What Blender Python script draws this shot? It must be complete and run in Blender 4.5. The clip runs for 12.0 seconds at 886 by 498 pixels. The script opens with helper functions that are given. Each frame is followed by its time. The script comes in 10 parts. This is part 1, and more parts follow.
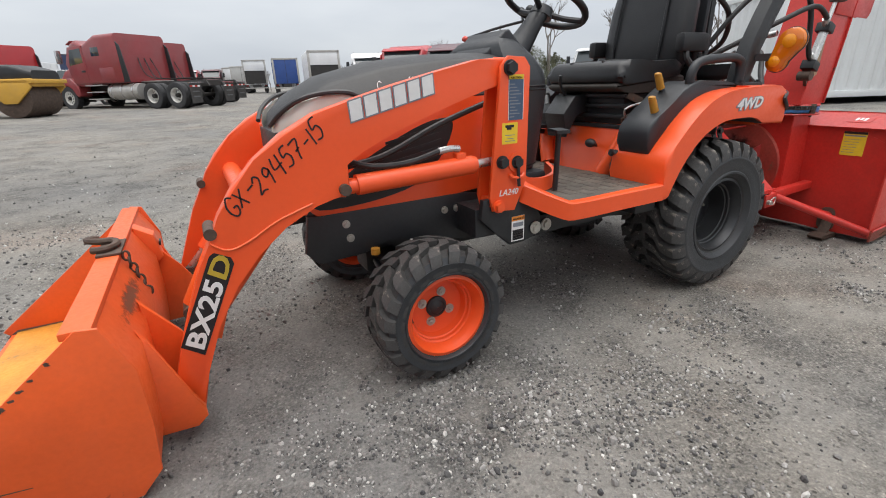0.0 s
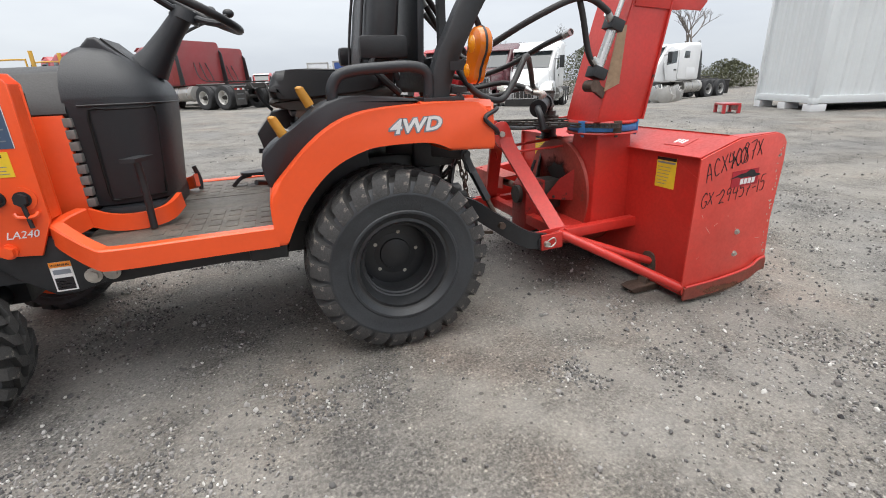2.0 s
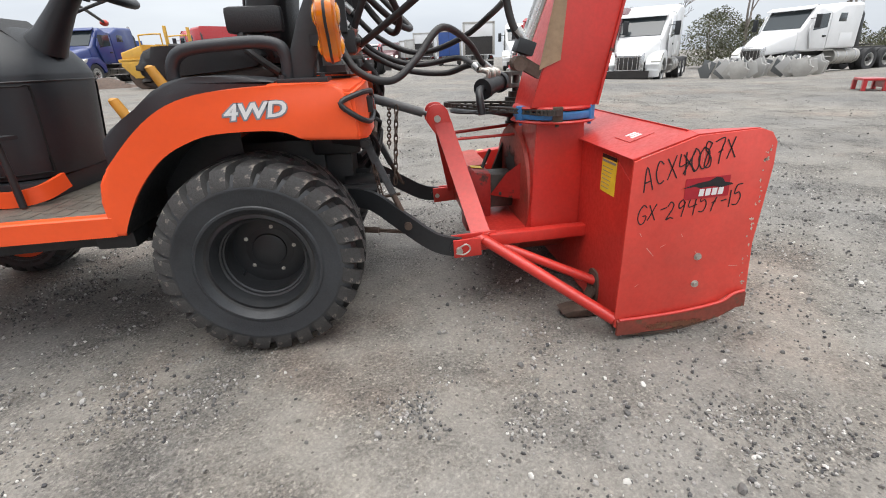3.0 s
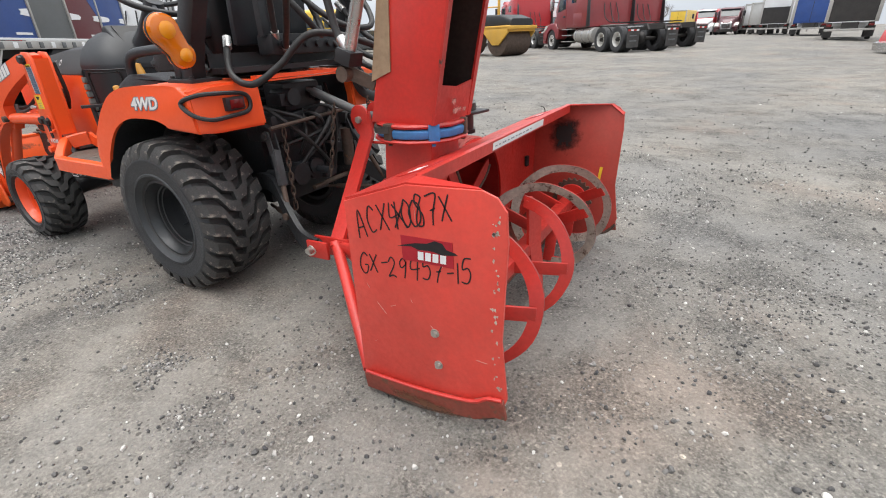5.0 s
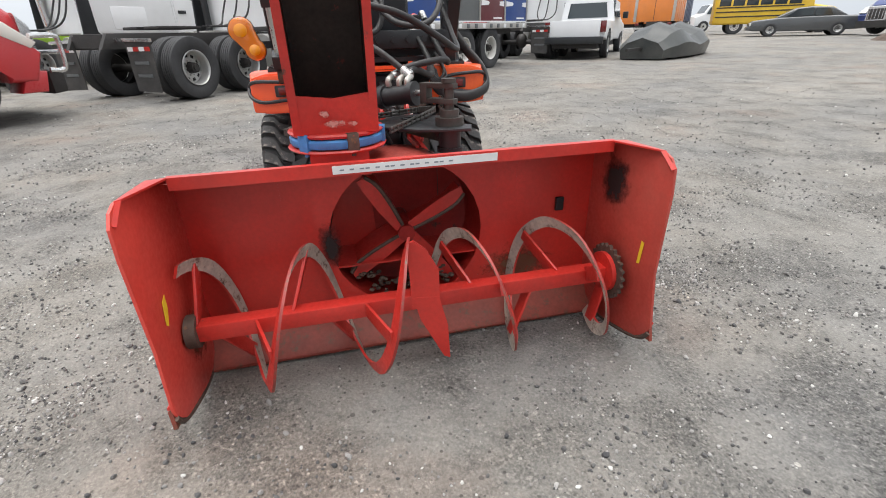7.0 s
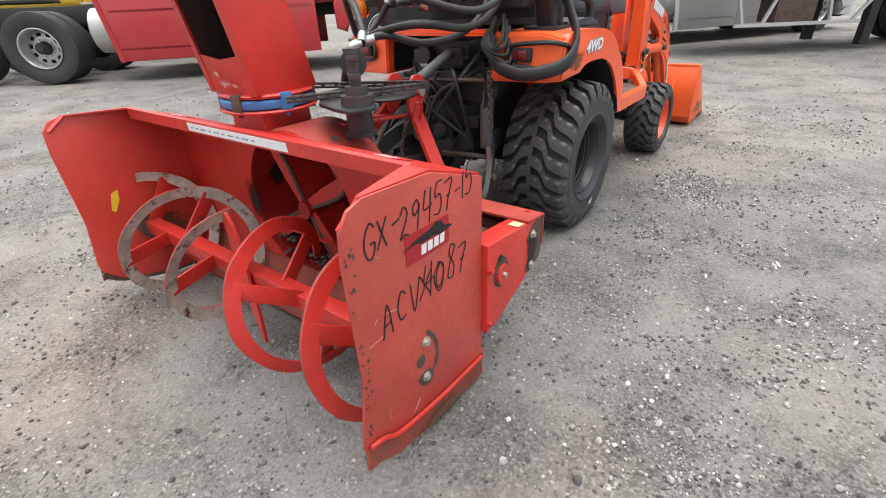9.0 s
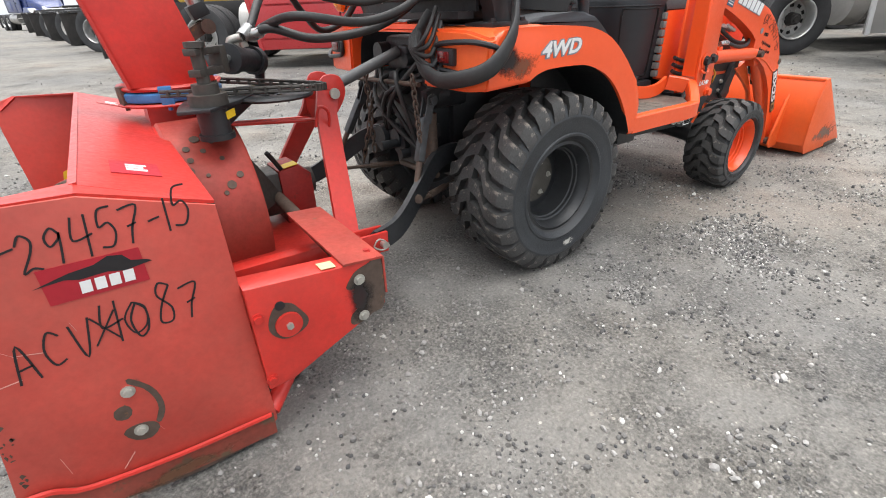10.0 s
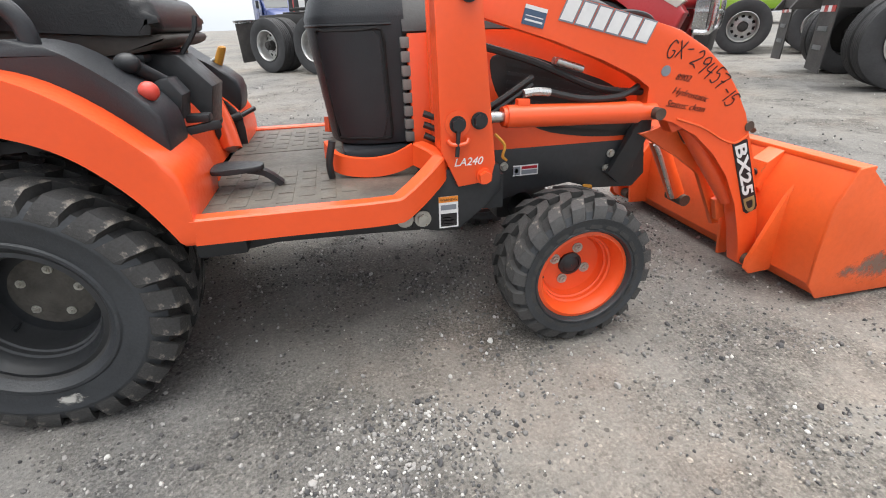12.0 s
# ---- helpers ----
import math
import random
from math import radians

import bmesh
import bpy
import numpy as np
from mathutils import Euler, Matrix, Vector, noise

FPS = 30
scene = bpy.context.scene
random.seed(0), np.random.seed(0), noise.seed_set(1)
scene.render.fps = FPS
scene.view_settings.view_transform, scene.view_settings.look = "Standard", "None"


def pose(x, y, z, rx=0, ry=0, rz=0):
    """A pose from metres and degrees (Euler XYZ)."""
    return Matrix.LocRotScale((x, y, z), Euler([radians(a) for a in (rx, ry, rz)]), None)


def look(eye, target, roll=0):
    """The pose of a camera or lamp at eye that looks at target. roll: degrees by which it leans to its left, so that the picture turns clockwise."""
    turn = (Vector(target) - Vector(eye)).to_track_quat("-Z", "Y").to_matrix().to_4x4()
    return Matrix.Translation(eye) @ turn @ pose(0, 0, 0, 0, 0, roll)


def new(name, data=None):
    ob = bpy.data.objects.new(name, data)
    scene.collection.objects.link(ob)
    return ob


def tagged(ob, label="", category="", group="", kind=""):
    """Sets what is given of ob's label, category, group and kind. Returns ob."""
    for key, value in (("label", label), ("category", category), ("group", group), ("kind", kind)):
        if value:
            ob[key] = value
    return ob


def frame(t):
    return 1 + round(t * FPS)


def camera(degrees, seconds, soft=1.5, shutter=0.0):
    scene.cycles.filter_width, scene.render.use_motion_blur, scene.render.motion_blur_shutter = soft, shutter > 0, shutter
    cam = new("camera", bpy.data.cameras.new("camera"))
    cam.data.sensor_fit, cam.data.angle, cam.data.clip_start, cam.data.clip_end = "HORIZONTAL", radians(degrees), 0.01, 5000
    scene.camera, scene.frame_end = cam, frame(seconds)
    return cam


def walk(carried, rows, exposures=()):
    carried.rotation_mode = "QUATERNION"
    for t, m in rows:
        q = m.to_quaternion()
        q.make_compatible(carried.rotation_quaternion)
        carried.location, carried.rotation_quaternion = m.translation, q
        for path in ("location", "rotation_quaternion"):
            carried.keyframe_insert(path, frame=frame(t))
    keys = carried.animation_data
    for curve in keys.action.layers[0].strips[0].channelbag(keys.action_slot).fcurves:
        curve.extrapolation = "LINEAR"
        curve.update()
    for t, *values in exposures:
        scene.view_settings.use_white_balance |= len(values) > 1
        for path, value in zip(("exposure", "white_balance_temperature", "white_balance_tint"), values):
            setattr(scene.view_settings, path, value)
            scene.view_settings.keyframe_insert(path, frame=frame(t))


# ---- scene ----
PATH = [
    (0, (-2.008, -1.706, 0.935), (-1.14, -0.043, 0.242), -2.0),
    (0.5, (-1.591, -1.852, 0.941), (-0.721, -0.181, 0.269), -2.0),
    (1, (-1.142, -1.952, 0.94), (-0.289, -0.268, 0.281), -2.2),
    (1.5, (-0.738, -2.005, 0.929), (0.048, -0.288, 0.269), -2.3),
    (2, (-0.36, -2.027, 0.927), (0.253, -0.249, 0.246), -2.3),
    (2.5, (0.052, -1.998, 0.932), (0.454, -0.179, 0.206), -2.4),
    (3, (0.451, -1.964, 0.92), (0.643, -0.129, 0.15), -2.5),
    (3.5, (0.839, -1.883, 0.908), (0.824, -0.052, 0.103), -2.5),
    (3.7, (0.995, -1.844, 0.918), (0.885, -0.018, 0.108), -2.3),
    (5.3, (2.124, -1.408, 0.986), (1.007, 0.023, 0.146), -2.2),
    (5.5, (2.231, -1.3, 0.986), (0.996, 0.028, 0.143), -2.1),
    (6, (2.466, -0.989, 1.0), (0.971, 0.04, 0.16), -1.9),
    (6.5, (2.57, -0.587, 1.006), (0.901, 0.121, 0.163), -1.8),
    (7, (2.648, -0.206, 1.011), (0.885, 0.194, 0.155), -1.7),
    (7.2, (2.654, -0.061, 1.015), (0.87, 0.199, 0.149), -1.6),
    (8.8, (2.158, 1.136, 0.983), (0.676, 0.184, 0.036), -2.2),
    (9, (2.027, 1.245, 0.974), (0.629, 0.175, 0.026), -2.4),
    (9.5, (1.664, 1.488, 0.935), (0.491, 0.171, -0.009), -2.4),
    (10, (1.265, 1.603, 0.93), (0.264, 0.149, -0.009), -2.1),
    (10.5, (0.773, 1.666, 0.934), (-0.021, 0.076, 0.016), -2.0),
    (11, (0.306, 1.702, 0.935), (-0.285, 0.022, 0.025), -2.0),
    (11.5, (-0.21, 1.634, 0.921), (-0.658, -0.089, 0.011), -1.9),
    (12, (-0.759, 1.604, 0.903), (-1.135, -0.147, 0.013), -2.0),
]
LENS = 88.4
cam = camera(LENS, 12.0, soft=1.0)
walk(cam, [(t, look(eye, target, roll)) for t, eye, target, roll in PATH],
     [(0.0, 0.71), (1.5, 0.86), (2.5, 0.96), (3.7, 1.03), (6.0, 1.01), (9.0, 1.27), (10.5, 1.31), (11.5, 1.32), (12.0, 1.26)])

# ---- sky and sun: a bright overcast day ----
world = bpy.data.worlds.new("overcast_sky")
scene.world = world
world.use_nodes = True
wt = world.node_tree
sky = wt.nodes.new("ShaderNodeTexSky")
sky.sky_type, sky.sun_disc = "NISHITA", False
sky.sun_elevation, sky.sun_rotation, sky.dust_density = radians(58), radians(200), 4.0
grey = wt.nodes.new("ShaderNodeHueSaturation")
grey.inputs["Saturation"].default_value = 0.25
cloud = wt.nodes.new("ShaderNodeMix")
cloud.data_type = "RGBA"
cloud.inputs[0].default_value = 0.72
cloud.inputs[7].default_value = (6.6, 6.75, 7.0, 1)
back = wt.nodes["Background"]
wt.links.new(sky.outputs[0], grey.inputs["Color"])
wt.links.new(grey.outputs[0], cloud.inputs[6])
# an overcast dome: dimmer and bluer towards the horizon, with faint banks of cloud
dome = wt.nodes.new("ShaderNodeTexCoord")
axes = wt.nodes.new("ShaderNodeSeparateXYZ")
wt.links.new(dome.outputs["Generated"], axes.inputs[0])
climb = wt.nodes.new("ShaderNodeValToRGB")
for e, (p, c) in zip(climb.color_ramp.elements, ((0.0, (0.74, 0.77, 0.80, 1)), (0.75, (1.12, 1.12, 1.12, 1)))):
    e.position, e.color = p, c
wt.links.new(axes.outputs["Z"], climb.inputs[0])
squash = wt.nodes.new("ShaderNodeMapping")
squash.inputs["Scale"].default_value = (1.0, 1.0, 4.0)
wt.links.new(dome.outputs["Generated"], squash.inputs[0])
banks = wt.nodes.new("ShaderNodeTexNoise")
banks.inputs["Scale"].default_value, banks.inputs["Detail"].default_value = 2.2, 5.0
wt.links.new(squash.outputs[0], banks.inputs["Vector"])
folds = wt.nodes.new("ShaderNodeValToRGB")
for e, (p, c) in zip(folds.color_ramp.elements, ((0.36, (0.91, 0.92, 0.94, 1)), (0.64, (1.06, 1.06, 1.05, 1)))):
    e.position, e.color = p, c
wt.links.new(banks.outputs[0], folds.inputs[0])
layers = []
for sock in (climb.outputs[0], folds.outputs[0]):
    lay = wt.nodes.new("ShaderNodeMix")
    lay.data_type, lay.blend_type = "RGBA", "MULTIPLY"
    lay.inputs[0].default_value = 1.0
    wt.links.new(layers[-1].outputs[2] if layers else cloud.outputs[2], lay.inputs[6])
    wt.links.new(sock, lay.inputs[7])
    layers.append(lay)
wt.links.new(layers[-1].outputs[2], back.inputs[0])
back.inputs[1].default_value = 0.096

sun = new("sun", bpy.data.lights.new("sun", "SUN"))
sun.data.energy, sun.data.angle, sun.data.color = 1.9, radians(70), (1.0, 0.975, 0.94)
sun.matrix_world = look((0.1, 0.25, 8), (0, 0, 0))

# ---- materials ----
def surface(name, col, rough=0.5, metal=0.0, var=0.15, scale=5.0, fine=70.0, bump=0.04, dust=0.0,
            dust_col=(0.36, 0.33, 0.29), coat=0.0, second=None, second_amount=0.0):
    """A painted, moulded or bare surface: broad tone variation, fine grain, dust or rust in patches, light relief."""
    m = bpy.data.materials.new(name)
    m.use_nodes = True
    t = m.node_tree
    b = t.nodes["Principled BSDF"]
    co = t.nodes.new("ShaderNodeTexCoord")
    def noisy(s, detail=6.0, rough_=0.6):
        n = t.nodes.new("ShaderNodeTexNoise")
        n.inputs["Scale"].default_value, n.inputs["Detail"].default_value, n.inputs["Roughness"].default_value = s, detail, rough_
        t.links.new(co.outputs["Object"], n.inputs["Vector"])
        return n
    def mixed(fac, a, bb, kind="MIX"):
        n = t.nodes.new("ShaderNodeMix")
        n.data_type, n.blend_type = "RGBA", kind
        for sock, v in ((n.inputs[0], fac), (n.inputs[6], a), (n.inputs[7], bb)):
            if isinstance(v, bpy.types.NodeSocket):
                t.links.new(v, sock)
            else:
                sock.default_value = v
        return n.outputs[2]
    def steps(sock, lo, hi, a=0.0, bb=1.0):
        n = t.nodes.new("ShaderNodeMapRange")
        for i, v in enumerate((lo, hi, a, bb)):
            n.inputs[i + 1].default_value = v
        t.links.new(sock, n.inputs[0])
        return n.outputs[0]
    broad, grain = noisy(scale), noisy(fine, 4.0)
    dark = tuple(c * (1 - var) for c in col)
    light = tuple(min(1.0, c * (1 + var)) for c in col)
    c = mixed(steps(broad.outputs[0], 0.3, 0.7), (*dark, 1), (*light, 1))
    c = mixed(steps(grain.outputs[0], 0.35, 0.7, 0.0, var), c, (*[x * 0.4 for x in col], 1))
    if second:
        patch = noisy(scale * 2.3, 9.0, 0.72)
        c = mixed(steps(patch.outputs[0], 0.62 - second_amount, 0.68 - second_amount * 0.6), c, (*second, 1))
    if dust:
        film = noisy(scale * 0.8, 8.0, 0.7)
        c = mixed(steps(film.outputs[0], 0.38, 0.75, dust * 0.25, dust), c, (*dust_col, 1))
    t.links.new(c, b.inputs["Base Color"])
    t.links.new(steps(grain.outputs[0], 0.2, 0.8, max(0.05, rough - 0.1), min(1.0, rough + 0.12)), b.inputs["Roughness"])
    b.inputs["Metallic"].default_value = metal
    b.inputs["Coat Weight"].default_value = coat
    b.inputs["Coat Roughness"].default_value = 0.25
    bp = t.nodes.new("ShaderNodeBump")
    bp.inputs["Strength"].default_value, bp.inputs["Distance"].default_value = bump * 4, 0.004
    t.links.new(grain.outputs[0], bp.inputs["Height"])
    t.links.new(bp.outputs[0], b.inputs["Normal"])
    return m


def glassy(name, col, rough=0.08, transmission=0.6):
    m = bpy.data.materials.new(name)
    m.use_nodes = True
    b = m.node_tree.nodes["Principled BSDF"]
    b.inputs["Base Color"].default_value = (*col, 1)
    b.inputs["Roughness"].default_value = rough
    b.inputs["Transmission Weight"].default_value = transmission
    b.inputs["Coat Weight"].default_value = 0.6
    return m


ORANGE = surface("orange_paint", (0.85, 0.090, 0.014), 0.36, var=0.05, scale=3, dust=0.03, coat=0.25, bump=0.012)
ORANGE_WORN = surface("worn_orange_paint", (0.82, 0.11, 0.014), 0.44, var=0.10, scale=4, dust=0.06, coat=0.1,
                      second=(0.30, 0.17, 0.08), second_amount=-0.06, bump=0.02)
YELLOW_ORANGE = surface("faded_bucket_lining", (0.62, 0.27, 0.035), 0.5, var=0.2, scale=6, second=(0.32, 0.17, 0.06), second_amount=0.0, bump=0.03)
RED = surface("red_paint", (0.54, 0.019, 0.013), 0.40, var=0.22, scale=3.5, dust=0.09, dust_col=(0.50, 0.24, 0.17), coat=0.25, bump=0.02)
RED_WORN = surface("worn_red_paint", (0.50, 0.019, 0.014), 0.43, var=0.26, scale=5, dust=0.09, dust_col=(0.44, 0.20, 0.13), coat=0.2,
                   second=(0.055, 0.03, 0.022), second_amount=-0.02, bump=0.035)
# End plate reds: sky gloss and dust are put into the paler -y tone.
RED_PLATE = surface("pale_pinkish_red_plate", (0.62, 0.040, 0.027), 0.42, var=0.16, scale=4, dust=0.14, dust_col=(0.56, 0.27, 0.20), coat=0.3,
                    second=(0.10, 0.035, 0.025), second_amount=-0.075, bump=0.025)
RED_DULL = surface("dulled_red_plate", (0.47, 0.040, 0.028), 0.48, var=0.22, scale=4, dust=0.22, dust_col=(0.42, 0.22, 0.16), coat=0.15,
                   second=(0.10, 0.035, 0.025), second_amount=-0.06, bump=0.03)
RED_DARK = surface("blotched_dark_red", (0.32, 0.016, 0.012), 0.5, var=0.3, scale=5, second=(0.040, 0.022, 0.016), second_amount=0.02, bump=0.04)
WORN_STEEL = surface("worn_flight_steel", (0.50, 0.465, 0.40), 0.5, 0.25, var=0.38, scale=9, second=(0.11, 0.062, 0.04), second_amount=0.075, bump=0.05)
SCRAPED = surface("scraped_red_paint", (0.26, 0.040, 0.026), 0.55, var=0.35, scale=6, dust=0.22, dust_col=(0.16, 0.12, 0.08), second=(0.085, 0.060, 0.035), second_amount=0.08, bump=0.05)
FADED_RED = surface("rust_faded_red_paint", (0.36, 0.034, 0.024), 0.55, var=0.35, scale=5, dust=0.30, dust_col=(0.24, 0.11, 0.07), second=(0.16, 0.060, 0.035), second_amount=0.0, bump=0.04)
GREASY = surface("greasy_bare_metal", (0.045, 0.042, 0.038), 0.5, 0.3, var=0.35, scale=14, dust=0.10, second=(0.10, 0.065, 0.045), second_amount=-0.02, bump=0.05)
STEEL = surface("bright_steel", (0.55, 0.55, 0.54), 0.3, 0.9, var=0.12, scale=12, bump=0.02)
ZINC = surface("zinc_bolts", (0.50, 0.49, 0.45), 0.42, 0.7, var=0.2, scale=30, second=(0.20, 0.12, 0.06), second_amount=0.0, bump=0.03)
RUSTY = surface("rusty_bare_metal", (0.10, 0.07, 0.055), 0.7, 0.3, var=0.3, scale=10, second=(0.20, 0.10, 0.05), second_amount=0.02, bump=0.06)
BLACK = surface("black_frame_paint", (0.013, 0.0145, 0.0165), 0.45, var=0.25, scale=6, dust=0.04, dust_col=(0.25, 0.27, 0.30), bump=0.03)
PLASTIC = surface("dark_grey_plastic", (0.0115, 0.0135, 0.017), 0.45, var=0.15, scale=4, fine=220, dust=0.05, dust_col=(0.25, 0.27, 0.30), bump=0.05)
SEAM_BLACK = surface("black_gap_shade", (0.003, 0.003, 0.0033), 0.8, var=0.1)
HOODTOP = surface("satin_black_hood", (0.011, 0.011, 0.0125), 0.46, var=0.18, scale=4, fine=160, dust=0.03, bump=0.03)
VINYL = surface("black_vinyl", (0.008, 0.0085, 0.0098), 0.42, var=0.2, scale=7, fine=180, dust=0.03, dust_col=(0.25, 0.27, 0.30), bump=0.06)
RUBBER = surface("dusty_tyre_rubber", (0.019, 0.020, 0.0215), 0.74, var=0.28, scale=8, fine=120, dust=0.18, dust_col=(0.17, 0.158, 0.14), bump=0.10)
LUG_TOP = surface("scuffed_lug_tops", (0.036, 0.037, 0.039), 0.7, var=0.40, scale=9, fine=140, dust=0.18, dust_col=(0.19, 0.175, 0.155), second=(0.24, 0.215, 0.185), second_amount=0.055, bump=0.16)
RUBBER_WALL = surface("tyre_sidewall", (0.023, 0.0265, 0.0310), 0.47, var=0.35, scale=6, fine=150, dust=0.14, dust_col=(0.14, 0.145, 0.15), bump=0.07)
RIM_GREY = surface("dark_grey_rim", (0.027, 0.030, 0.034), 0.36, 0.2, var=0.25, scale=7, dust=0.10, dust_col=(0.20, 0.185, 0.17), second=(0.16, 0.16, 0.16), second_amount=-0.05, bump=0.03)
HUB_DUST = surface("dusty_hub", (0.065, 0.06, 0.052), 0.7, 0.2, var=0.4, scale=20, dust=0.22, bump=0.05)
HOSE = surface("hydraulic_hose", (0.013, 0.0135, 0.015), 0.5, var=0.2, scale=12, dust=0.04, bump=0.05)
MATTING = surface("worn_foot_mat", (0.055, 0.051, 0.044), 0.55, var=0.55, scale=9, dust=0.55, dust_col=(0.21, 0.185, 0.15), second=(0.03, 0.028, 0.026), second_amount=0.0, bump=0.10)
BLUE = surface("blue_ring_paint", (0.028, 0.20, 0.50), 0.5, var=0.25, scale=12, dust=0.12, second=(0.05, 0.05, 0.05), second_amount=-0.03)
AMBER = glassy("amber_lens", (0.80, 0.20, 0.003), 0.12, 0.25)
AMBER_BRIGHT = glassy("amber_lens_centre", (0.95, 0.36, 0.008), 0.10, 0.2)
LAMP_CLEAR = glassy("headlamp_lens", (0.85, 0.85, 0.78), 0.12, 0.35)
REDLENS = glassy("red_lens", (0.16, 0.01, 0.01), 0.15, 0.2)
GLASS = glassy("cab_glass", (0.035, 0.045, 0.05), 0.05, 0.0)
YELLOWKNOB = surface("yellow_knob", (0.47, 0.22, 0.025), 0.5, var=0.12, scale=20)
REDKNOB = surface("red_knob", (0.60, 0.07, 0.05), 0.35, var=0.08, scale=20)
INK = surface("marker_ink", (0.012, 0.010, 0.012), 0.6, var=0.1, scale=20, bump=0.0)
WHITE_DECAL = surface("white_decal", (0.72, 0.72, 0.72), 0.5, var=0.06, scale=20, bump=0.0)
GREY_DECAL = surface("grey_decal", (0.20, 0.22, 0.25), 0.5, var=0.06, scale=20, bump=0.0)
YELLOW_DECAL = surface("yellow_decal", (0.80, 0.56, 0.03), 0.5, var=0.08, scale=14, bump=0.0)
GOLD_DECAL = surface("dull_gold_decal", (0.50, 0.36, 0.035), 0.5, var=0.15, scale=14, bump=0.0)
DULL_GOLD = surface("rubbed_gold_decal", (0.30, 0.22, 0.09), 0.5, var=0.3, scale=14, bump=0.0)
BLUE_DECAL = surface("blue_grey_decal", (0.06, 0.10, 0.17), 0.5, var=0.08, scale=14, bump=0.0)
ORANGE_DECAL = surface("orange_decal", (0.75, 0.25, 0.03), 0.5, var=0.05, scale=14, bump=0.0)
DARKRED_DECAL = surface("crimson_decal", (0.38, 0.010, 0.022), 0.5, var=0.1, scale=14, bump=0.0)


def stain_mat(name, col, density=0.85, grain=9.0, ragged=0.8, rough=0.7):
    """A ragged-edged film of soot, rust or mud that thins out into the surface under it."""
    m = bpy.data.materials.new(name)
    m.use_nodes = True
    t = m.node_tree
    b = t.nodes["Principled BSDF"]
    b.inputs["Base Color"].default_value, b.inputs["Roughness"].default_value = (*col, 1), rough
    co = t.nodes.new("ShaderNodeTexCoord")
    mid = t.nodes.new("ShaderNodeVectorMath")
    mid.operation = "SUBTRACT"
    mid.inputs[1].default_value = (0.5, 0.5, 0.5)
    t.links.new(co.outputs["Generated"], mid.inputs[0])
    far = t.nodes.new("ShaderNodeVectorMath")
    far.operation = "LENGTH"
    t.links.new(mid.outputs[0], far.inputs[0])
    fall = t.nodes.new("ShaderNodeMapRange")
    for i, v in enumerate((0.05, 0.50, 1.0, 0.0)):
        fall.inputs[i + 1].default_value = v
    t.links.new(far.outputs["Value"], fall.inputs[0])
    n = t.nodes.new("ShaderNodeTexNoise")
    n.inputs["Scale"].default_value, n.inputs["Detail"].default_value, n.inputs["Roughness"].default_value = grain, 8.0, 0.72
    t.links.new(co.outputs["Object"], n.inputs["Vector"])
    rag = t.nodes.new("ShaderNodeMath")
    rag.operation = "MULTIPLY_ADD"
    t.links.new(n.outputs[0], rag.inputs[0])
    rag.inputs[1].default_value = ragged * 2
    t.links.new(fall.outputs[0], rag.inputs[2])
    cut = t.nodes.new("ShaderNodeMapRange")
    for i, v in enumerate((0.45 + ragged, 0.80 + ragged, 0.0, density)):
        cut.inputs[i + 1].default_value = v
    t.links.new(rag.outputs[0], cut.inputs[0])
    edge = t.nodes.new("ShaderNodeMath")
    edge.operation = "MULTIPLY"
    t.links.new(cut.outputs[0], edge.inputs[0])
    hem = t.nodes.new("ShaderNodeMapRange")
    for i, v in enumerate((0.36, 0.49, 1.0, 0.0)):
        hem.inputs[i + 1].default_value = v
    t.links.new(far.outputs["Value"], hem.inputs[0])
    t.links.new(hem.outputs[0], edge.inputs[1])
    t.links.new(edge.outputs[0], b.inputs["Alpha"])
    return m


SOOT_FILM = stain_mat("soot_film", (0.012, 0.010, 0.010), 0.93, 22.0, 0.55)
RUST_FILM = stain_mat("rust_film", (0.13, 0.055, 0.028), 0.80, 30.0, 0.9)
SCUFF_FILM = stain_mat("pale_scuff_film", (0.50, 0.49, 0.46), 0.85, 60.0, 0.9, 0.9)
PRIMER_FILM = stain_mat("bared_primer_film", (0.55, 0.30, 0.26), 0.85, 70.0, 1.0, 0.7)
MUD_BROWN_FILM = stain_mat("mud_brown_film", (0.17, 0.14, 0.11), 0.75, 26.0, 0.9, 0.9)


# ---- mesh tools ----
def thing(name, label, category, at=(0, 0, 0), group="", kind=""):
    ob = tagged(new(name), label, category, group, kind)
    ob.location = at
    return ob


def base_of(ob):
    p = Vector((0, 0, 0))
    while ob is not None:
        p += ob.location
        ob = ob.parent
    return p


def mesh_of(name, bm, material, smooth=40):
    me = bpy.data.meshes.new(name)
    bmesh.ops.recalc_face_normals(bm, faces=bm.faces[:])
    bm.to_mesh(me)
    bm.free()
    for m in material if isinstance(material, (list, tuple)) else (material,):
        me.materials.append(m)
    if smooth:
        me.shade_smooth()
        me.set_sharp_from_angle(angle=radians(smooth))
    return me


def part(name, bm, material, parent, label="", smooth=40):
    """One mesh under a thing or part, built in world places and laid relative to its thing."""
    if parent is not None:
        bmesh.ops.translate(bm, verts=bm.verts[:], vec=-base_of(parent))
    ob = new(name, mesh_of(name, bm, material, smooth))
    ob.parent = parent
    return tagged(ob, label) if label else ob


def placed(name, me, parent, m, label=""):
    """A mesh shared between alike parts, at the pose m relative to its parent."""
    ob = new(name, me)
    ob.parent = parent
    ob.matrix_local = m
    return tagged(ob, label) if label else ob


def B():
    return bmesh.new()


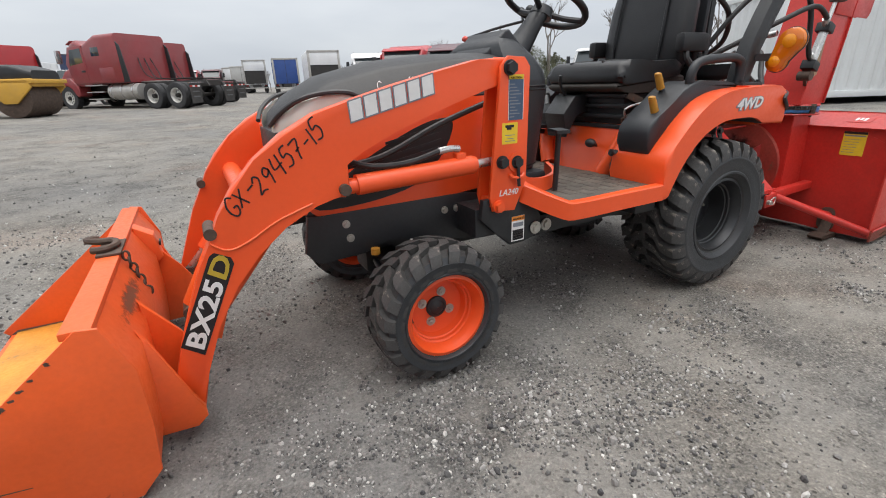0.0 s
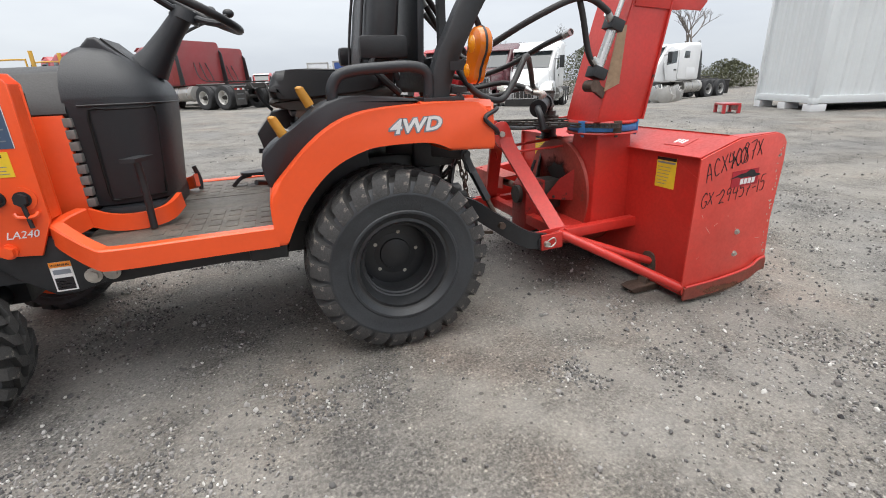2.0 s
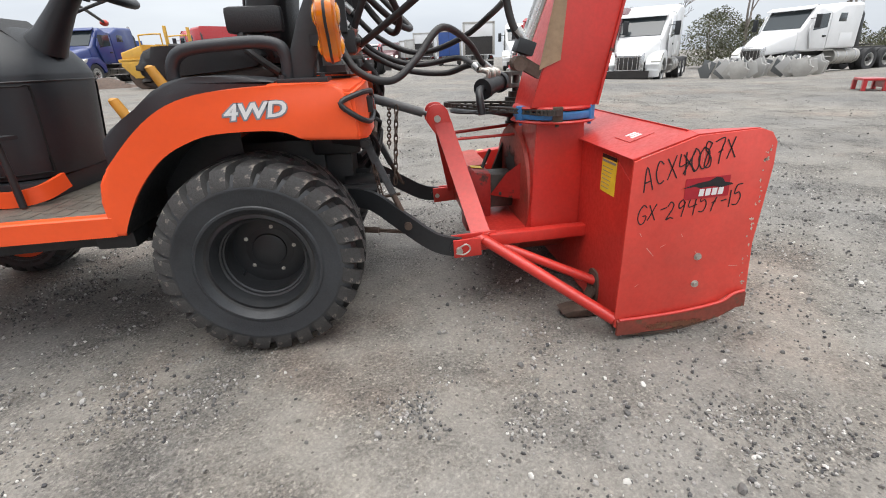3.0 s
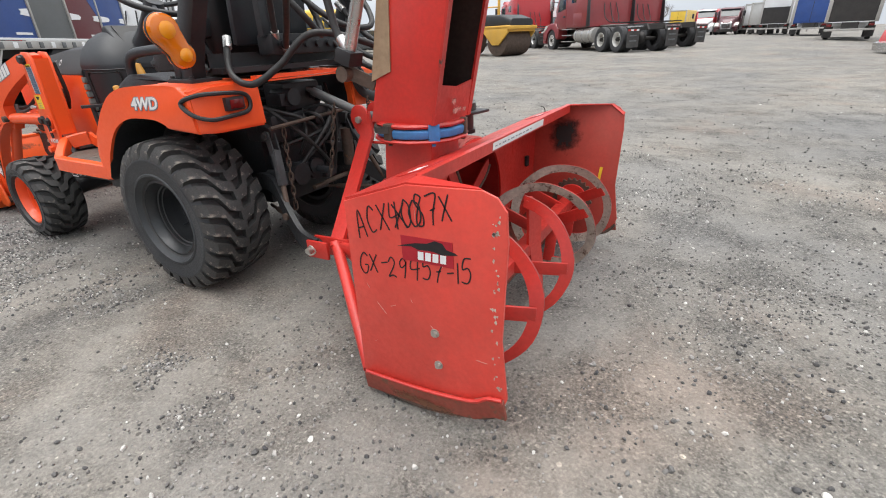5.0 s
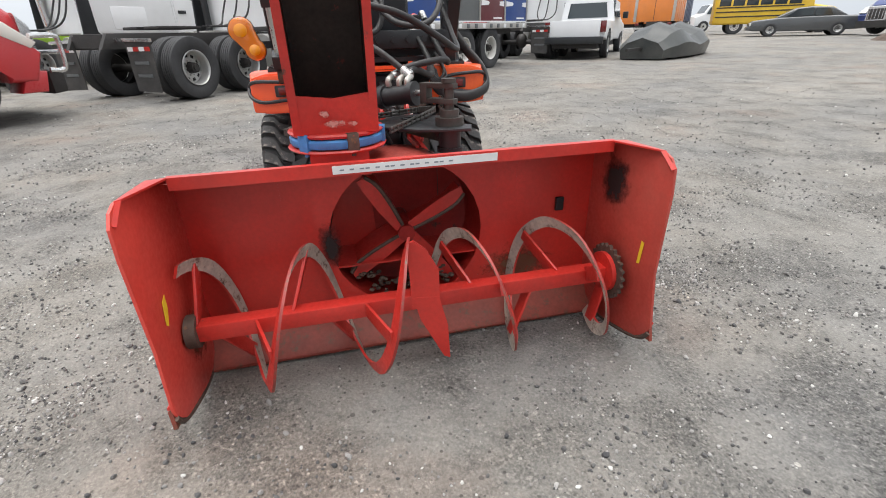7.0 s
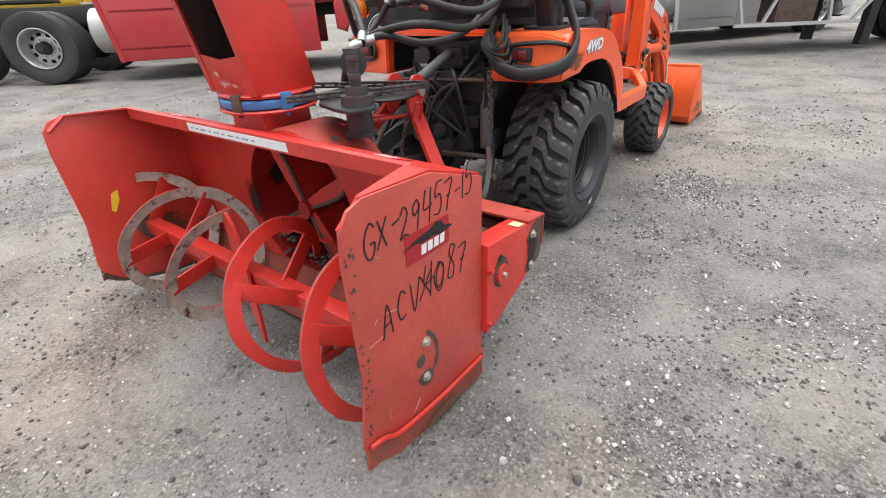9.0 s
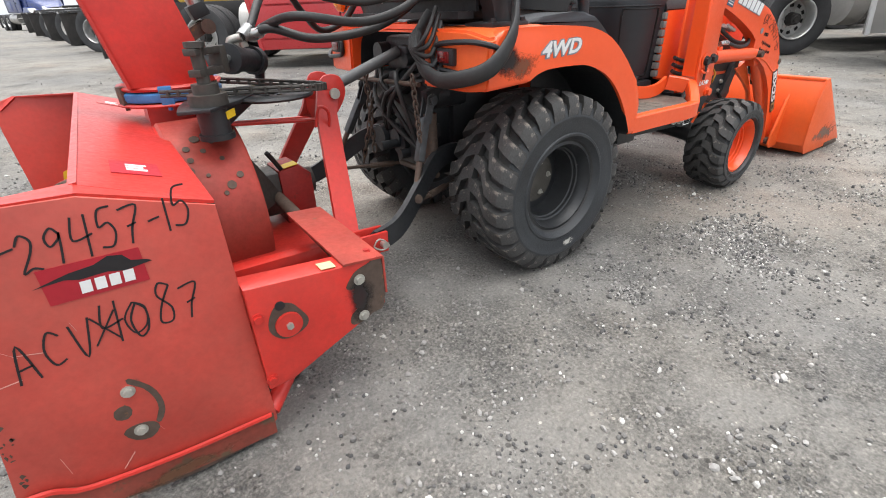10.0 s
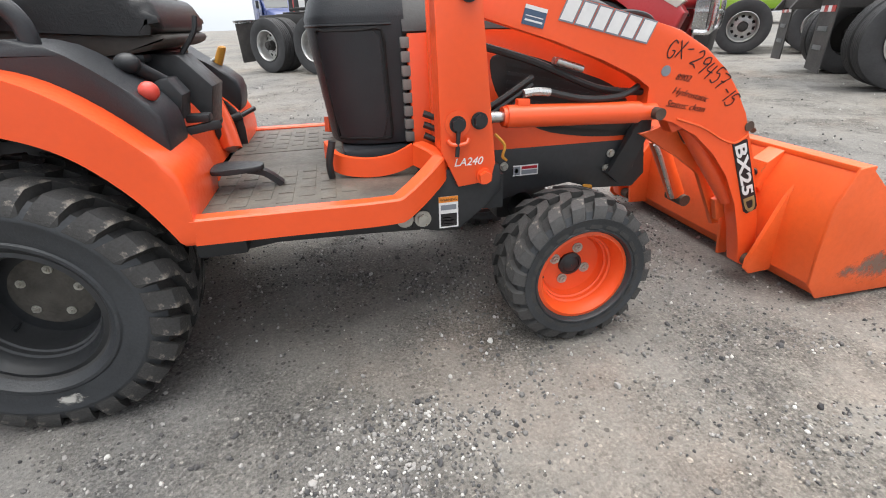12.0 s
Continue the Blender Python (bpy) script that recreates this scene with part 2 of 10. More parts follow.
def block(bm, x0, x1, y0, y1, z0, z1, bevel=0.0, m=None):
    mm = Matrix.Translation(((x0 + x1) / 2, (y0 + y1) / 2, (z0 + z1) / 2)) @ Matrix.Diagonal((abs(x1 - x0), abs(y1 - y0), abs(z1 - z0), 1))
    r = bmesh.ops.create_cube(bm, size=1, matrix=(m @ mm) if m else mm)
    if bevel:
        e = list({e for v in r["verts"] for e in v.link_edges})
        bmesh.ops.bevel(bm, geom=e, offset=bevel, segments=2, affect="EDGES", profile=0.6)
    return bm


def prism(bm, pts, y0, y1, bevel=0.0, axis="y", segments=2):
    """A flat outline (x, z) given depth along y, or (y, z) along x, or (x, y) along z."""
    def at(p, d):
        return {"y": (p[0], d, p[1]), "x": (d, p[0], p[1]), "z": (p[0], p[1], d)}[axis]
    a = [bm.verts.new(at(p, y0)) for p in pts]
    b = [bm.verts.new(at(p, y1)) for p in pts]
    n = len(pts)
    faces = [bm.faces.new(a), bm.faces.new(b[::-1])] + [bm.faces.new((a[i], b[i], b[(i + 1) % n], a[(i + 1) % n])) for i in range(n)]
    if bevel:
        e = list({e for f in faces[:2] for e in f.edges})
        bmesh.ops.bevel(bm, geom=e, offset=bevel, segments=segments, affect="EDGES", profile=0.5)
    return bm


def curve_through(pts, k=6, closed=False):
    """Catmull-Rom through the points."""
    p = [Vector(q) for q in pts]
    n = len(p)
    out = []
    for i in range(n if closed else n - 1):
        if closed:
            a, b, c, d = p[(i - 1) % n], p[i], p[(i + 1) % n], p[(i + 2) % n]
        else:
            a, b, c, d = p[max(i - 1, 0)], p[i], p[i + 1], p[min(i + 2, n - 1)]
        for j in range(k):
            u = j / k
            out.append(0.5 * ((2 * b) + (c - a) * u + (2 * a - 5 * b + 4 * c - d) * u * u + (3 * b - a - 3 * c + d) * u ** 3))
    if not closed:
        out.append(p[-1])
    return out


def round2(pts, k=4):
    """A smooth closed (x, z) outline."""
    return [(v.x, v.z) for v in curve_through([(x, 0, z) for x, z in pts], k, True)]


def sweep(bm, pts, section, closed=False, up=(0, 0, 1), caps=True):
    """Carry a section of (side, up) offsets along the points."""
    p = [Vector(q) for q in pts]
    n = len(p)
    rings = []
    ref = Vector(up)
    for i in range(n):
        t = (p[(i + 1) % n] - p[i - 1]) if closed or 0 < i < n - 1 else (p[1] - p[0] if i == 0 else p[-1] - p[-2])
        t.normalize()
        side = t.cross(ref)
        if side.length < 1e-4:
            side = t.cross(Vector((1, 0, 0.01)))
        side.normalize()
        v = side.cross(t)
        ref = v if abs(up[2]) < 0.5 or abs(t.z) > 0.9 else Vector(up)
        rings.append([bm.verts.new(p[i] + side * a + v * b) for a, b in section])
    m = len(section)
    for i in range(n if closed else n - 1):
        a, b = rings[i], rings[(i + 1) % n]
        for j in range(m):
            bm.faces.new((a[j], a[(j + 1) % m], b[(j + 1) % m], b[j]))
    if caps and not closed:
        bm.faces.new(rings[0])
        bm.faces.new(rings[-1][::-1])
    return bm


def circle(r, n=10):
    return [(r * math.cos(2 * math.pi * i / n), r * math.sin(2 * math.pi * i / n)) for i in range(n)]


def tube(bm, pts, r, n=10, k=6, closed=False):
    q = curve_through(pts, k, closed) if len(pts) > 2 else [Vector(v) for v in pts]
    p = [Vector(v) for v in q]
    ref = None
    rings = []
    cnt = len(p)
    for i in range(cnt):
        t = (p[(i + 1) % cnt] - p[i - 1]) if closed or 0 < i < cnt - 1 else (p[1] - p[0] if i == 0 else p[-1] - p[-2])
        t.normalize()
        if ref is None:
            ref = t.orthogonal().normalized()
        ref = (ref - t * ref.dot(t)).normalized()
        s = t.cross(ref)
        rings.append([bm.verts.new(p[i] + ref * a + s * b) for a, b in circle(r, n)])
    for i in range(cnt if closed else cnt - 1):
        a, b = rings[i], rings[(i + 1) % cnt]
        for j in range(n):
            bm.faces.new((a[j], a[(j + 1) % n], b[(j + 1) % n], b[j]))
    if not closed:
        bm.faces.new(rings[0])
        bm.faces.new(rings[-1][::-1])
    return bm


def rod(bm, a, b, r, n=12, r2=None):
    a, b = Vector(a), Vector(b)
    d = b - a
    m = Matrix.Translation((a + b) / 2) @ d.to_track_quat("Z", "Y").to_matrix().to_4x4()
    bmesh.ops.create_cone(bm, cap_ends=True, segments=n, radius1=r, radius2=r if r2 is None else r2, depth=d.length, matrix=m)
    return bm


def bar(bm, a, b, w, h, up=(0, 0, 1), bevel=0.0):
    """A rectangular bar from a to b, w wide and h high."""
    a, b = Vector(a), Vector(b)
    d = b - a
    x = d.normalized()
    y = Vector(up).cross(x).normalized()
    z = x.cross(y)
    m = Matrix((x, y, z)).transposed().to_4x4()
    m.translation = (a + b) / 2
    return block(bm, -d.length / 2, d.length / 2, -w / 2, w / 2, -h / 2, h / 2, bevel, m)


def ball(bm, c, r, scale=(1, 1, 1), seg=14):
    bmesh.ops.create_uvsphere(bm, u_segments=seg, v_segments=max(6, seg // 2), radius=r, matrix=Matrix.Translation(c) @ Matrix.Diagonal((*scale, 1)))
    return bm


def turned(bm, profile, n=40, cap=False):
    """A profile of (radius, y) turned about the y axis."""
    rings = []
    for r, y in profile:
        rings.append([bm.verts.new((r * math.cos(2 * math.pi * i / n), y, r * math.sin(2 * math.pi * i / n))) for i in range(n)])
    for a, b in zip(rings, rings[1:]):
        for i in range(n):
            bm.faces.new((a[i], a[(i + 1) % n], b[(i + 1) % n], b[i]))
    if cap:
        bm.faces.new(rings[0])
        bm.faces.new(rings[-1][::-1])
    return bm


def sheet(bm, corners, thick=0.004):
    """A flat plate through 3D corners, given thickness."""
    p = [Vector(c) for c in corners]
    nrm = (p[1] - p[0]).cross(p[2] - p[0]).normalized() * thick / 2
    a = [bm.verts.new(q + nrm) for q in p]
    b = [bm.verts.new(q - nrm) for q in p]
    n = len(p)
    bm.faces.new(a)
    bm.faces.new(b[::-1])
    for i in range(n):
        bm.faces.new((a[i], b[i], b[(i + 1) % n], a[(i + 1) % n]))
    return bm


def tapered(bm, rings, caps=True):
    """Skin a row of equal closed rings of 3D points."""
    vs = [[bm.verts.new(q) for q in r] for r in rings]
    m = len(vs[0])
    for a, b in zip(vs, vs[1:]):
        for j in range(m):
            bm.faces.new((a[j], a[(j + 1) % m], b[(j + 1) % m], b[j]))
    if caps:
        bm.faces.new(vs[0])
        bm.faces.new(vs[-1][::-1])
    return bm


def lettering(body, size, m, mat, parent, name="lettering", shear=0.0, depth=0.0012, label="", offset=0.0):
    """Words in the built-in font as a thin mesh at the pose m relative to its thing."""
    cu = bpy.data.curves.new("words", "FONT")
    cu.body, cu.size, cu.extrude, cu.shear, cu.align_x, cu.offset = body, size, depth, shear, "LEFT", offset
    cu.resolution_u = 3
    tmp = new("words", cu)
    bpy.context.view_layer.update()
    me = bpy.data.meshes.new_from_object(tmp.evaluated_get(bpy.context.evaluated_depsgraph_get()))
    bpy.data.objects.remove(tmp)
    bpy.data.curves.remove(cu)
    me.materials.clear()
    me.materials.append(mat)
    return placed(name, me, parent, m, label)


GLYPHS = {
    "G": "0.6,0.8 0.35,0.95 0.1,0.7 0.05,0.35 0.25,0.05 0.5,0.1 0.6,0.4 0.35,0.42", "X": "0.05,0.95 0.6,0.05|0.6,0.95 0.02,0.1",
    "-": "0.1,0.5 0.5,0.55", "2": "0.05,0.75 0.25,0.98 0.5,0.8 0.4,0.5 0.05,0.05 0.35,0.12 0.62,0.03",
    "9": "0.55,0.75 0.35,0.95 0.1,0.75 0.2,0.5 0.5,0.65 0.55,0.8 0.5,0.4 0.42,0.0", "4": "0.15,0.95 0.05,0.45 0.6,0.5|0.5,0.95 0.42,0.0",
    "5": "0.55,0.95 0.2,0.92 0.12,0.55 0.4,0.6 0.55,0.35 0.4,0.05 0.08,0.08", "7": "0.02,0.9 0.6,0.92 0.35,0.4 0.25,0.0|0.2,0.45 0.5,0.5",
    "1": "0.2,0.95 0.25,0.0", "A": "0.0,0.0 0.25,0.95 0.55,0.0|0.08,0.35 0.48,0.38", "C": "0.5,0.75 0.25,0.9 0.05,0.5 0.2,0.1 0.5,0.15",
    "V": "0.0,0.9 0.25,0.0 0.55,0.95", "0": "0.3,0.95 0.05,0.55 0.2,0.05 0.5,0.2 0.55,0.7 0.3,0.95",
    "8": "0.5,0.85 0.25,0.95 0.15,0.7 0.45,0.35 0.4,0.05 0.1,0.1 0.2,0.45 0.5,0.85",
}


def handwriting(word, size, m, parent, mat=None, wide=0.055, name="handwriting", label="", narrow=1.0):
    """Marker strokes, drawn as thin flat ribbons in the xy plane of m."""
    bm = B()
    rnd = random.Random(len(word) * 7 + ord(word[0]))
    x = 0.0
    for ch in word:
        if ch == " ":
            x += 0.5 * size * narrow
            continue
        lift, sc = rnd.uniform(-0.07, 0.07) * size, size * rnd.uniform(0.9, 1.12)
        for stroke in GLYPHS[ch].split("|"):
            pts = [tuple(float(v) for v in q.split(",")) for q in stroke.split()]
            pts = [(x + (px * narrow + 0.14 * py) * sc, py * sc + lift, 0.0) for px, py in pts]
            q = curve_through(pts, 5) if len(pts) > 2 else [Vector(v) for v in pts]
            sweep(bm, q, [(-wide * size / 2, 0), (wide * size / 2, 0), (wide * size / 2, 0.0008), (-wide * size / 2, 0.0008)])
        x += (0.34 if ch == "1" else 0.55 if ch == "-" else 0.75) * size * narrow
    me = mesh_of(name, bm, mat or INK, 0)
    return placed(name, me, parent, m, label)


def facing(x, y, z, side, tilt=0.0):
    """The pose of a flat decal on a side face: text runs along +x seen from -y (side -1), along -x seen from +y (side 1)."""
    return Matrix.Translation((x, y, z)) @ (Matrix.Rotation(math.pi, 4, "Z") if side > 0 else Matrix.Identity(4)) @ Matrix.Rotation(math.pi / 2, 4, "X") @ Matrix.Rotation(radians(tilt), 4, "Z")


def sticker(parent, m, w, h, face, bars=(), border=None, name="decal", label=""):
    """A printed label: backing plate, and bars (x0, x1, y0, y1, material) in shares of its size."""
    bm = B()
    block(bm, 0, w, 0, h, 0, 0.0012)
    backing = mesh_of(name, bm, face, 0)
    if parent.parent:
        ob = placed(name, backing, parent, m, label)
        for x0, x1, y0, y1, mat in bars:
            bm = B()
            block(bm, x0 * w, x1 * w, y0 * h, y1 * h, 0.0012, 0.0018)
            placed("print_bar", mesh_of("print_bar", bm, mat, 0), parent, m)
        return ob
    ob = placed(name, backing, parent, m, label)
    for x0, x1, y0, y1, mat in bars:
        bm = B()
        block(bm, x0 * w, x1 * w, y0 * h, y1 * h, 0.0012, 0.0018)
        placed("print_bar", mesh_of("print_bar", bm, mat, 0), ob, Matrix.Identity(4))
    return ob


def stain(parent, corners, mat, label="", name="stain"):
    """A film lying just over a surface, its corners given in the place."""
    bm = B()
    n = 6
    a, b, c, d = (Vector(p) for p in corners)
    grid = [[bm.verts.new((a.lerp(b, i / n)).lerp(d.lerp(c, i / n), j / n)) for i in range(n + 1)] for j in range(n + 1)]
    for j in range(n):
        for i in range(n):
            bm.faces.new((grid[j][i], grid[j][i + 1], grid[j + 1][i + 1], grid[j + 1][i]))
    ob = part(name, bm, mat, parent, label, 0)
    ob.visible_shadow = False
    return ob


def bolt(bm, p, axis, r=0.012, h=0.010):
    a = Vector(p)
    d = Vector(axis).normalized()
    rod(bm, a - d * 0.002, a + d * 0.003, r * 1.5, 14)
    rod(bm, a, a + d * h, r, 6)
    return bm


# ---- the yard ----
def lie(x, y):
    """The height of the yard: level where the machine stands, rising slightly away from it, and dipping behind the container."""
    r = math.hypot(x, y)
    az = math.degrees(math.atan2(y, x))
    dip = 0.052 * max(0.0, min(r, 34) - 12.0) * math.exp(-((az - 52) / 22.0) ** 2)
    return min(0.4, 0.012 * max(0.0, r - 4.0)) - dip


def roughness_of_yard(x, y):
    return 0.010 * noise.noise((x * 1.1, y * 1.1, 3.0)) + 0.005 * noise.noise((x * 4.2, y * 4.2, 7.0)) + 0.003 * noise.noise((x * 12.0, y * 12.0, 1.0))


def build_ground():
    def ticks(lo, hi, fine, reach):
        t = list(np.arange(lo, hi + 1e-6, fine))
        step = fine
        a, b = [], []
        p, q = lo, hi
        while q < reach:
            step *= 1.22
            p, q = p - step, q + step
            a.append(p)
            b.append(q)
        return a[::-1] + t + b
    xs, ys = ticks(-3.6, 3.8, 0.045, 420), ticks(-3.2, 3.0, 0.045, 420)
    verts = [(x, y, lie(x, y) + roughness_of_yard(x, y) - 0.004) for y in ys for x in xs]
    n = len(xs)
    faces = [(j * n + i, j * n + i + 1, (j + 1) * n + i + 1, (j + 1) * n + i) for j in range(len(ys) - 1) for i in range(n - 1)]
    me = bpy.data.meshes.new("ground")
    me.from_pydata(verts, [], faces)
    me.shade_smooth()
    m = bpy.data.materials.new("packed_stone_dust")
    m.use_nodes = True
    t = m.node_tree
    b = t.nodes["Principled BSDF"]
    co = t.nodes.new("ShaderNodeTexCoord")
    def tex(kind, s, **kw):
        q = t.nodes.new(kind)
        q.inputs["Scale"].default_value = s
        for k, v in kw.items():
            q.inputs[k].default_value = v
        t.links.new(co.outputs["Object"], q.inputs["Vector"])
        return q
    def ramp(sock, *stops):
        r = t.nodes.new("ShaderNodeValToRGB")
        while len(r.color_ramp.elements) < len(stops):
            r.color_ramp.elements.new(0.5)
        for e, (p, c) in zip(r.color_ramp.elements, stops):
            e.position, e.color = p, (*c, 1)
        t.links.new(sock, r.inputs[0])
        return r.outputs[0]
    def mix(kind, fac, a, c):
        q = t.nodes.new("ShaderNodeMix")
        q.data_type, q.blend_type = "RGBA", kind
        for s, v in ((q.inputs[0], fac), (q.inputs[6], a), (q.inputs[7], c)):
            if isinstance(v, bpy.types.NodeSocket):
                t.links.new(v, s)
            else:
                s.default_value = v
        return q.outputs[2]
    broad = tex("ShaderNodeTexNoise", 0.35, Detail=6.0, Roughness=0.6)
    mid = tex("ShaderNodeTexNoise", 2.1, Detail=9.0, Roughness=0.70)
    worn = tex("ShaderNodeTexNoise", 9.0, Detail=6.0, Roughness=0.65)
    grit = tex("ShaderNodeTexNoise", 120.0, Detail=4.0, Roughness=0.7)
    stones = tex("ShaderNodeTexVoronoi", 55.0, Randomness=1.0)
    chips = tex("ShaderNodeTexVoronoi", 130.0, Randomness=1.0)
    # packed dust, bluish where damp and tan where dry
    c = ramp(broad.outputs[0], (0.32, (0.163, 0.161, 0.159)), (0.52, (0.210, 0.202, 0.190)), (0.70, (0.256, 0.243, 0.224)))
    c = mix("MULTIPLY", 1.0, c, ramp(mid.outputs[0], (0.30, (0.78, 0.78, 0.78)), (0.48, (1.0, 0.99, 0.97)), (0.70, (1.08, 1.07, 1.05))))
    c = mix("MULTIPLY", 0.5, c, ramp(worn.outputs[0], (0.30, (0.78, 0.78, 0.78)), (0.5, (1.0, 1.0, 1.0)), (0.70, (1.15, 1.14, 1.12))))
    # loose grit lies in patches, the rest is smooth
    patch = ramp(mid.outputs[0], (0.40, (1, 1, 1)), (0.55, (0.36, 0.36, 0.36)))
    c = mix("MULTIPLY", patch, c, ramp(grit.outputs[0], (0.30, (0.45, 0.45, 0.46)), (0.5, (1.0, 1.0, 1.0)), (0.70, (1.75, 1.74, 1.70))))
    cell = ramp(stones.outputs["Color"], (0.0, (0.40, 0.40, 0.41)), (0.6, (0.95, 0.95, 0.95)), (1.0, (2.0, 1.98, 1.92)))
    core = ramp(stones.outputs["Distance"], (0.0, (1, 1, 1)), (0.30, (0.0, 0.0, 0.0)))
    c = mix("MULTIPLY", mix("MULTIPLY", 1.0, core, patch), c, cell)
    c = mix("MULTIPLY", mix("MULTIPLY", 1.0, patch, (0.75, 0.75, 0.75, 1)), c, ramp(chips.outputs["Color"], (0.0, (0.5, 0.5, 0.5)), (0.75, (1.0, 1.0, 1.0)), (1.0, (1.9, 1.88, 1.85))))
    # small stones pressed into the dust, some dark, some pale, with crisp edges
    for sc, keep, edge in ((30.0, 0.86, 0.26), (58.0, 0.76, 0.30)):
        bed = tex("ShaderNodeTexVoronoi", sc, Randomness=1.0)
        pick = t.nodes.new("ShaderNodeSeparateColor")
        t.links.new(bed.outputs["Color"], pick.inputs[0])
        chosen = ramp(pick.outputs[0], (keep, (0, 0, 0)), (keep + 0.02, (1, 1, 1)))
        body = ramp(bed.outputs["Distance"], (edge - 0.06, (1, 1, 1)), (edge, (0, 0, 0)))
        shade = ramp(pick.outputs[1], (0.0, (0.40, 0.40, 0.41)), (0.60, (0.66, 0.65, 0.64)), (0.78, (0.95, 0.94, 0.92)), (0.90, (1.40, 1.38, 1.35)), (1.0, (2.1, 2.08, 2.02)))
        c = mix("MULTIPLY", mix("MULTIPLY", 1.0, chosen, body), c, shade)
    # rusty soil shows through here and there
    soil = tex("ShaderNodeTexNoise", 0.75, Detail=5.0, Roughness=0.6)
    c = mix("MULTIPLY", 1.0, c, ramp(soil.outputs[0], (0.40, (0.985, 1.0, 1.015)), (0.56, (1.0, 0.995, 0.98)), (0.68, (1.07, 0.97, 0.92))))
    # dark crumbs of damp grit and pale scuffs
    crumb = tex("ShaderNodeTexNoise", 17.0, Detail=9.0, Roughness=0.78)
    c = mix("MULTIPLY", patch, c, ramp(crumb.outputs[0], (0.36, (1.16, 1.15, 1.13)), (0.52, (1.0, 1.0, 1.0)), (0.60, (0.78, 0.78, 0.79)), (0.68, (0.55, 0.55, 0.56))))
    t.links.new(c, b.inputs["Base Color"])
    b.inputs["Roughness"].default_value = 0.88
    b.inputs["Specular IOR Level"].default_value = 0.25
    h = mix("ADD", 0.5, ramp(grit.outputs[0], (0.2, (0, 0, 0)), (0.8, (1, 1, 1))), ramp(stones.outputs["Distance"], (0.0, (1, 1, 1)), (0.5, (0, 0, 0))))
    h = mix("MULTIPLY", 1.0, h, patch)
    h = mix("ADD", 0.6, h, ramp(worn.outputs[0], (0.2, (0, 0, 0)), (0.8, (1, 1, 1))))
    bp = t.nodes.new("ShaderNodeBump")
    bp.inputs["Strength"].default_value, bp.inputs["Distance"].default_value = 0.85, 0.012
    t.links.new(h, bp.inputs["Height"])
    t.links.new(bp.outputs[0], b.inputs["Normal"])
    me.materials.append(m)
    return tagged(new("ground", me), "grey packed stone-dust and gravel yard", "ground", kind="structure")


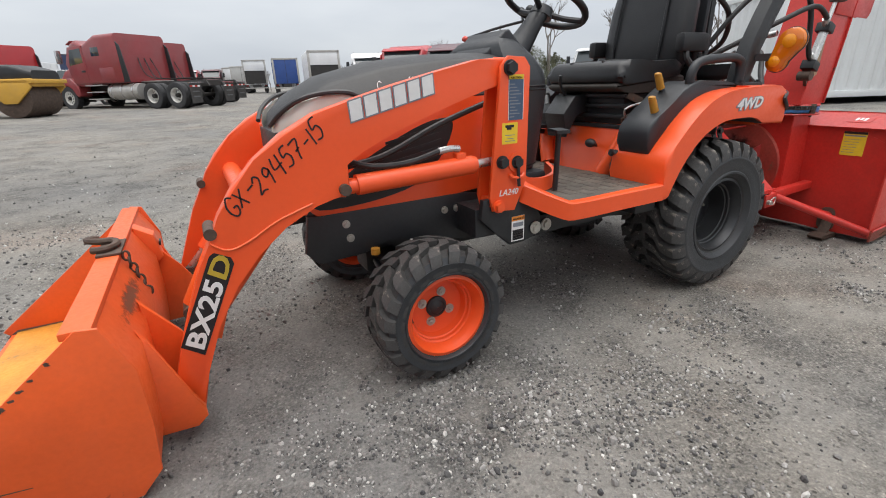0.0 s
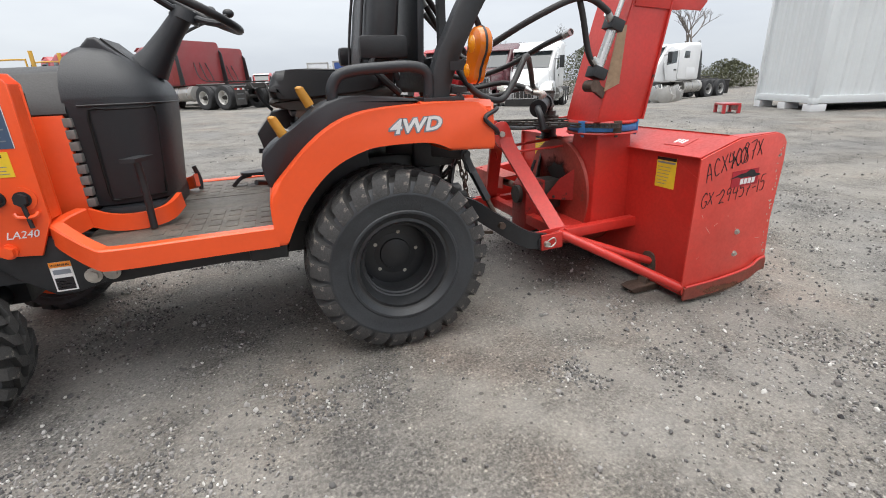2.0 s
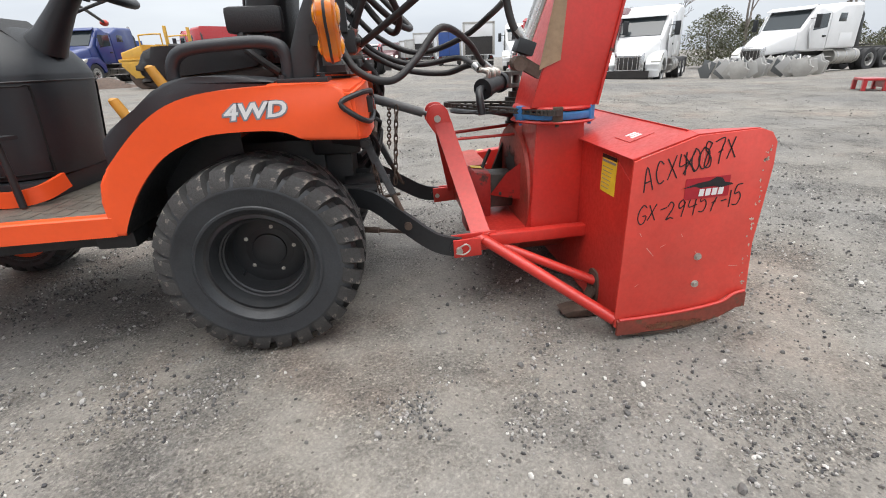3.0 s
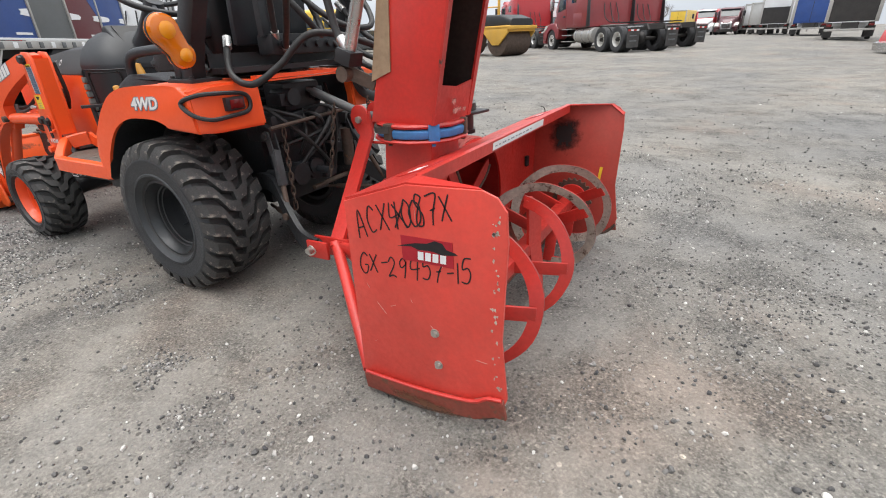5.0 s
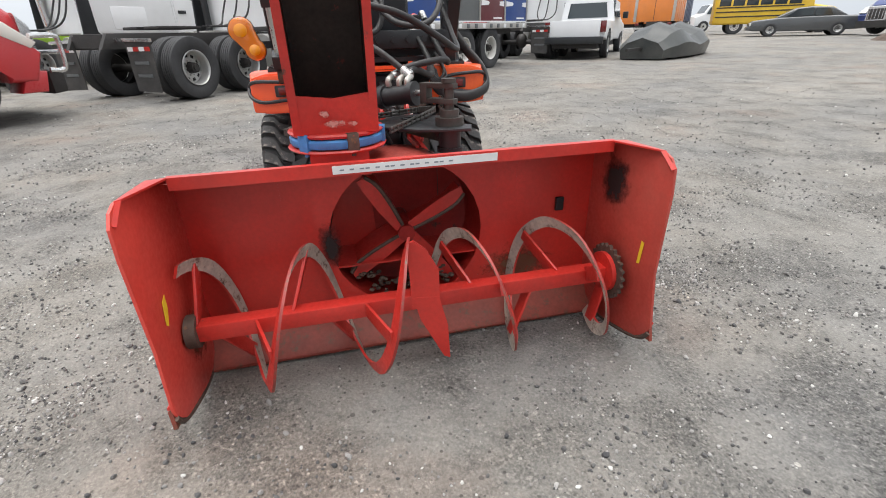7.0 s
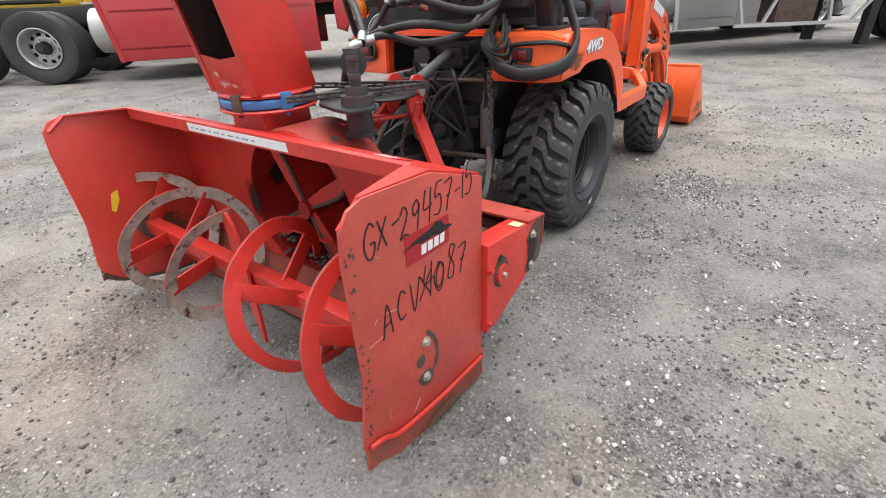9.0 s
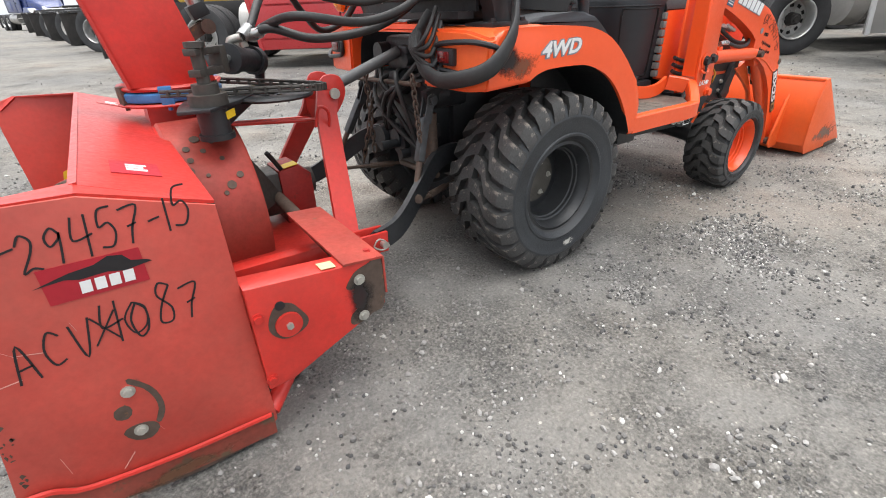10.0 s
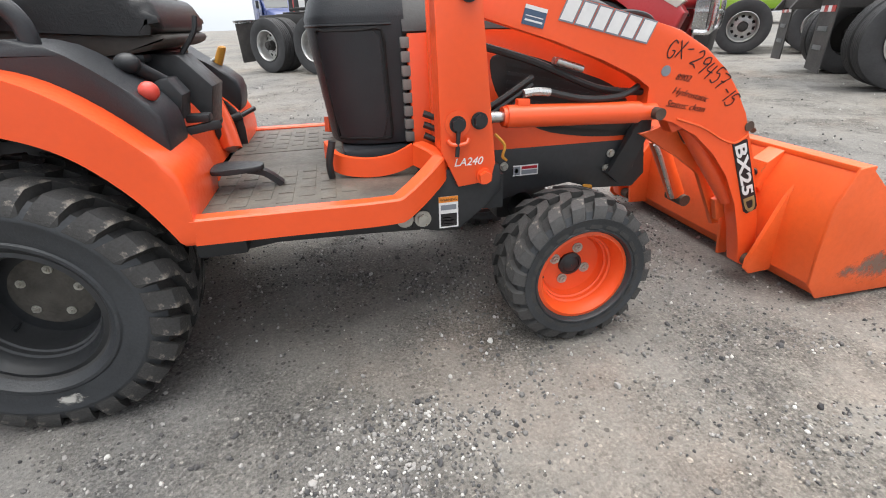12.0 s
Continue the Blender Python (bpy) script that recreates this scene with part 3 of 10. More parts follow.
def build_gravel():
    """Loose stones, thick in some patches and sparse elsewhere."""
    rnd = random.Random(11)
    tmp = B()
    bmesh.ops.create_icosphere(tmp, subdivisions=1, radius=1.0)
    unit = [v.co.copy() for v in tmp.verts]
    tri = [[v.index for v in f.verts] for f in tmp.faces]
    tmp.free()
    verts, faces, mi = [], [], []
    heaps = ((-0.75, -0.95, 0.40), (-0.30, -0.75, 0.25), (-1.25, -0.85, 0.45), (-1.45, -0.75, 0.45), (-1.75, -0.65, 0.40), (-1.15, -1.1, 0.40), (-0.98, 0.71, 0.26), (-0.80, 0.82, 0.24), (-0.72, 1.02, 0.26), (-0.66, 0.95, 0.16), (-0.70, 1.08, 0.14), (-0.05, 0.86, 0.08), (-0.16, 0.65, 0.11), (-1.2, 0.1, 0.4),
             (-0.8, -0.1, 0.35), (0.7, -1.0, 0.18), (0.5, -0.95, 0.15), (1.1, 1.25, 0.25), (1.35, -1.2, 0.3), (2.2, 0.4, 0.6), (-1.6, -1.0, 0.4), (-1.9, 0.9, 0.5))
    def stone(x, y, r):
        z = lie(x, y) + roughness_of_yard(x, y) - 0.004
        rot = Euler((rnd.uniform(0, 6), rnd.uniform(0, 6), rnd.uniform(0, 6))).to_matrix()
        sx, sy, sz = r * rnd.uniform(0.75, 1.25), r * rnd.uniform(0.65, 1.1), r * rnd.uniform(0.5, 0.9)
        k = len(verts)
        for u in unit:
            j = 1 + rnd.uniform(-0.22, 0.22)
            p = rot @ Vector((u.x * sx * j, u.y * sy * j, u.z * sz * j))
            verts.append((x + p.x, y + p.y, z + p.z + r * 0.30))
        for f in tri:
            faces.append([k + i for i in f])
    for cx, cy, sd in heaps:
        for _ in range(int(1150 * sd / 0.35)):
            x, y = rnd.gauss(cx, sd * 0.55), rnd.gauss(cy, sd * 0.45)
            if noise.noise((x * 4, y * 4, 2.0)) + 0.6 * noise.noise((x * 13, y * 13, 5.0)) > -0.12:
                stone(x, y, min(0.0125, rnd.lognormvariate(-5.56, 0.36)))
    for cx, cy, cnt in ((0.3, 1.2, 1300), (0.9, 1.4, 1500), (-0.3, 1.25, 1000), (1.6, 1.5, 1300), (0.6, 0.9, 600), (2.3, -0.6, 900), (1.2, -1.6, 900), (2.6, 0.6, 900), (0.3, -1.7, 900)):
        for _ in range(cnt):
            x, y = rnd.gauss(cx, 0.36), rnd.gauss(cy, 0.30)
            if noise.noise((x * 5, y * 5, 6.0)) + 0.6 * noise.noise((x * 14, y * 14, 3.0)) > 0.02:
                stone(x, y, min(0.012, rnd.lognormvariate(-5.38, 0.38)))
    n = 0
    while n < 18000:
        x, y = rnd.uniform(-3.4, 3.6), rnd.uniform(-3.0, 2.9)
        if noise.noise((x * 1.6, y * 1.6, 9.0)) + 0.5 * noise.noise((x * 6, y * 6, 4.0)) + rnd.uniform(-0.5, 0.25) > 0.06:
            stone(x, y, min(0.0125, rnd.lognormvariate(-5.50, 0.42)))
            n += 1
    for _ in range(5000):
        a, r = rnd.uniform(0, 6.283), 3.0 + 6.0 * rnd.random() ** 1.4
        stone(r * math.cos(a), r * math.sin(a), rnd.uniform(0.005, 0.013))
    me = bpy.data.meshes.new("gravel")
    me.from_pydata(verts, [], faces)
    m = bpy.data.materials.new("loose_gravel")
    m.use_nodes = True
    t = m.node_tree
    g = t.nodes.new("ShaderNodeNewGeometry")
    r = t.nodes.new("ShaderNodeValToRGB")
    for k in range(3):
        r.color_ramp.elements.new(0.5)
    for e, (p, c) in zip(r.color_ramp.elements, ((0.0, (0.055, 0.055, 0.058)), (0.40, (0.14, 0.136, 0.131)), (0.65, (0.24, 0.23, 0.22)), (0.90, (0.37, 0.36, 0.345)), (1.0, (0.62, 0.61, 0.58)))):
        e.position, e.color = p, (*c, 1)
    t.links.new(g.outputs["Random Per Island"], r.inputs[0])
    t.links.new(r.outputs[0], t.nodes["Principled BSDF"].inputs["Base Color"])
    t.nodes["Principled BSDF"].inputs["Roughness"].default_value = 0.85
    me.materials.append(m)
    return tagged(new("gravel", me), "loose grey and white gravel scattered on the yard", "gravel", kind="stuff")


build_ground()
build_gravel()


# ---- wheels ----
def tyre_mesh(name, R, width, bead, lug_h):
    """The carcass of a bar-lug tyre about the y axis, with rim guard ridges on its walls."""
    W = width / 2
    c = R - lug_h
    h = c - bead
    prof = [(bead, -W * 0.78), (bead + 0.012, -W * 0.86), (bead + h * 0.16, -W * 0.935), (bead + h * 0.20, -W * 0.985), (bead + h * 0.25, -W * 0.988), (bead + h * 0.28, -W * 0.965),
            (bead + h * 0.45, -W), (bead + h * 0.60, -W), (bead + h * 0.63, -W * 1.012), (bead + h * 0.67, -W * 1.010), (c - 0.028, -W * 0.95), (c - 0.010, -W * 0.86), (c - 0.002, -W * 0.6), (c, 0)]
    prof = prof + [(r, -y) for r, y in prof[-2::-1]]
    bm = B()
    turned(bm, prof, 64)
    for f in bm.faces:
        f.material_index = 1 if abs(f.calc_center_median().y) > W * 0.87 else 0
    return mesh_of(name, bm, (RUBBER, RUBBER_WALL), 38)


def lug_mesh(R, width, lug_h, lug_w, slant, side):
    """One bent tread bar, from the crown over the shoulder and down the wall."""
    W = width / 2
    c = R - lug_h
    steps = 7
    rings = []
    for j in range(steps + 1):
        s = -0.05 + 1.30 * j / steps
        if s <= 0.86:
            r, y = c - 0.010 * (max(0.0, s) / 0.86) ** 2, W * s
        else:
            u = (s - 0.86) / 0.39
            r, y = c - 0.010 - 0.040 * u, W * (0.86 + 0.14 * min(1, u * 1.6))
        q = max(0.0, min(1.0, (s - 0.28) / 0.28))
        a = slant * (0.42 * max(0.0, s) + 0.50 * q * q * (3 - 2 * q))
        hw = lug_w / 2 * (0.86 + 0.24 * s) / R
        top = r + lug_h * (1.0 if s < 0.95 else max(0.25, 1 - (s - 0.95) * 2.4))
        low = r - 0.006
        rings.append([(rad * math.cos(a + da), side * y, rad * math.sin(a + da)) for rad, da in ((low, -hw * 1.15), (low, hw * 1.15), (top, hw * 0.92), (top, -hw * 0.92))])
    bm = tapered(B(), rings)
    bm.faces.ensure_lookup_table()
    for k, f in enumerate(bm.faces):
        f.material_index = 1 if k % 4 == 2 and k < 4 * steps else 0
    return mesh_of("tread_lug", bm, (RUBBER, LUG_TOP), 30)


def rim_mesh(name, r, W, dish, mat, lip=0.012):
    bm = B()
    turned(bm, [(r - 0.012, W + 0.002), (r + lip * 0.6, W), (r + lip * 0.4, W - 0.012), (r - 0.010, W - 0.02), (r - 0.022, W - 0.05), (r - 0.022, -dish - 0.012), (r - 0.022, -W + 0.055), (r - 0.016, -W + 0.030),
                 (r - 0.006, -W + 0.016), (r + lip * 0.4, -W + 0.010), (r + lip * 0.6, -W), (r - 0.004, -W - 0.003), (r - 0.010, -W + 0.012), (r - 0.020, -W + 0.030), (r - 0.021, -W + 0.040), (r - 0.027, -W + 0.043), (r - 0.028, -W + 0.055), (r - 0.033, -W + 0.058),
                 (r - 0.033, -dish - 0.02), (r - 0.040, -dish - 0.004), (r * 0.45, -dish), (0.001, -dish)], 56)
    return mesh_of(name, bm, mat, 50)


def hub_mesh(name, r, y, length, mat):
    bm = B()
    turned(bm, [(r * 1.35, y), (r * 1.35, y - 0.008), (r, y - 0.012), (r * 0.96, y - length), (r * 0.7, y - length - 0.006), (0.001, y - length - 0.007)], 28)
    return mesh_of(name, bm, mat, 40)


def nut_mesh(r, h, mat):
    bm = B()
    rod(bm, (0, 0, 0), (0, -h, 0), r, 6)
    rod(bm, (0, -h, 0), (0, -h * 1.7, 0), r * 0.5, 8)
    rod(bm, (0, 0.001, 0), (0, -0.003, 0), r * 1.5, 14)
    return mesh_of("bolt", bm, mat, 30)


REAR_TYRE = tyre_mesh("tyre", 0.335, 0.305, 0.163, 0.026)
FRONT_TYRE = tyre_mesh("tyre", 0.232, 0.215, 0.132, 0.018)
REAR_LUGS = [lug_mesh(0.335, 0.305, 0.026, 0.054, 0.36, k) for k in (-1, 1)]
FRONT_LUGS = [lug_mesh(0.232, 0.215, 0.018, 0.042, 0.40, k) for k in (-1, 1)]
REAR_RIM = rim_mesh("rear_wheel", 0.163, 0.125, -0.012, RIM_GREY)
FRONT_RIM = rim_mesh("front_wheel", 0.134, 0.090, 0.005, ORANGE)
REAR_HUB, REAR_HUB_DUSTY = hub_mesh("hub", 0.060, 0.012, 0.018, BLACK), hub_mesh("hub", 0.070, 0.012, 0.012, HUB_DUST)
FRONT_HUB = hub_mesh("hub_cap", 0.027, -0.005, 0.010, BLACK)
NUT_SMALL = nut_mesh(0.0075, 0.008, ZINC)
NUT = nut_mesh(0.011, 0.010, ZINC)
bmd = B()
turned(bmd, [(0.128, 0.013), (0.126, 0.007), (0.118, 0.004), (0.060, 0.006), (0.001, 0.008)], 40)
REAR_DISC = mesh_of("wheel_disc", bmd, BLACK, 40)
bmv = B()
rod(bmv, (0, 0, 0), (0, -0.03, -0.006), 0.005, 8)
VALVE = mesh_of("valve", bmv, BLACK)


def wheel(parent, rear, side, x, y, z, turn):
    m = Matrix.Translation((x, y, z)) @ (Matrix.Rotation(math.pi, 4, "Z") if side > 0 else Matrix.Identity(4)) @ Matrix.Rotation(turn, 4, "Y")
    w = placed("rear_wheel" if rear else "front_wheel", REAR_RIM if rear else FRONT_RIM, parent, m, "dark grey deep-dish steel rim" if rear else "bright orange steel rim")
    one = Matrix.Identity(4)
    placed("tyre", REAR_TYRE if rear else FRONT_TYRE, w, one, "black bar-lug tyre, dusty tread")
    count = 25 if rear else 20
    for k, lug in enumerate(REAR_LUGS if rear else FRONT_LUGS):
        for i in range(count):
            placed("tread_lug", lug, w, Matrix.Rotation(2 * math.pi * (i + 0.5 * k) / count, 4, "Y"))
    hub = (REAR_HUB if side < 0 else REAR_HUB_DUSTY) if rear else FRONT_HUB
    placed("hub", hub, w, one)
    if rear:
        placed("wheel_disc", REAR_DISC, w, one, "black bolted wheel disc")
    n, rr, yy = (5, 0.084, 0.011) if rear else (4, 0.055, -0.006)
    if rear and side > 0:
        rr, yy = 0.064, -0.002
    for i in range(n):
        a = 2 * math.pi * i / n + 0.4
        placed("wheel_bolt", NUT_SMALL if rear else NUT, w, Matrix.Translation((rr * math.cos(a), yy, rr * math.sin(a))))
    r = 0.125 if rear else 0.098
    placed("valve", VALVE, w, Matrix.Translation((r * math.cos(4.1), yy, r * math.sin(4.1))))
    return w


# ---- the compact tractor ----
TR = thing("compact_tractor", "orange compact tractor with black hood and seat, parked on gravel", "tractor")
for s in (-1, 1):
    wheel(TR, True, s, 0.0, s * 0.42, 0.326, 0.3)
    wheel(TR, False, s, -1.40, s * 0.468, 0.224, 0.8)

stain(TR, [(0.03, 0.5780, 0.075), (-0.09, 0.5780, 0.095), (-0.09, 0.5780, 0.130), (0.03, 0.5780, 0.110)], SCUFF_FILM, "pale scrape on the tyre wall")

# fenders
def fender(s):
    crest = [(-0.405, 0.455), (-0.412, 0.54), (-0.405, 0.62), (-0.35, 0.685), (-0.27, 0.762), (-0.19, 0.818), (-0.11, 0.848), (-0.02, 0.862), (0.12, 0.868), (0.27, 0.868), (0.325, 0.852),
             (0.348, 0.800), (0.360, 0.704)]
    arch = [(0.20, 0.712), (0.155, 0.735), (0.09, 0.746), (-0.05, 0.744), (-0.12, 0.728), (-0.19, 0.697), (-0.25, 0.650), (-0.31, 0.580), (-0.35, 0.512), (-0.378, 0.455)]
    a = [(v.x, v.z) for v in curve_through([(x, 0, z) for x, z in crest], 3)]
    b = [(v.x, v.z) for v in curve_through([(x, 0, z) for x, z in arch], 3)]
    bm = B()
    prism(bm, a + b, s * 0.27, s * 0.548, 0.012, segments=3)
    # Arch and inner faces coloured black: shade under the orange plastic, put into paint.
    for fc in bm.faces:
        m = fc.calc_center_median()
        if abs(m.y) < 0.275 or (abs(m.y) < 0.53 and min((m.x - x) ** 2 + (m.z - z) ** 2 for x, z in b) < 0.0006):
            fc.material_index = 1
    f = part("fender", bm, [ORANGE, BLACK], TR, "bright orange plastic rear fender", 55)
    wide4 = Matrix.Diagonal((1.28, 1, 1, 1))
    at4 = facing(-0.016 if s < 0 else 0.146, s * 0.5492, 0.781, s, 2) @ wide4
    lettering("4WD", 0.060, at4, WHITE_DECAL, f, shear=0.22, offset=0.0016)
    lettering("4WD", 0.060, facing(-0.017 if s < 0 else 0.147, s * 0.5484, 0.780, s, 2) @ wide4, GREY_DECAL, f, shear=0.22, offset=0.0052)
    # black liner on the inner side of the wheel well
    bm = B()
    prism(bm, [(-0.335, 0.47), (-0.335, 0.60), (-0.27, 0.70), (-0.17, 0.742), (-0.05, 0.742), (-0.05, 0.47)], s * 0.313, s * 0.318, 0.002)
    part("wheel_well_liner", bm, BLACK, TR, "black inner wheel well liner")
    # rear face, deeper towards the middle, with its lamp
    bm = B()
    tapered(bm, [[(0.10, s * 0.546, 0.862), (0.352, s * 0.546, 0.846), (0.362, s * 0.546, 0.706), (0.20, s * 0.546, 0.716)],
                 [(0.10, s * 0.50, 0.872), (0.385, s * 0.48, 0.868), (0.392, s * 0.48, 0.700), (0.20, s * 0.50, 0.704)],
                 [(0.10, s * 0.28, 0.876), (0.392, s * 0.27, 0.872), (0.402, s * 0.27, 0.700), (0.20, s * 0.28, 0.700)]])
    bmesh.ops.bevel(bm, geom=bm.edges[:], offset=0.008, segments=2, affect="EDGES")
    part("fender_tail", bm, ORANGE_WORN if s > 0 else ORANGE, TR, "scuffed sooty orange fender tail" if s > 0 else "")
    bm = B()
    pts = [(0.318, s * 0.556, 0.812), (0.372, s * 0.528, 0.836), (0.402, s * 0.46, 0.838), (0.402, s * 0.36, 0.828), (0.404, s * 0.335, 0.80), (0.404, s * 0.35, 0.765), (0.402, s * 0.42, 0.756), (0.394, s * 0.50, 0.752), (0.362, s * 0.548, 0.772)]
    tube(bm, pts, 0.008, 8, 5, True)
    guard = part("lamp_guard", bm, BLACK, TR, "black bent-rod lamp guard")
    bm = B()
    block(bm, 0.385, 0.408, s * 0.36, s * 0.44, 0.772, 0.820, 0.006)
    tl = part("tail_lamp", bm, BLACK, TR)
    bm = B()
    block(bm, 0.406, 0.412, s * 0.37, s * 0.425, 0.780, 0.812, 0.003)
    part("lens", bm, REDLENS, tl, "dark red tail lens")
    # moulded console along the seat
    fr = -0.375 if s > 0 else -0.412
    pr = round2([(fr, 0.735), (fr + 0.003, 0.64), (fr + 0.030, 0.628), (-0.32, 0.665), (-0.26, 0.735), (-0.18, 0.80), (-0.06, 0.85), (0.10, 0.862), (0.10, 0.885), (-0.10, 0.90), (-0.20, 0.885), (-0.30, 0.815)], 3)
    bm = B()
    prism(bm, pr, s * 0.30, s * 0.455, 0.010, segments=2)
    part("fender_console", bm, PLASTIC, TR, "dark grey moulded side console", 60)
    bm = B()
    tube(bm, [(-0.17, s * 0.43, 0.86), (-0.168, s * 0.43, 0.93), (-0.125, s * 0.43, 0.972), (0.0, s * 0.43, 0.985), (0.115, s * 0.43, 0.985), (0.160, s * 0.43, 0.955), (0.158, s * 0.43, 0.865)], 0.019, 12, 6)
    part("grab_rail", bm, PLASTIC, TR, "black moulded grab rail")
    for x in (-0.12, 0.02, 0.12):
        part("fender_bolt", bolt(B(), (x + 0.1, s * 0.36, 0.872), (0, 0, 1), 0.010), ZINC, TR)
    return f


for s in (-1, 1):
    fender(s)

# floor, steps and side rails
for s in (-1, 1):
    edge = curve_through([(-0.402, s * 0.528, 0.490), (-0.62, s * 0.528, 0.488), (-0.845, s * 0.528, 0.486), (-0.90, s * 0.515, 0.495), (-1.0, s * 0.435, 0.548), (-1.005, s * 0.40, 0.562), (-0.97, s * 0.33, 0.573)], 4)
    bm = B()
    sweep(bm, edge, [(-0.019, -0.034), (0.019, -0.034), (0.0205, 0.026), (0.016, 0.031), (-0.016, 0.031), (-0.0205, 0.026)])
    part("step_edge", bm, ORANGE, TR, "orange painted step edge", 28)
    bm = B()
    prism(bm, [(-0.40, s * 0.514), (-0.86, s * 0.514), (-0.975, s * 0.42), (-0.975, s * 0.10), (-0.38, s * 0.10)], 0.488, 0.510, 0.004, "z")
    mat_ob = part("floor_mat", bm, MATTING, TR, "scuffed dusty black rubber foot mat")
    bm = B()
    for i in range(9):
        for k in range(5):
            x, y = -0.415 - 0.055 * i, 0.135 + 0.076 * k + 0.038 * (i % 2)
            if y + 0.062 < 0.50 and (x > -0.80 or y + 0.06 < 0.40) and not (x < -0.69 and y < 0.34):
                block(bm, x - 0.040, x, s * y, s * (y + 0.062), 0.508, 0.5118, 0.0012)
    part("tread_pad", bm, MATTING, mat_ob, "worn raised tread pads")
    bm = B()
    sweep(bm, curve_through([(-0.965, s * 0.325, 0.575), (-0.90, s * 0.325, 0.548), (-0.82, s * 0.315, 0.540), (-0.745, s * 0.285, 0.552), (-0.715, s * 0.20, 0.575)], 5), [(-0.008, -0.028), (0.008, -0.028), (0.008, 0.026), (-0.008, 0.026)])
    part("cowl_skirt", bm, ORANGE, TR, "orange skirt round the foot of the cowl")
    bm = B()
    prism(bm, [(-0.95, 0.452), (-0.40, 0.450), (-0.375, 0.40), (-0.45, 0.372), (-0.56, 0.395), (-0.95, 0.372)], s * 0.30, s * 0.425, 0.006)
    part("frame_rail", bm, BLACK, TR, "black steel frame rail")
    bm = B()
    block(bm, -0.50, -0.38, s * 0.40, s * 0.50, 0.40, 0.458, 0.010)
    part("step_bracket", bm, BLACK, TR)
    for x, z in ((-0.955, 0.412), (-0.905, 0.416)):
        bm = B()
        bolt(bm, (x, s * 0.436, z), (0, s, 0), 0.016, 0.012)
        part("rail_bolt", bm, ZINC, TR)
    # engine bay frame
    bm = B()
    prism(bm, [(-1.74, 0.54), (-1.16, 0.545), (-0.95, 0.50), (-0.95, 0.39), (-1.18, 0.36), (-1.30, 0.40), (-1.48, 0.42), (-1.56, 0.385), (-1.72, 0.375), (-1.76, 0.42)], s * 0.245, s * 0.275, 0.005)
    part("front_frame", bm, BLACK, TR, "black steel front frame plate")
    for x, z in ((-1.62, 0.50), (-1.61, 0.45), (-1.25, 0.49), (-1.20, 0.49)):
        bm = B()
        bolt(bm, (x, s * 0.277, z), (0, s, 0), 0.009)
        part("frame_bolt", bm, ZINC, TR)
bm = B()
block(bm, -0.22, 0.20, -0.16, 0.16, 0.30, 0.66, 0.02)
block(bm, -0.42, -0.20, -0.16, 0.16, 0.30, 0.48, 0.02)
block(bm, 0.16, 0.30, -0.13, 0.13, 0.32, 0.60, 0.02)
rod(bm, (0, -0.36, 0.326), (0, 0.36, 0.326), 0.075, 18)
rod(bm, (0.28, 0, 0.45), (0.36, 0, 0.45), 0.05, 16)
rod(bm, (0.36, 0, 0.45), (0.44, 0, 0.45), 0.018, 10)
part("transaxle", bm, BLACK, TR, "black oily transaxle housing")
bm = B()
block(bm, -1.20, -0.38, -0.11, 0.11, 0.28, 0.44, 0.02)
block(bm, -1.66, -1.05, -0.22, 0.22, 0.40, 0.66, 0.02)
rod(bm, (-1.05, -0.20, 0.36), (-0.70, -0.22, 0.36), 0.035, 14)
part("engine", bm, BLACK, TR, "black engine and driveline underside")
bm = B()
tube(bm, [(-1.40, -0.36, 0.225), (-1.40, -0.25, 0.25), (-1.40, 0, 0.27), (-1.40, 0.25, 0.25), (-1.40, 0.36, 0.225)], 0.052, 12, 4)
block(bm, -1.50, -1.30, -0.07, 0.07, 0.22, 0.40, 0.02)
for s in (-1, 1):
    rod(bm, (-1.40, s * 0.36, 0.15), (-1.40, s * 0.36, 0.33), 0.045, 14)
    rod(bm, (-1.47, s * 0.10, 0.28), (-1.50, s * 0.35, 0.25), 0.012, 10)
part("front_axle", bm, BLACK, TR, "black cast front axle")
for s in (-1, 1):
    bm = B()
    rod(bm, (-1.535, s * 0.30, 0.385), (-1.535, s * 0.30, 0.405), 0.016, 12)
    part("grease_cap", bm, YELLOWKNOB, TR)

# hood
def hood_ring(x, w, top, low, crown=0.05):
    out = []
    for i in range(13):
        u = -1 + i / 6
        e = abs(u) ** 2.6
        out.append((x, u * w, top - crown * abs(u) ** 2 - (top - crown - low) * max(0.0, (abs(u) - 0.86) / 0.14) ** 1.2))
    return out
rings = [hood_ring(x, w, t, lo, c) for x, w, t, lo, c in ((-1.775, 0.12, 0.800, 0.775, 0.015), (-1.755, 0.185, 0.862, 0.80, 0.03), (-1.70, 0.225, 0.912, 0.84, 0.04), (-1.60, 0.250, 0.965, 0.865, 0.05),
                                                        (-1.42, 0.266, 1.007, 0.878, 0.05), (-1.20, 0.272, 1.030, 0.885, 0.05), (-0.955, 0.272, 1.036, 0.885, 0.05))]
bm = B()
tapered(bm, [r + [(r[0][0], p[1] * 0.96, p[2] - 0.012) for p in r[::-1]] for r in rings])
part("hood_top", bm, HOODTOP, TR, "satin black hood with faint chalk scrawl", 60)
bm = B()
block(bm, -1.70, -0.965, -0.235, 0.235, 0.60, 0.90, 0.02)
part("hood_core", bm, BLACK, TR)
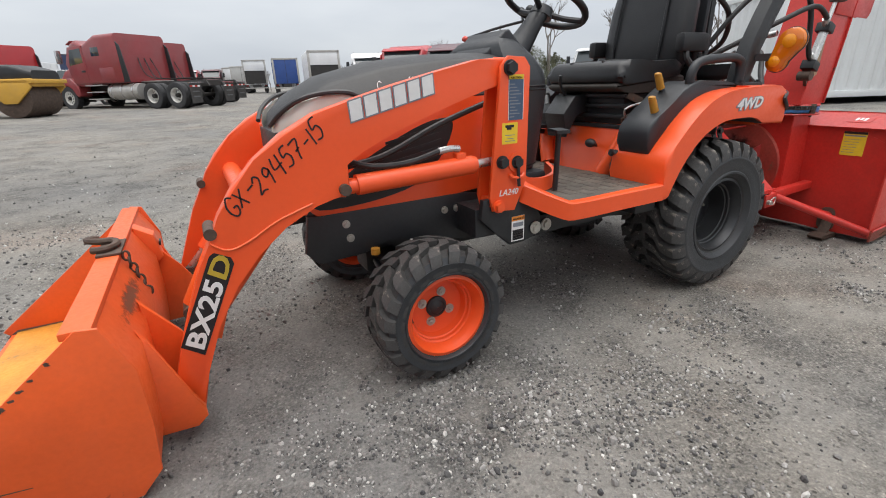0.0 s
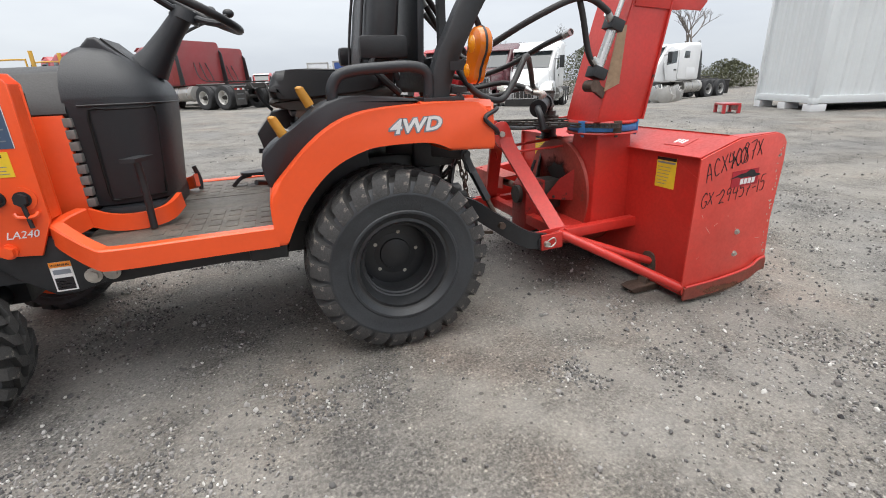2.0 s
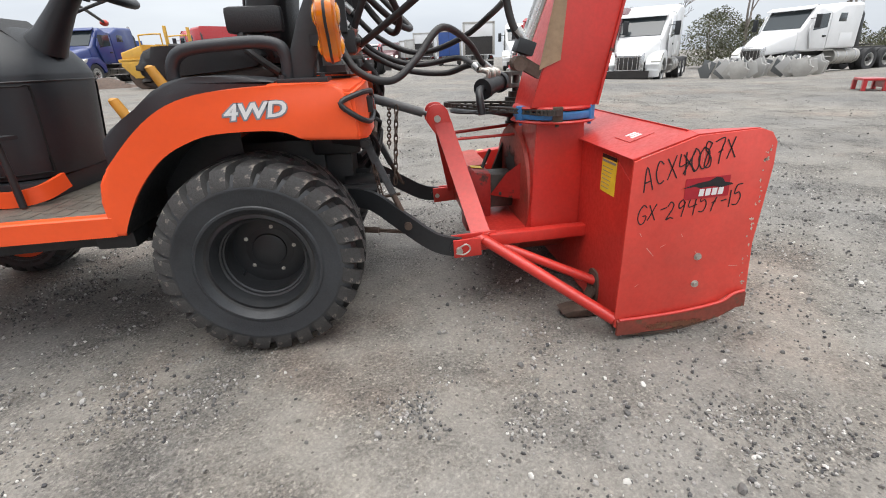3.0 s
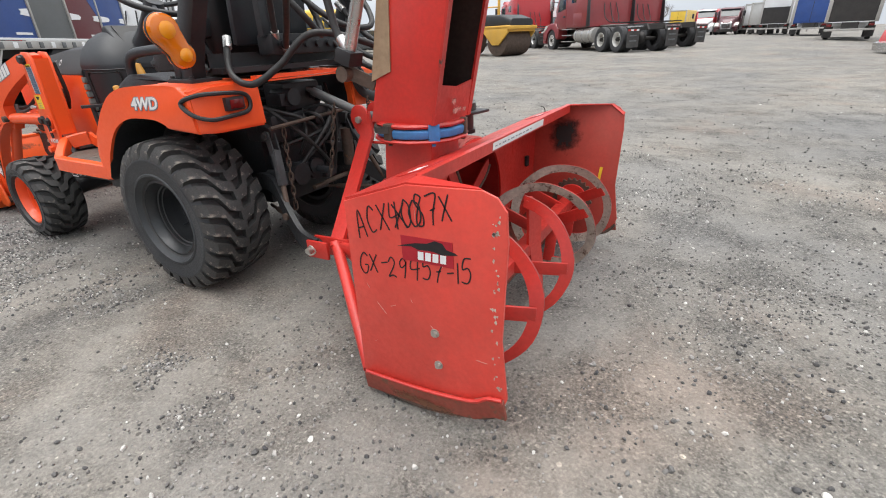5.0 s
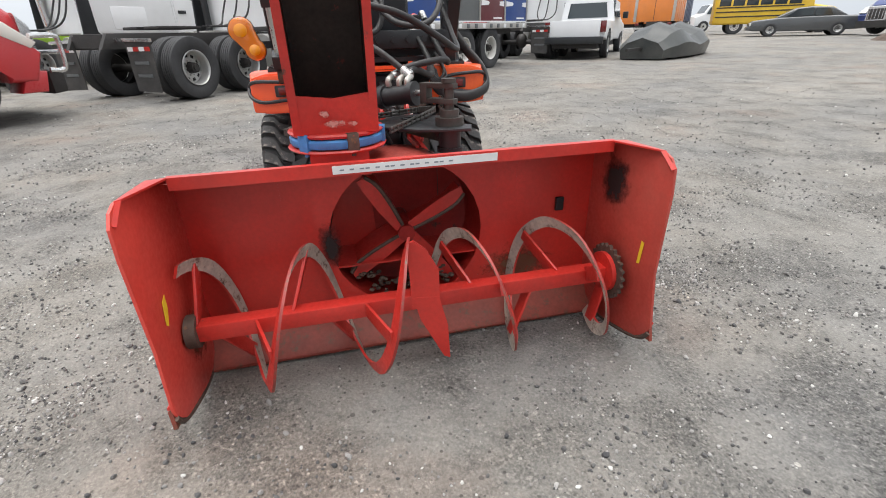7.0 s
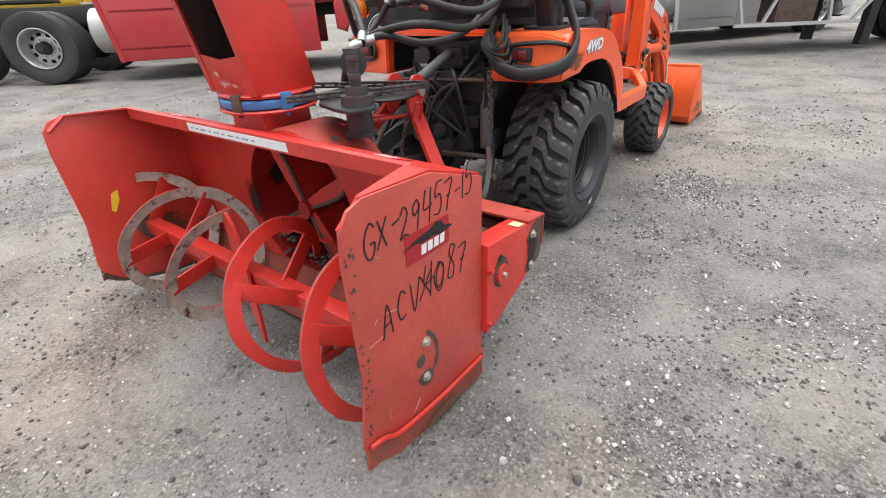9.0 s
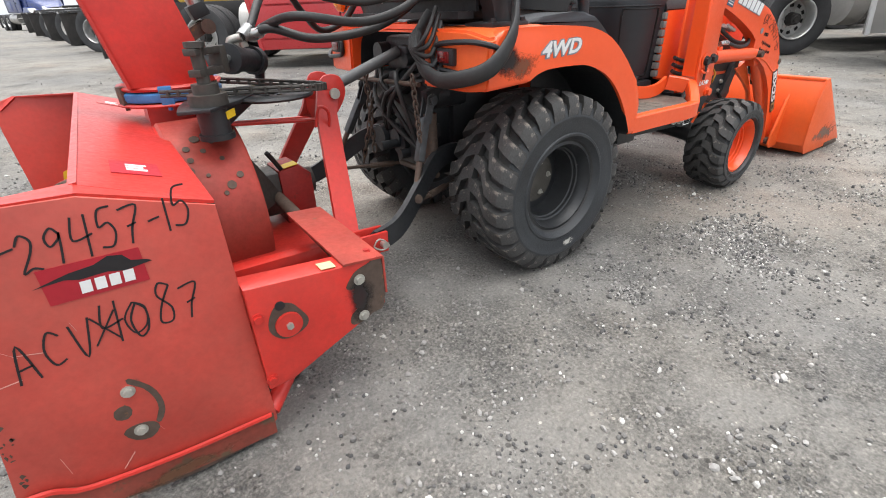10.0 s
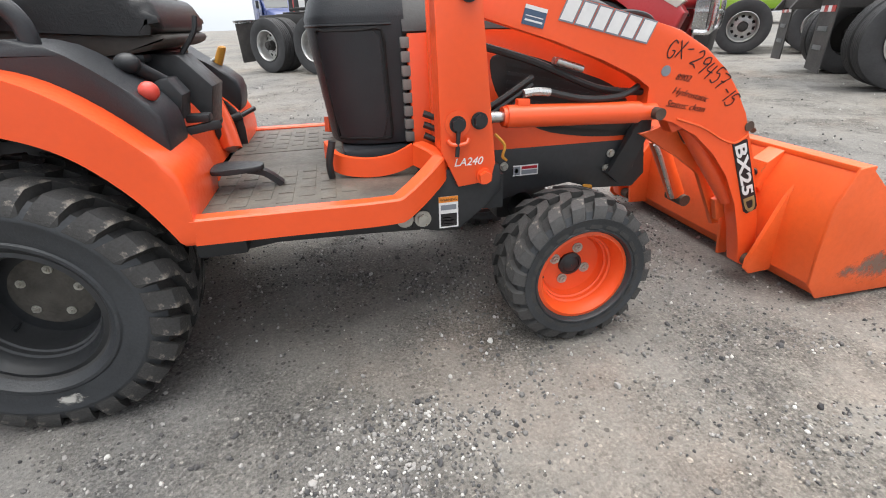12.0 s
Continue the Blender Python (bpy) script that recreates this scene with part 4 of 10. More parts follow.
for s in (-1, 1):
    bm = B()
    side = [(-1.765, 0.60), (-1.775, 0.80), (-1.70, 0.838), (-1.60, 0.862), (-1.42, 0.875), (-1.20, 0.882), (-0.965, 0.882), (-0.968, 0.58), (-1.10, 0.552), (-1.40, 0.525), (-1.70, 0.525)]
    prism(bm, side, s * 0.246, s * 0.272, 0.008)
    hs = part("hood_side", bm, ORANGE, TR, "orange hood side panel")
    bm = B()
    vent = round2([(-1.60, 0.66), (-1.45, 0.745), (-1.32, 0.80), (-1.225, 0.815), (-1.205, 0.775), (-1.26, 0.68), (-1.32, 0.642), (-1.45, 0.625), (-1.57, 0.612)], 3)
    if s > 0:
        vent = round2([(-1.655, 0.668), (-1.58, 0.722), (-1.45, 0.768), (-1.31, 0.812), (-1.22, 0.818), (-1.20, 0.785), (-1.235, 0.690), (-1.32, 0.655), (-1.45, 0.640), (-1.62, 0.632)], 3)
    prism(bm, vent, s * 0.262, s * 0.2745, 0.003)
    part("side_grille", bm, HOODTOP, hs, "recessed black side vent")
    bm = B()
    for k in range(5):
        sheet(bm, [(-1.58 + 0.03 * k, s * 0.2755, 0.632 + 0.028 * k), (-1.25 - 0.0 * k, s * 0.2755, 0.690 + 0.024 * k), (-1.25, s * 0.2755, 0.700 + 0.024 * k), (-1.58 + 0.03 * k, s * 0.2755, 0.640 + 0.028 * k)], 0.003)
    part("slat", bm, BLACK, hs)
    bm = B()
    low = round2([(-1.70, 0.595), (-1.45, 0.600), (-1.33, 0.618), (-1.40, 0.585), (-1.55, 0.560), (-1.70, 0.558)], 3)
    prism(bm, low, s * 0.266, s * 0.2740, 0.002)
    part("lower_grille", bm, HOODTOP, hs)
    bm = B()
    for k in range(8):
        block(bm, -0.972, -0.948, s * 0.245, s * 0.272, 0.592 + k * 0.036, 0.620 + k * 0.036, 0.003)
    part("louvre_strip", bm, surface("grey_louvre", (0.16, 0.165, 0.16), 0.7, var=0.2, scale=20, dust=0.2), TR, "grey foam louvre strip")
    # headlamp
    bm = B()
    rg = []
    for x, y, z0, z1 in ((-1.782, 0.135, 0.765, 0.815), (-1.765, 0.195, 0.772, 0.850), (-1.71, 0.240, 0.785, 0.888), (-1.64, 0.262, 0.795, 0.905), (-1.57, 0.274, 0.812, 0.905), (-1.535, 0.278, 0.835, 0.890)):
        rg.append([(x, s * (y - 0.03), z0), (x, s * (y + 0.006), z0), (x, s * (y + 0.010), (z0 + z1) / 2), (x, s * y, z1), (x, s * (y - 0.03), z1)])
    tapered(bm, rg)
    hl = part("headlamp", bm, LAMP_CLEAR, TR, "hazed clear headlamp lens", 60)
    bm = B()
    tube(bm, [(-1.79, s * 0.14, 0.82), (-1.765, s * 0.203, 0.858), (-1.71, s * 0.248, 0.896), (-1.64, s * 0.268, 0.912), (-1.57, s * 0.279, 0.911), (-1.53, s * 0.281, 0.892)], 0.008, 8, 4)
    part("trim", bm, surface("lamp_trim", (0.03, 0.03, 0.032), 0.4), hl)
bm = B()
prism(bm, [(-0.19, 0.56), (0.19, 0.56), (0.17, 0.80), (-0.17, 0.80)], -1.785, -1.74, 0.01, "x")
part("front_grille", bm, BLACK, TR, "black mesh front grille")
# chalk marks on the hood
for k, (x, z) in enumerate(((-1.47, 0.912), (-1.36, 0.922), (-1.30, 0.926), (-1.24, 0.929), (-1.18, 0.930))):
    handwriting("C4AV0"[k], 0.032, Matrix.Translation((x, -0.2655, z)) @ Matrix.Rotation(radians(62), 4, "X"), TR, WHITE_DECAL, 0.07, "chalk_mark")

# cowl, dash and steering
COWL = ((0.585, -0.962, -0.735, 0.236), (0.70, -0.962, -0.722, 0.246), (0.85, -0.962, -0.704, 0.256), (0.922, -0.962, -0.697, 0.261), (0.932, -0.962, -0.700, 0.259), (0.965, -0.962, -0.712, 0.250),
        (1.005, -0.960, -0.742, 0.228), (1.045, -0.952, -0.780, 0.192), (1.075, -0.930, -0.815, 0.150), (1.092, -0.905, -0.838, 0.105), (1.098, -0.885, -0.855, 0.060))


def cowl_point(z, turn, off=0.0):
    """A point on the barrel of the cowl: turn 0 faces the seat, 90 the side."""
    for (z0, *a), (z1, *b) in zip(COWL, COWL[1:]):
        if z <= z1 or z1 == COWL[-1][0]:
            u = min(1.0, (z - z0) / (z1 - z0))
            xf, xr, w = (p + (q - p) * u for p, q in zip(a, b))
            break
    c, q = math.cos(radians(turn)), math.sin(radians(turn))
    return (xf + (xr - xf + off) * abs(c) ** 0.60, (w + off) * math.copysign(abs(q) ** 0.60, q), z)


bm = B()
tapered(bm, [[cowl_point(z, -90 + 180 * k / 28) for k in range(29)] for z, *_ in COWL])
part("dash_cowl", bm, PLASTIC, TR, "dark grey plastic dash cowl", 50)
for s in (-1, 1):
    bm = B()
    zs_ = (0.605, 0.66, 0.74, 0.82, 0.875, 0.890)
    rows = []
    for n_, z in enumerate(zs_):
        inset = 3 if n_ in (0, len(zs_) - 1) else 0
        th = [s * (84 - inset - (46 - 2 * inset) * k / 10) for k in range(11)]
        rows.append([cowl_point(z, t_, 0.0055) for t_ in th] + [cowl_point(z, t_, -0.004) for t_ in th[::-1]])
    tapered(bm, rows)
    pn = part("side_panel", bm, PLASTIC, TR, "dark grey removable cowl panel", 30)
    bm = B()
    tube(bm, [cowl_point(0.905, s * t_, 0.001) for t_ in range(88, -1, -8)], 0.0035, 6, 2)
    part("seam", bm, VINYL, TR)
    rim = [cowl_point(0.603, s * t_, 0.003) for t_ in range(85, 35, -7)] + [cowl_point(z, s * 37, 0.003) for z in (0.66, 0.74, 0.82)]
    rim += [cowl_point(0.892, s * t_, 0.003) for t_ in range(37, 86, 8)] + [cowl_point(z, s * 85.5, 0.003) for z in (0.82, 0.74, 0.66)]
    # black line drawn in for the shade in the panel's gap
    bm = B()
    tube(bm, rim, 0.0045, 6, 2, True)
    part("panel_gap", bm, SEAM_BLACK, TR, "black line laid in for the shadow gap round the cowl panel")
bm = B()
prism(bm, [(-0.968, 1.030), (-0.888, 1.110), (-0.866, 1.112), (-0.768, 1.018), (-0.80, 0.985), (-0.95, 0.985)], -0.135, 0.135, 0.010, segments=3)
part("instrument_hood", bm, PLASTIC, TR, "dark grey instrument hood on the cowl", 50)
bm = B()
sheet(bm, [(-0.858, -0.105, 1.1095), (-0.858, 0.105, 1.1095), (-0.776, 0.105, 1.0305), (-0.776, -0.105, 1.0305)], 0.006)
part("instrument_panel", bm, HOODTOP, TR, "small black instrument panel")
bm = B()
rg = []
for (x, z), w, d in (((-0.765, 1.01), 0.075, 0.075), ((-0.72, 1.06), 0.060, 0.055), ((-0.665, 1.13), 0.050, 0.042), ((-0.615, 1.19), 0.045, 0.038)):
    rg.append([(x + d * 0.8 * math.cos(a), w * math.sin(a), z - d * 0.45 * math.cos(a)) for a in [2 * math.pi * i / 14 for i in range(14)]])
tapered(bm, rg)
part("steering_column", bm, PLASTIC, TR, "dark plastic steering column shroud")
HUBW = Vector((-0.590, 0, 1.222))
tiltq = Matrix.Translation(HUBW) @ Matrix.Rotation(radians(26), 4, "Y")
bm = B()
n = 40
tube(bm, [tuple(tiltq @ Vector((0.178 * math.cos(2 * math.pi * i / n), 0.178 * math.sin(2 * math.pi * i / n), 0))) for i in range(n)], 0.0145, 10, 1, True)
sw = part("steering_wheel", bm, VINYL, TR, "black steering wheel with three spokes")
for a in (90, 210, 330):
    bm = B()
    tube(bm, [tuple(tiltq @ Vector((r * math.cos(radians(a)), r * math.sin(radians(a)), z))) for r, z in ((0.03, -0.03), (0.09, -0.024), (0.14, -0.012), (0.178, 0))], 0.012, 8, 4)
    part("spoke", bm, PLASTIC, sw)
bm = B()
rod(bm, tiltq @ Vector((0, 0, -0.05)), tiltq @ Vector((0, 0, -0.012)), 0.05, 20, 0.042)
part("hub", bm, PLASTIC, sw)
bm = B()
kp = tiltq @ Vector((0.05, 0.172, 0.03))
rod(bm, kp - Vector((0, 0, 0.03)), kp, 0.008, 10)
ball(bm, kp, 0.022)
part("spinner_knob", bm, BLACK, sw)
bm = B()
tube(bm, [(-0.655, 0.06, 1.165), (-0.695, 0.22, 1.150), (-0.737, 0.400, 1.125)], 0.006, 8, 4)
lv = part("throttle_lever", bm, BLACK, TR)
bm = B()
ball(bm, (-0.740, 0.408, 1.123), 0.015, (1.0, 1.6, 0.9))
part("knob", bm, REDKNOB, lv, "faded red throttle knob")
bm = B()
tube(bm, [(-0.66, 0.03, 1.12), (-0.58, 0.16, 1.18), (-0.476, 0.315, 1.240)], 0.006, 8, 4)
ball(bm, (-0.476, 0.315, 1.243), 0.018, (1.3, 1, 1))
part("shuttle_lever", bm, BLACK, TR, "black-knobbed lever")

# the mat between the two sides, over the driveline
bm = B()
block(bm, -0.93, -0.38, -0.098, 0.098, 0.486, 0.508, 0.004)
part("floor_mat", bm, MATTING, TR, "scuffed dusty black rubber foot mat")
bm = B()
block(bm, -0.96, -0.76, -0.26, 0.26, 0.50, 0.58, 0.02)
part("cowl_foot", bm, PLASTIC, TR, "black plastic foot of the cowl")

# pedals
bm = B()
tube(bm, [(-0.785, -0.345, 0.735), (-0.783, -0.342, 0.62), (-0.785, -0.34, 0.515)], 0.011, 10, 3)
bar(bm, (-0.80, -0.39, 0.742), (-0.765, -0.30, 0.742), 0.05, 0.012)
part("brake_pedal", bm, BLACK, TR, "black brake pedal on a long stem")
bm = B()
tube(bm, [(-0.735, 0.31, 0.62), (-0.72, 0.31, 0.56), (-0.722, 0.30, 0.515)], 0.010, 10, 4)
part("pedal_stem", bm, BLACK, TR)
bm = B()
prism(bm, round2([(-0.415, 0.262), (-0.47, 0.255), (-0.535, 0.272), (-0.540, 0.325), (-0.47, 0.345), (-0.415, 0.338)], 3), 0.560, 0.574, 0.004, "z")
sweep(bm, curve_through([(-0.50, 0.30, 0.560), (-0.545, 0.30, 0.548), (-0.585, 0.30, 0.512)], 4), [(-0.014, -0.008), (0.014, -0.008), (0.014, 0.008), (-0.014, 0.008)])
part("treadle_pedal", bm, BLACK, TR, "black treadle pedal on the foot mat")

# seat, its base and the control levers
bm = B()
cush = round2([(-0.362, 0.925), (-0.335, 0.898), (-0.18, 0.905), (0.03, 0.925), (0.06, 0.955), (0.02, 0.992), (-0.13, 0.985), (-0.25, 0.995), (-0.335, 0.985)], 4)
prism(bm, cush, -0.235, 0.235, 0.035, segments=4)
st = part("seat_cushion", bm, VINYL, TR, "black vinyl seat cushion", 60)
for y in (-0.10, 0.10):
    bm = B()
    tube(bm, [(-0.33, y, 0.990), (-0.22, y, 0.997), (-0.05, y, 0.990)], 0.005, 6, 4)
    part("piping", bm, VINYL, st)
bm = B()
prism(bm, round2([(-0.350, 0.900), (-0.345, 0.868), (-0.20, 0.855), (0.04, 0.868), (0.085, 0.90), (0.05, 0.928), (-0.18, 0.902)], 4), -0.222, 0.222, 0.014, segments=2)
part("seat_pan", bm, surface("dusty_seat_pan", (0.022, 0.019, 0.017), 0.6, var=0.3, scale=8, dust=0.18, dust_col=(0.16, 0.13, 0.10)), TR, "dusty brown-black seat pan", 60)
bm = B()
rg = []
for z, x0, x1, w in ((0.93, 0.00, 0.11, 0.20), (0.99, -0.015, 0.125, 0.225), (1.10, 0.0, 0.135, 0.235), (1.22, 0.018, 0.150, 0.230), (1.34, 0.042, 0.165, 0.210), (1.42, 0.065, 0.170, 0.180), (1.45, 0.09, 0.16, 0.14)):
    ring = []
    for i in range(20):
        a = 2 * math.pi * i / 20
        cx, cy = math.cos(a), math.sin(a)
        ring.append(((x0 + x1) / 2 + (x1 - x0) / 2 * math.copysign(abs(cx) ** 0.6, cx), w * math.copysign(abs(cy) ** 0.5, cy), z))
    rg.append(ring)
tapered(bm, rg)
bk = part("seat_back", bm, VINYL, TR, "black vinyl seat back", 60)
for y in (-0.135, 0.135):
    bm = B()
    tube(bm, [(-0.014, y, 1.00), (-0.006, y * 1.02, 1.10), (0.012, y, 1.22), (0.036, y * 0.95, 1.34), (0.060, y * 0.8, 1.41)], 0.006, 6, 4)
    part("piping", bm, VINYL, bk)
bm = B()
block(bm, 0.142, 0.172, -0.20, 0.20, 1.0, 1.30, 0.012, Matrix.Rotation(radians(3), 4, "Y"))
part("back_shell", bm, PLASTIC, bk, "black plastic seat-back shell")
for s in (-1, 1):
    bm = B()
    block(bm, -0.04, 0.14, s * 0.235, s * 0.285, 1.02, 1.10, 0.018)
    rod(bm, (0.08, s * 0.26, 1.03), (0.10, s * 0.24, 0.95), 0.012, 10)
    part("armrest", bm, VINYL, TR, "folded black armrest")
    bm = B()
    tube(bm, [(0.10, s * 0.26, 0.90), (0.03, s * 0.285, 0.96), (0.0, s * 0.275, 1.0), (0.02, s * 0.26, 1.05)], 0.013, 8, 4)
    part("seat_belt", bm, HOSE, TR, "black seat belt webbing")
bm = B()
block(bm, -0.28, 0.06, -0.20, 0.20, 0.70, 0.872, 0.02)
for k in range(4):
    block(bm, -0.30, 0.08, -0.212, 0.212, 0.70 + k * 0.045, 0.72 + k * 0.045, 0.008)
part("seat_suspension", bm, BLACK, TR, "black bellows seat suspension")
for s in (-1, 1):
    bm = B()
    bar(bm, (-0.30, s * 0.215, 0.735), (0.02, s * 0.215, 0.850), 0.010, 0.030)
    bar(bm, (-0.28, s * 0.215, 0.850), (0.04, s * 0.215, 0.735), 0.010, 0.030)
    bolt(bm, (-0.13, s * 0.222, 0.792), (0, s, 0), 0.012)
    part("seat_linkage", bm, RUSTY, TR, "rusty scissor linkage under the seat")
bm = B()
tube(bm, [(-0.28, -0.225, 0.735), (-0.31, -0.235, 0.790), (-0.20, -0.235, 0.815), (-0.06, -0.235, 0.850)], 0.005, 8, 4)
part("seat_lever", bm, STEEL, TR, "bent bright seat lever")
bm = B()
prism(bm, [(-0.350, 0.49), (-0.325, 0.57), (-0.305, 0.66), (-0.285, 0.72), (-0.14, 0.73), (-0.14, 0.49)], -0.31, 0.31, 0.03, segments=3)
part("tunnel_cover", bm, ORANGE, TR, "orange under-seat tunnel cover", 50)
for s in (-1, 1):
    bm = B()
    tube(bm, [(-0.365, s * 0.19, 0.51), (-0.345, s * 0.235, 0.60), (-0.31, s * 0.265, 0.70)], 0.038, 10, 4)
    part("tunnel_fairing", bm, ORANGE, TR)
for (x, y, z), b0 in (((-0.253, -0.348, 0.902), (-0.18, -0.32, 0.80)), ((-0.353, -0.411, 0.815), (-0.24, -0.38, 0.76))):
    bm = B()
    rod(bm, b0, (x, y, z), 0.006, 8)
    lev = part("control_lever", bm, STEEL, TR)
    bm = B()
    rod(bm, (x + 0.014, y, z - 0.028), (x - 0.014, y, z + 0.028), 0.0165, 12, 0.0145)
    ball(bm, (x - 0.014, y, z + 0.028), 0.0145, (1, 1, 0.6), 10)
    part("grip", bm, YELLOWKNOB, lev, "yellow lever grip")
bm = B()
rod(bm, (-0.35, -0.26, 0.60), (-0.41, -0.27, 0.615), 0.016, 10)
rod(bm, (-0.40, -0.27, 0.612), (-0.45, -0.33, 0.63), 0.009, 10)
part("gear_lever", bm, BLACK, TR)
part("slot_plate", block(B(), -0.346, -0.325, -0.205, -0.180, 0.52, 0.595, 0.004), BLACK, TR)
bm = B()
bar(bm, (-0.33, 0.255, 0.660), (-0.445, 0.225, 0.674), 0.020, 0.022, bevel=0.004)
dial = part("range_lever", bm, BLACK, TR, "black flat range lever by the seat pedestal")
bm = B()
block(bm, -0.425, -0.365, 0.205, 0.250, 0.684, 0.704, 0.006)
part("grip", bm, BLACK, dial)
for y_, z_, out in ((-0.085, 0.625, 0.050),):
    bm = B()
    rod(bm, (-0.31, y_, z_ - 0.005), (-0.31 - out, y_ - 0.01, z_ + 0.008), 0.008, 8)
    dial = part("depth_lever", bm, BLACK, TR, "short black lever on the seat pedestal")
    bm = B()
    ball(bm, (-0.31 - out, y_ - 0.01, z_ + 0.010), 0.026, (0.8, 1.2, 0.8))
    part("knob", bm, BLACK, dial)
bm = B()
ball(bm, (-0.352, 0.405, 0.785), 0.022)
rod(bm, (-0.347, 0.40, 0.765), (-0.30, 0.34, 0.72), 0.007, 8)
part("red_ball_lever", bm, REDKNOB, TR, "red ball-topped lever")
bm = B()
prism(bm, [(-0.37, 0.70), (-0.27, 0.70), (-0.27, 0.80), (-0.36, 0.80), (-0.385, 0.76)], 0.20, 0.285, 0.008)
prism(bm, [(-0.405, 0.655), (-0.432, 0.765), (-0.365, 0.845), (-0.26, 0.86), (-0.26, 0.77), (-0.35, 0.76)], 0.02, 0.16, 0.006)
rod(bm, (-0.34, 0.25, 0.79), (-0.30, 0.31, 0.835), 0.018, 12)
ball(bm, (-0.295, 0.318, 0.84), 0.024, (1.2, 1, 1))
tube(bm, [(-0.36, 0.10, 0.85), (-0.40, 0.09, 0.90), (-0.41, 0.08, 0.94)], 0.007, 8, 3)
part("loader_valve", bm, BLACK, TR, "black loader control valve")

# roll bar
for s in (-1, 1):
    bm = B()
    sweep(bm, [(0.195, s * 0.405, 0.862), (0.206, s * 0.405, 0.93), (0.245, s * 0.405, 1.03), (0.315, s * 0.405, 1.16), (0.390, s * 0.405, 1.28), (0.450, s * 0.400, 1.40), (0.49, s * 0.395, 1.72)],
          [(-0.028, -0.038), (0.028, -0.038), (0.034, -0.030), (0.034, 0.030), (0.028, 0.038), (-0.028, 0.038), (-0.034, 0.030), (-0.034, -0.030)], up=(1, 0, 0))
    post = part("roll_bar_post", bm, BLACK, TR, "black square-tube roll bar post", 50)
    bm = B()
    block(bm, 0.13, 0.28, s * 0.34, s * 0.47, 0.866, 0.884, 0.004)
    for dx in (0.145, 0.265):
        bolt(bm, (dx, s * 0.455, 0.884), (0, 0, 1), 0.009)
    part("foot_plate", bm, BLACK, post)
    if s > 0:
        continue
    # double-faced amber lamp on its bracket: two joined lobes with a dark seam
    lobes = ((0.312, s * 0.545, 1.045, 0.054), (0.300, s * 0.500, 0.966, 0.045))
    bm = B()
    bar(bm, (0.25, s * 0.43, 0.985), (0.30, s * 0.48, 0.985), 0.03, 0.03)
    lampb = part("turn_lamp", bm, BLACK, TR, "double-faced amber lamp on a black bracket")
    def figure(grow):
        out = []
        (x1, y1, z1, r1), (x2, y2, z2, r2) = lobes
        d = Vector((y2 - y1, z2 - z1)).normalized()
        base = math.atan2(d.y, d.x)
        for c, r, a0, a1 in (((y1, z1), r1 + grow, 62, 298), ((y2, z2), r2 + grow, 242, 478)):
            for i in range(15):
                a = base + radians(a0 + (a1 - a0) * i / 14)
                out.append((c[0] + r * math.cos(a), c[1] + r * math.sin(a)))
        return out
    bm = B()
    prism(bm, figure(0.002), 0.303, 0.311, 0.001, axis="x")
    part("seam", bm, BLACK, lampb)
    for sx in (-1, 1):
        bm = B()
        fig = [figure(g) for g in (0.0, -0.004, -0.016, -0.034)]
        tapered(bm, [[(0.307 + sx * dx, y, z) for y, z in f] for f, dx in zip(fig, (0.004, 0.020, 0.028, 0.031))])
        lens = part("amber_lens", bm, AMBER, lampb, "amber plastic lens", 30)
        for x0, y0, z0, r0 in lobes:
            bm = B()
            turned(bm, [(r0 * 0.52, 0.0), (r0 * 0.50, 0.005), (r0 * 0.36, 0.009), (r0 * 0.18, 0.011), (0.001, 0.0115)], 24)
            for v in bm.verts:
                x, y, z = v.co
                v.co = (0.307 + sx * (0.027 + y), y0 + x, z0 + z)
            part("lens_boss", bm, AMBER_BRIGHT, lens)
bm = B()
tube(bm, [(0.49, -0.395, 1.70), (0.49, -0.37, 1.77), (0.49, -0.30, 1.79), (0.49, 0.30, 1.79), (0.49, 0.37, 1.77), (0.49, 0.395, 1.70)], 0.035, 10, 4)
part("roll_bar_hoop", bm, BLACK, TR)
bm = B()
bar(bm, (0.30, -0.37, 0.905), (0.30, 0.37, 0.905), 0.06, 0.02)
bar(bm, (0.255, -0.37, 0.94), (0.255, 0.37, 0.94), 0.012, 0.05)
part("rear_shelf", bm, BLACK, TR, "black rear cross shelf")
bm = B()
bar(bm, (0.38, -0.28, 0.875), (0.38, 0.28, 0.875), 0.03, 0.014)
bar(bm, (0.36, -0.28, 0.862), (0.36, 0.28, 0.862), 0.09, 0.006)
part("rear_crossbar", bm, ORANGE, TR, "orange rear cross strip")

